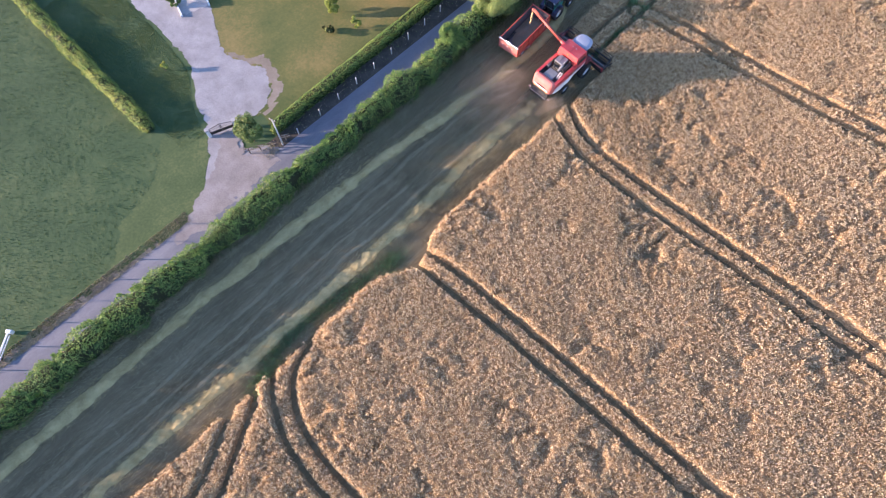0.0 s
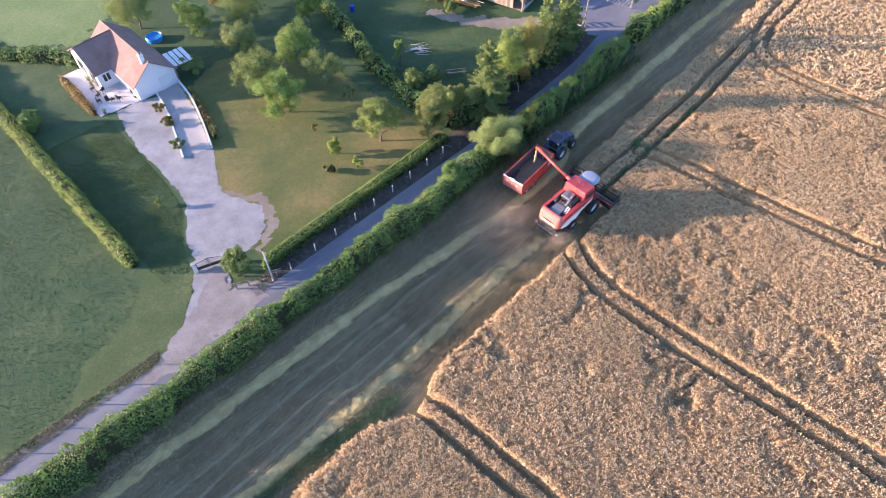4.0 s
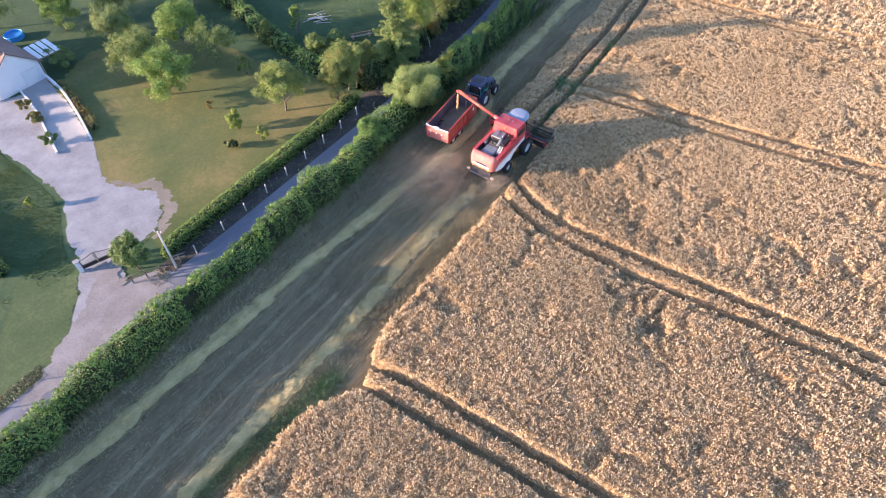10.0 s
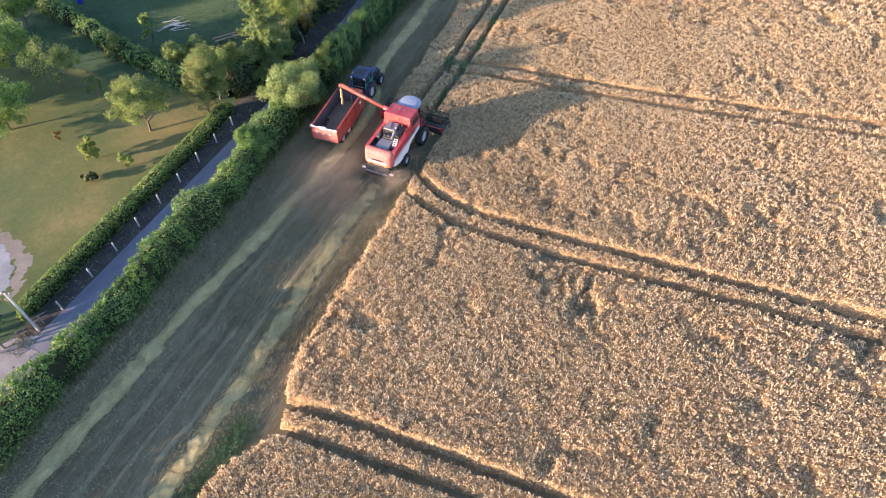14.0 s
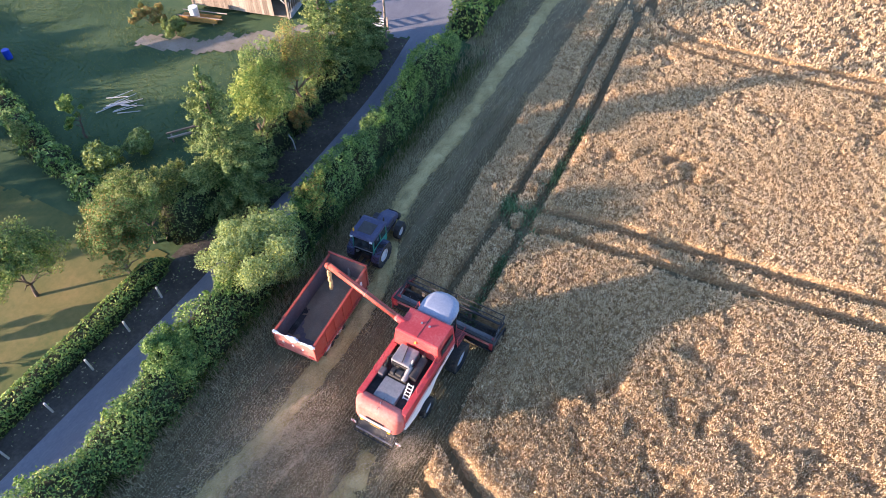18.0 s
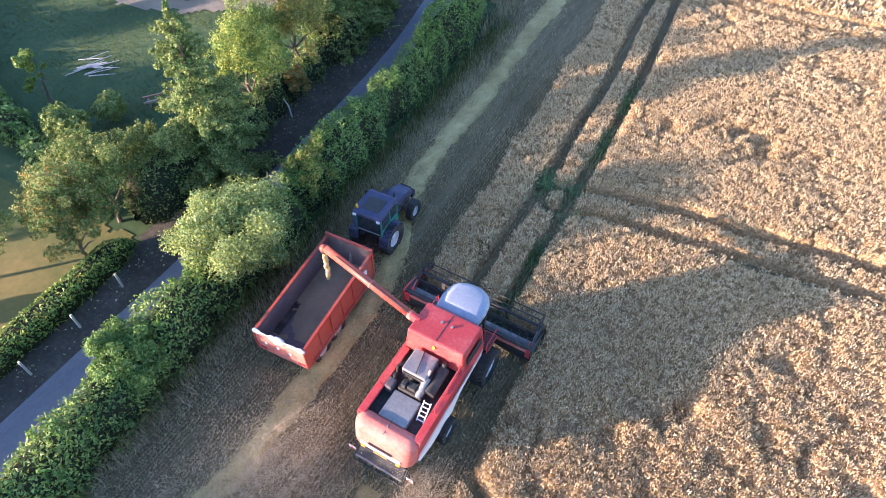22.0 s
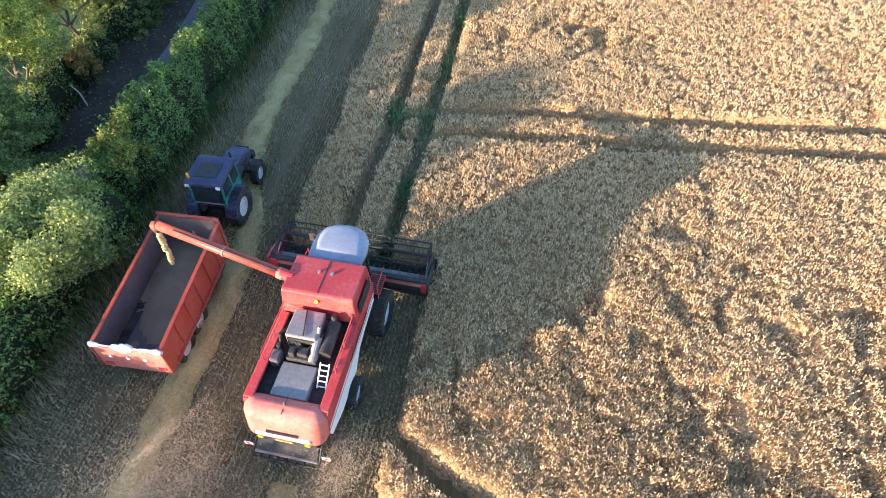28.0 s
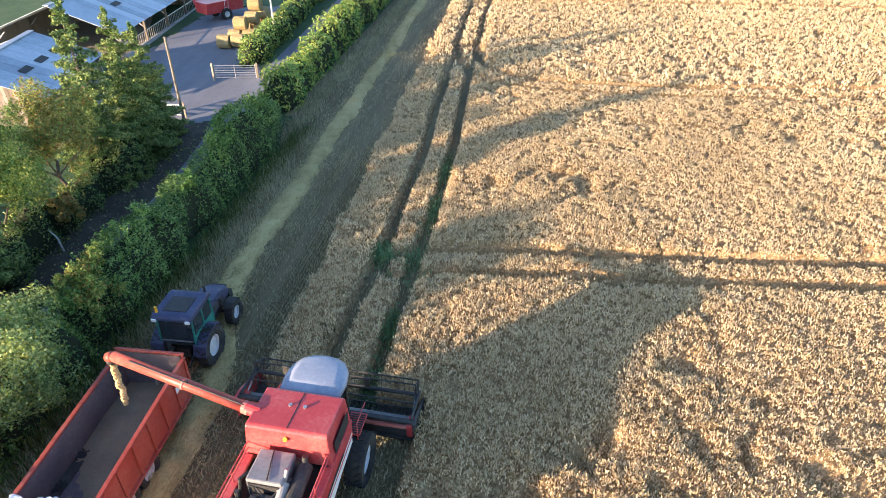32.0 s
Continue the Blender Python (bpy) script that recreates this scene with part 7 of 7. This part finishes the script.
for nm, line, hh in (("retaining_wall", [(-72.3, 22.9), (-68.5, 22.4), (-65.2, 21.5), (-61.0, 20.2), (-57.5, 18.95)], 0.55), ("ramp_kerb", [(-72.3, 19.7), (-67.6, 18.75), (-63.0, 17.2), (-58.4, 15.7)], 0.25)):
    line = smooth_line(line)
    bm = bmesh.new()
    for (ax, ay), (bx, by) in zip(line, line[1:]):
        a, b = Vector((ax, ay, gz(ax, ay) + hh / 2 - 0.1)), Vector((bx, by, gz(bx, by) + hh / 2 - 0.1))
        d = b - a
        box(bm, -0.1, 0.1, -d.length / 2 - 0.02, d.length / 2 + 0.02, -hh / 2 - 0.1, hh / 2 + 0.1, m=Matrix.Translation((a + b) / 2) @ Matrix.Rotation(math.atan2(d.y, d.x) - math.pi / 2, 4, "Z"))
    tagged(part(nm, bm, "render_wall"), "low white rendered wall along the garage ramp", "wall", kind="structure")


def carport():
    c = thing("carport", "open lean-to with white striped roof panels", "carport", (-74.4, 24.75, gz(-74.4, 24.75)), -4)
    for k in range(4):
        part("roof_panel", boxes((-1.75, 1.75, -1.4 + 0.7 * k, -0.86 + 0.7 * k, 2.25, 2.29)), "white", c)
    part("beam", boxes((-1.75, -1.65, -1.45, 1.4, 2.12, 2.22)), "timber", c)
    part("beam", boxes((1.65, 1.75, -1.45, 1.4, 2.12, 2.22)), "timber", c)
    for x in (-1.7, 1.7):
        for y in (-1.4, 1.3):
            part("post", boxes((x - 0.05, x + 0.05, y - 0.05, y + 0.05, -0.1, 2.12)), "timber", c)


carport()
pool = thing("paddling_pool", "round blue garden pool with raised rim", "pool", (-84.6, 25.9, gz(-84.6, 25.9)))
part("pool_wall", lathe([(0.0, 1.05), (0.0, 1.15), (0.55, 1.15), (0.62, 1.10), (0.55, 1.05), (0.0, 1.05)], 28), "pool", pool).matrix_basis = pose(0, 0, 0, 0, -90, 0)
bm = bmesh.new()
bmesh.ops.create_circle(bm, cap_ends=True, segments=28, radius=1.06, matrix=Matrix.Translation((0, 0, 0.42)))
part("pool_water", bm, "pool", pool, "clear blue pool water")


def patio_chair(x, y, turn):
    c = thing("patio_chair", "dark metal patio chair on the paving", "chair", (x, y, gz(x, y) + 0.03), turn, "patio furniture")
    part("seat", boxes((-0.24, 0.24, -0.24, 0.24, 0.42, 0.46), bevel=0.01), "dark", c)
    part("backrest", boxes((-0.24, 0.24, 0.22, 0.26, 0.46, 0.95), bevel=0.01), "dark", c)
    for a in (-0.21, 0.21):
        for b in (-0.21, 0.21):
            part("leg", boxes((a - 0.02, a + 0.02, b - 0.02, b + 0.02, 0, 0.42)), "dark", c)


for x, y, t in ((-77.2, 14.1, 20), (-76.0, 13.7, 160), (-75.2, 14.6, 100), (-77.9, 15.0, -60), (-74.6, 15.8, 200), (-79.2, 14.3, 10)):
    patio_chair(x, y, t)
tb = thing("patio_table", "round white patio table", "table", (-75.6, 15.2, gz(-75.6, 15.2) + 0.03))
part("tabletop", tubes(((0, 0, 0.70), (0, 0, 0.74), 0.5), n=20), "white", tb)
part("pedestal", tubes(((0, 0, 0), (0, 0, 0.70), 0.06)), "dark", tb)
part("foot", tubes(((0, 0, 0), (0, 0, 0.04), 0.28), n=14), "dark", tb)
for x, y in ((-73.5, 13.2), (-80.6, 14.7), (-82.0, 14.9)):
    p = thing("plant_pot", "small potted plant on the patio", "plant pot", (x, y, gz(x, y) + 0.03), 0, "patio pots")
    part("pot", tubes(((0, 0, 0), (0, 0, 0.35), 0.18), n=12), "tile", p)
    rr = np.random.RandomState(int(abs(x) * 10))
    v, f = leaf_cards(rr.normal(size=(60, 3)) * 0.13 + (0, 0, 0.5), 0.08, rr)
    linked("foliage", array_mesh("foliage", v, f), "leaf", p)

sh = thing("garden_shed", "white garden outbuilding with red roof", "shed", (-98.0, 33.0, gz(-98, 33)), -20)
part("wall", prism([(-1.6, -0.5), (1.6, -0.5), (1.6, 2.0), (0, 2.8), (-1.6, 2.0)], -1.8, 1.8, "x"), "white", sh)
for s in (-1, 1):
    part("roof_slope", slab_roof([(-2.0, s * 1.8, 1.95), (2.0, s * 1.8, 1.95), (2.0, 0, 2.95), (-2.0, 0, 2.95)][::s]), "tile", sh)
part("door", boxes((1.8, 1.84, -0.45, 0.45, 0, 1.9)), "timber", sh)
sh2 = thing("white_van_shell", "white box-shaped outbuilding behind the trees", "outbuilding", (-98.8, 38.8, gz(-98.8, 38.8)), 10)
part("wall", boxes((-1.2, 1.2, -2.0, 2.0, 0, 2.0), bevel=0.06), "white", sh2)
part("roof", boxes((-1.26, 1.26, -2.06, 2.06, 2.0, 2.08), bevel=0.02), "pale_roof", sh2)


# garden gate with pillars
gx, gy = -41.85, 9.4
gate = thing("driveway_gate", "dark metal double gate between white pillars", "gate", (gx, gy, gz(gx, gy)), -20)
for s in (-1, 1):
    pil = part("pillar", boxes((-0.17, 0.17, s * 1.42 - 0.17, s * 1.42 + 0.17, -0.2, 1.15), bevel=0.01), "render_wall", gate)
    part("cap", boxes((-0.22, 0.22, s * 1.42 - 0.22, s * 1.42 + 0.22, 1.15, 1.23), bevel=0.02), "concrete", pil)
    leaf = part("gate_leaf", boxes((-0.025, 0.025, s * 0.03, s * 1.22, 0.15, 0.55), (-0.025, 0.025, s * 0.03, s * 0.09, 0.15, 1.45), (-0.025, 0.025, s * 1.16, s * 1.22, 0.15, 1.15), bevel=0.005), "dark", gate)
    top = [(0, s * (0.06 + 0.145 * k), 1.42 - 0.30 * math.sin(k / 8 * math.pi / 2)) for k in range(9)]
    part("top_rail", tubes(*[(a, b, 0.025) for a, b in zip(top, top[1:])]), "dark", leaf)
    for k in range(7):
        y = s * (0.18 + 0.15 * k)
        part("bar", tubes(((0, y, 0.55), (0, y, 1.40 - 0.30 * math.sin((0.18 + 0.15 * k) / 1.2 * math.pi / 2)), 0.012), n=5), "dark", leaf)


def pole(x, y, h, r, label, cross=False, mat="post"):
    p = thing("utility_pole", label, "pole", (x, y, gz(x, y)), 20, "utility poles")
    part("shaft", tube(bmesh.new(), (0, 0, -0.3), (0, 0, h), r, r * 0.7, 12), mat, p)
    if cross:
        a = part("cross_arm", boxes((-0.35, 0.35, -0.04, 0.04, h - 0.30, h - 0.20), bevel=0.005), "timber", p)
        for s in (-1, 1):
            part("insulator", tubes(((s * 0.28, 0, h - 0.2), (s * 0.28, 0, h - 0.05), 0.03)), "white", a)
    part("cap", tubes(((0, 0, h), (0, 0, h + 0.04), r * 0.8), n=10), "dark", p)


pole(-36.0, 12.7, 4.6, 0.10, "pale wooden utility pole beside the gate", True)
pole(-40.0, 66.0, 6.0, 0.11, "grey-brown wooden utility pole by the farmyard", mat="timber")
pole(-41.3, 85.2, 5.2, 0.10, "pale utility pole in the lane hedge")
for k, y in enumerate((14.7, 17.8, 20.5, 23.2, 25.9, 28.6, 31.3, 34.0, 36.6)):
    x = -35.8 - 0.055 * (y - 14)
    p = thing("fence_post", "thin pale concrete fence post at the lane's edge", "fence post", (x, y, gz(x, y)), 6 * math.sin(k * 3.1), "fence posts along the lane")
    part("post", boxes((-0.05, 0.05, -0.05, 0.05, -0.2, 1.02 + 0.05 * math.sin(k * 2.3)), bevel=0.008), "post", p)
for k, y in enumerate((-20.5, -17.4, -14.4, -11.4, -8.4, -5.7, -3.0, -0.2)):
    x = -36.3 + 0.1 * math.sin(k * 2.1)
    p = thing("wooden_post", "weathered wooden fence post on the verge", "fence post", (x, y, gz(x, y)), 9 * math.sin(k * 1.7), "wooden posts along the verge")
    part("post", tube(bmesh.new(), (0, 0, -0.2), (0.05 * math.sin(k), 0.03, 0.95), 0.05, 0.045, 8), "timber", p)
for k, (x, y) in enumerate(((-37.6, 9.7), (-37.1, 10.7), (-36.5, 11.7), (-36.2, 13.3))):
    p = thing("garden_fence_panel", "short weathered wooden rail fence beside the pole", "fence", (x, y, gz(x, y)), 62, "rail fence pieces")
    part("post", boxes((-0.05, 0.05, -0.05, 0.05, -0.2, 0.95), bevel=0.006), "timber", p)
    for zr in (0.45, 0.8):
        part("rail", boxes((-0.5, 0.5, 0.05, 0.08, zr, zr + 0.09), bevel=0.004), "timber", p)

pipe = thing("metal_gate_beam", "grey metal beam with white end lying by the lane", "metal beam", (-37.2, -18.4, gz(-37.2, -18.4)), 38)
part("beam", boxes((-0.2, 0.0, -1.6, 1.2, 0.3, 0.42), (0.12, 0.2, -1.6, 1.0, 0.3, 0.4), bevel=0.02), "pale_roof", pipe)
part("end_block", boxes((-0.28, 0.28, 1.15, 1.5, 0.0, 0.55), bevel=0.08), "white", pipe)
part("foot", boxes((-0.2, 0.2, -1.2, -1.05, 0, 0.3)), "dark", pipe)


def barn(x, y, turn, width, length, eave, ridge, front, label):
    """A shed with a corrugated gable roof, timber frame and boarded front; its right side is open, with a feed barrier."""
    z = gz(x, y)
    b = thing("barn", label, "barn", (x, y, z), turn, "farm barns")
    w = width
    for s, xa, xb in ((1, -w - 0.3, -w / 2), (-1, 0.35, -w / 2)):
        ea = eave - 0.06
        n = max(6, int(length / 1.0))
        for k in range(n):
            y0, y1 = -0.4 + (length + 0.8) * k / n, -0.4 + (length + 0.8) * (k + 1) / n - 0.015
            lift = 0.012 * (k % 2)
            pts = [(xa, y0, ea + lift), (xb, y0, ridge + lift), (xb, y1, ridge + lift), (xa, y1, ea + lift)]
            part("roof_sheet", slab_roof(pts if s < 0 else pts[::-1], 0.04), "sheet", b)
    part("ridge_cap", boxes((-w / 2 - 0.25, -w / 2 + 0.25, -0.4, length + 0.4, ridge - 0.01, ridge + 0.07), bevel=0.02), "sheet", b)
    for k in range(3):
        yy = length * (0.25 + 0.25 * k)
        f = 0.45
        px, pz = 0.35 + (-w / 2 - 0.35) * f, eave - 0.06 + (ridge - eave + 0.06) * f
        t = part("skylight", slab_roof([(px - 0.5, yy, pz + 0.06 + 0.5 * (ridge - eave) / (w / 2)), (px - 0.5, yy + 1.3, pz + 0.06 + 0.5 * (ridge - eave) / (w / 2)), (px, yy + 1.3, pz + 0.06), (px, yy, pz + 0.06)][::-1], 0.03), "dark", b)
    if front:
        n = int(w / 0.24)
        for k in range(n):
            x0 = -w + w * k / n
            xm = x0 + 0.12
            top = eave + (ridge - eave) * (1 - abs(xm + w / 2) / (w / 2)) - 0.1
            low = 0.9 if -w + 1 < x0 < -1.6 else 0.0
            if x0 > -1.6:
                continue
            part("plank", boxes((x0, x0 + w / n - 0.012, -0.02 + 0.008 * (k % 3), 0.02, 0.05, top)), "timber", b)
    for k in range(5):
        yy = length * k / 4
        for xx in (0.0, -w):
            part("post", boxes((xx - 0.09, xx + 0.09, yy - 0.09, yy + 0.09, -0.3, eave - 0.05)), "timber", b)
        part("rafter", prism([(-w - 0.2, eave - 0.22), (-w / 2, ridge - 0.16), (0.2, eave - 0.22), (0.2, eave - 0.10), (-w / 2, ridge - 0.05), (-w - 0.2, eave - 0.10)], yy - 0.07, yy + 0.07, "y"), "post", b)
        for s in (-1, 1):
            xx = 0.0 if s > 0 else -w
            part("brace", tubes(((xx, yy, eave - 0.9), (xx - s * 0.8, yy, eave - 0.15), 0.05)), "post", b)
    part("back_wall", boxes((-w, 0, length - 0.04, length, 0, eave)), "timber", b)
    part("left_wall", boxes((-w - 0.02, -w + 0.02, 0.1, length - 0.1, 0, eave - 0.1)), "timber", b)
    part("plinth", boxes((-0.12, 0.14, 0.2, length - 0.2, -0.3, 0.42), bevel=0.02), "concrete", b)
    part("rail", tubes(((0, 0.2, 1.35), (0, length - 0.2, 1.35), 0.04)), "steel", b)
    for k in range(int(length / 0.42)):
        yy = 0.3 + 0.42 * k
        part("barrier_bar", tubes(((0, yy, 0.42), (0, yy + 0.08, 1.35), 0.025), n=5), "steel", b)
    part("bedding", boxes((-w + 0.1, -0.2, 0.2, length - 0.2, -0.05, 0.06)), "dirt", b)
    return b


barn(-49.8, 65.0, 14, 9.6, 9.6, 2.2, 4.0, True, "weathered boarded barn with blue-grey corrugated roof")
barn(-53.0, 78.8, 9, 11.0, 20.0, 2.5, 4.7, False, "open-sided barn with patched blue-grey corrugated roof")
junk = thing("scrap_cart", "old white drum on a rusty timber cart", "cart", (-57.0, 61.3, gz(-57, 61.3)), 18)
part("cart_bed", boxes((-1.8, 1.8, -0.5, 0.5, 0.45, 0.55), (-1.8, 1.8, -0.55, -0.47, 0.3, 0.75), bevel=0.01), "leaf_rust", junk)
part("drum", tubes(((-0.5, 0, 0.55), (-0.5, 0, 1.45), 0.42), n=16), "white", junk)
for s in (-1, 1):
    part("cart_rail", boxes((-1.9, 2.4, s * 0.5 - 0.03, s * 0.5 + 0.03, 0.75, 0.83)), "timber", junk)
    part("cart_leg", boxes((s * 1.3 - 0.05, s * 1.3 + 0.05, -0.4, 0.4, 0, 0.46)), "timber", junk)
slab = thing("sheet_stack", "pale grey sheet lying in the yard", "sheet", (-47.3, 72.8, gz(-47.3, 72.8)), 40)
part("sheet", boxes((-0.9, 0.9, -1.7, 1.7, 0.25, 0.31)), "concrete", slab)
part("trestle", boxes((-0.7, 0.7, -1.3, -1.15, 0, 0.25), (-0.7, 0.7, 1.15, 1.3, 0, 0.25)), "timber", slab)


def bale(x, y, z, turn):
    rr = np.random.RandomState(int(abs(x * 37 + y * 11 + z * 5)))
    b = thing("round_bale", "round golden straw bale in the farmyard stack", "bale", (x, y, gz(x, y) + z), turn, "straw bale stack")
    bm = lathe([(-0.6, 0.02), (-0.6, 0.5), (-0.54, 0.6), (0.0, 0.62), (0.54, 0.6), (0.6, 0.5), (0.6, 0.02)], 22)
    for v in bm.verts:
        v.co += Vector(rr.normal(size=3) * 0.018)
    part("straw_roll", bm, "hay", b).matrix_basis = pose(0, 0, 0.6)


for x, y, z, t in ((-45.2, 82.6, 0, 8), (-43.9, 82.9, 0, 4), (-44.9, 84.3, 0, 10), (-43.5, 84.5, 0, 2), (-44.7, 86.2, 0, 12), (-43.2, 86.4, 0, 0), (-44.4, 88.0, 0, 6), (-43.0, 88.2, 0, 3), (-44.3, 84.6, 1.1, 6), (-44.0, 86.4, 1.1, 8), (-43.7, 88.1, 1.1, 4), (-44.6, 90.0, 0, 5), (-42.9, 90.2, 0, 5), (-43.9, 87.2, 2.15, 6)):
    bale(x, y, z, t)


def field_gate(x, y, turn, label, w=3.3):
    g = thing("field_gate", label, "gate", (x, y, gz(x, y)), turn, "farm gates")
    for k in range(6):
        part("rail", tubes(((-w / 2, 0, 0.2 + 0.19 * k), (w / 2, 0, 0.2 + 0.19 * k), 0.022), n=6), "steel", g)
    for k in range(3):
        part("stile", tubes(((-w / 2 + w * k / 2, 0, 0.1), (-w / 2 + w * k / 2, 0, 1.22), 0.03), n=6), "steel", g)
    for s in (-1, 1):
        part("gate_post", boxes((s * (w / 2 + 0.12) - 0.07, s * (w / 2 + 0.12) + 0.07, -0.07, 0.07, -0.2, 1.35)), "timber", g)


field_gate(-40.3, 74.7, 14, "galvanised seven-bar field gate at the yard")
wg = thing("wooden_gate", "low wooden rail gate beside the pole", "gate", (-41.6, 67.0, gz(-41.6, 67)), 8)
for k in range(4):
    part("rail", boxes((-1.0, 1.0, -0.03, 0.03, 0.2 + 0.24 * k, 0.3 + 0.24 * k)), "post", wg)
for s in (-1, 1):
    part("post", boxes((s * 1.05 - 0.06, s * 1.05 + 0.06, -0.06, 0.06, -0.2, 1.2)), "timber", wg)

sp = thing("red_spreader", "red farm spreader trailer parked in the yard", "farm trailer", (-50.6, 92.6, gz(-50.6, 92.6)), 60)
part("hopper", prism([(-1.0, 0.8), (1.0, 0.8), (1.25, 1.9), (-1.25, 1.9)], -2.2, 2.2, bevel=0.03), "red", sp)
part("hopper_rim", boxes((-2.25, 2.25, -1.32, -1.22, 1.86, 1.96), (-2.25, 2.25, 1.22, 1.32, 1.86, 1.96), bevel=0.01), "red", sp)
part("ladder", tubes(((-0.2, -1.1, 0.4), (-0.2, -1.4, 1.9), 0.025), ((0.2, -1.1, 0.4), (0.2, -1.4, 1.9), 0.025), ((-0.2, -1.2, 0.8), (0.2, -1.2, 0.8), 0.02), ((-0.2, -1.3, 1.3), (0.2, -1.3, 1.3), 0.02)), "white", sp)
part("drawbar", tubes(((2.2, 0, 0.8), (3.6, 0, 0.55), 0.07)), "dark", sp)
for s in (-1, 1):
    wheel(sp, 0.0, s * 1.1, 0.6, 0.4, 0.3, 16, side=s).matrix_basis = pose(0, s * 1.1, 0.6, 0, 0, 90)

for x, y in ((-69.0, 49.6), (-72.9, 47.6)):
    b = thing("blue_drum", "bright blue plastic drum on the meadow", "drum", (x, y, gz(x, y)), 0, "blue drums")
    part("drum", lathe([(0, 0.02), (0, 0.3), (0.3, 0.33), (0.35, 0.31), (0.8, 0.32), (0.85, 0.28), (0.85, 0.02)], 18), "blue", b).matrix_basis = pose(0, 0, 0, 0, -90, 0)
tr = thing("timber_trestle", "dark timber frame leaning on the meadow", "trestle", (-46.6, 48.5, gz(-46.6, 48.5)), -35)
for s in (-1, 1):
    part("beam", boxes((s * 0.3 - 0.06, s * 0.3 + 0.06, -1.3, 1.3, 0.35, 0.47)), "timber", tr)
    part("support", boxes((-0.35, 0.35, s * 1.0 - 0.06, s * 1.0 + 0.06, 0, 0.35)), "timber", tr)
rr = np.random.RandomState(77)
for k in range(14):
    a = rr.normal() * 0.5 + 0.9
    x, y = -54.0 + rr.normal() * 0.7, 49.2 + rr.normal() * 0.5
    l = thing("cut_branch", "pale bare cut branch lying on the grass", "branch", (x, y, gz(x, y) + 0.03), math.degrees(a), "cut branches")
    part("wood", tube(bmesh.new(), (-0.9, 0, 0.02), (0.9, 0.05, 0.10 + 0.08 * rr.rand()), 0.045, 0.025, 6), "post", l)
bw = thing("bare_branch", "bare leaning dead trunk on the lane bank", "branch", (-38.1, 50.8, gz(-38.1, 50.8)), 0)
part("wood", tubes(((0, 0, -0.1), (-0.2, 0.1, 0.7), 0.05), ((-0.2, 0.1, 0.7), (-0.5, 0.1, 1.1), 0.035)), "post", bw)

# rough grass on the meadow, the verges and along the lane


def grass_tufts(name, n, x0, x1, y0, y1, height, width, mat, seed, label, keep=None):
    rng = np.random.RandomState(seed)
    x, y = x0 + (x1 - x0) * rng.rand(n), y0 + (y1 - y0) * rng.rand(n)
    ok = rng.rand(n) < 0.25 + 1.1 * lattice_noise(x, y, 2.2, seed)
    if keep is not None:
        ok &= keep(x, y)
    x, y = x[ok], y[ok]
    return tagged(blades(name, np.stack([x, y, ground_z(x, y) - 0.03], 1), height, width, height * 1.2, mat, rng), label, "grass", kind="stuff")


MEADOW_CUT = [(-42.2, 7.8), (-46.0, 4.6), (-41.4, 0.0), (-40.6, -4.0), (-37.0, -7.5), (-35.6, -8), (-35.4, 1.6)]
grass_tufts("meadow_grass", 60000, -95, -36.2, -32, 3.2, 0.07, 0.07, "blade", 401, "long uneven meadow grass", lambda x, y: ~inside(x + 3.0 * (lattice_noise(x, y, 1.6, 7) - 0.5) + 2.0 * (lattice_noise(x, y, 0.3, 8) - 0.5), y + 3.0 * (lattice_noise(x, y, 1.6, 9) - 0.5), MEADOW_CUT))
grass_tufts("far_meadow_grass", 50000, -90, -40.5, 41, 62, 0.08, 0.07, "blade", 402, "rough grazing meadow grass behind the orchard")
grass_tufts("garden_grass", 40000, -72, -43, 5, 13, 0.06, 0.08, "blade", 403, "short garden grass beside the driveway", lambda x, y: y < np.interp(x, [-72, -56, -51.4, -46.2, -42.3], [13.0, 12.2, 11.6, 8.8, 7.5]))
grass_tufts("lane_verge_grass", 14000, -36.9, -35.5, -32, 12, 0.14, 0.10, "stubble", 405, "dry grass along the lane's edge", lambda x, y: (y < 1) | (y > 10.5))
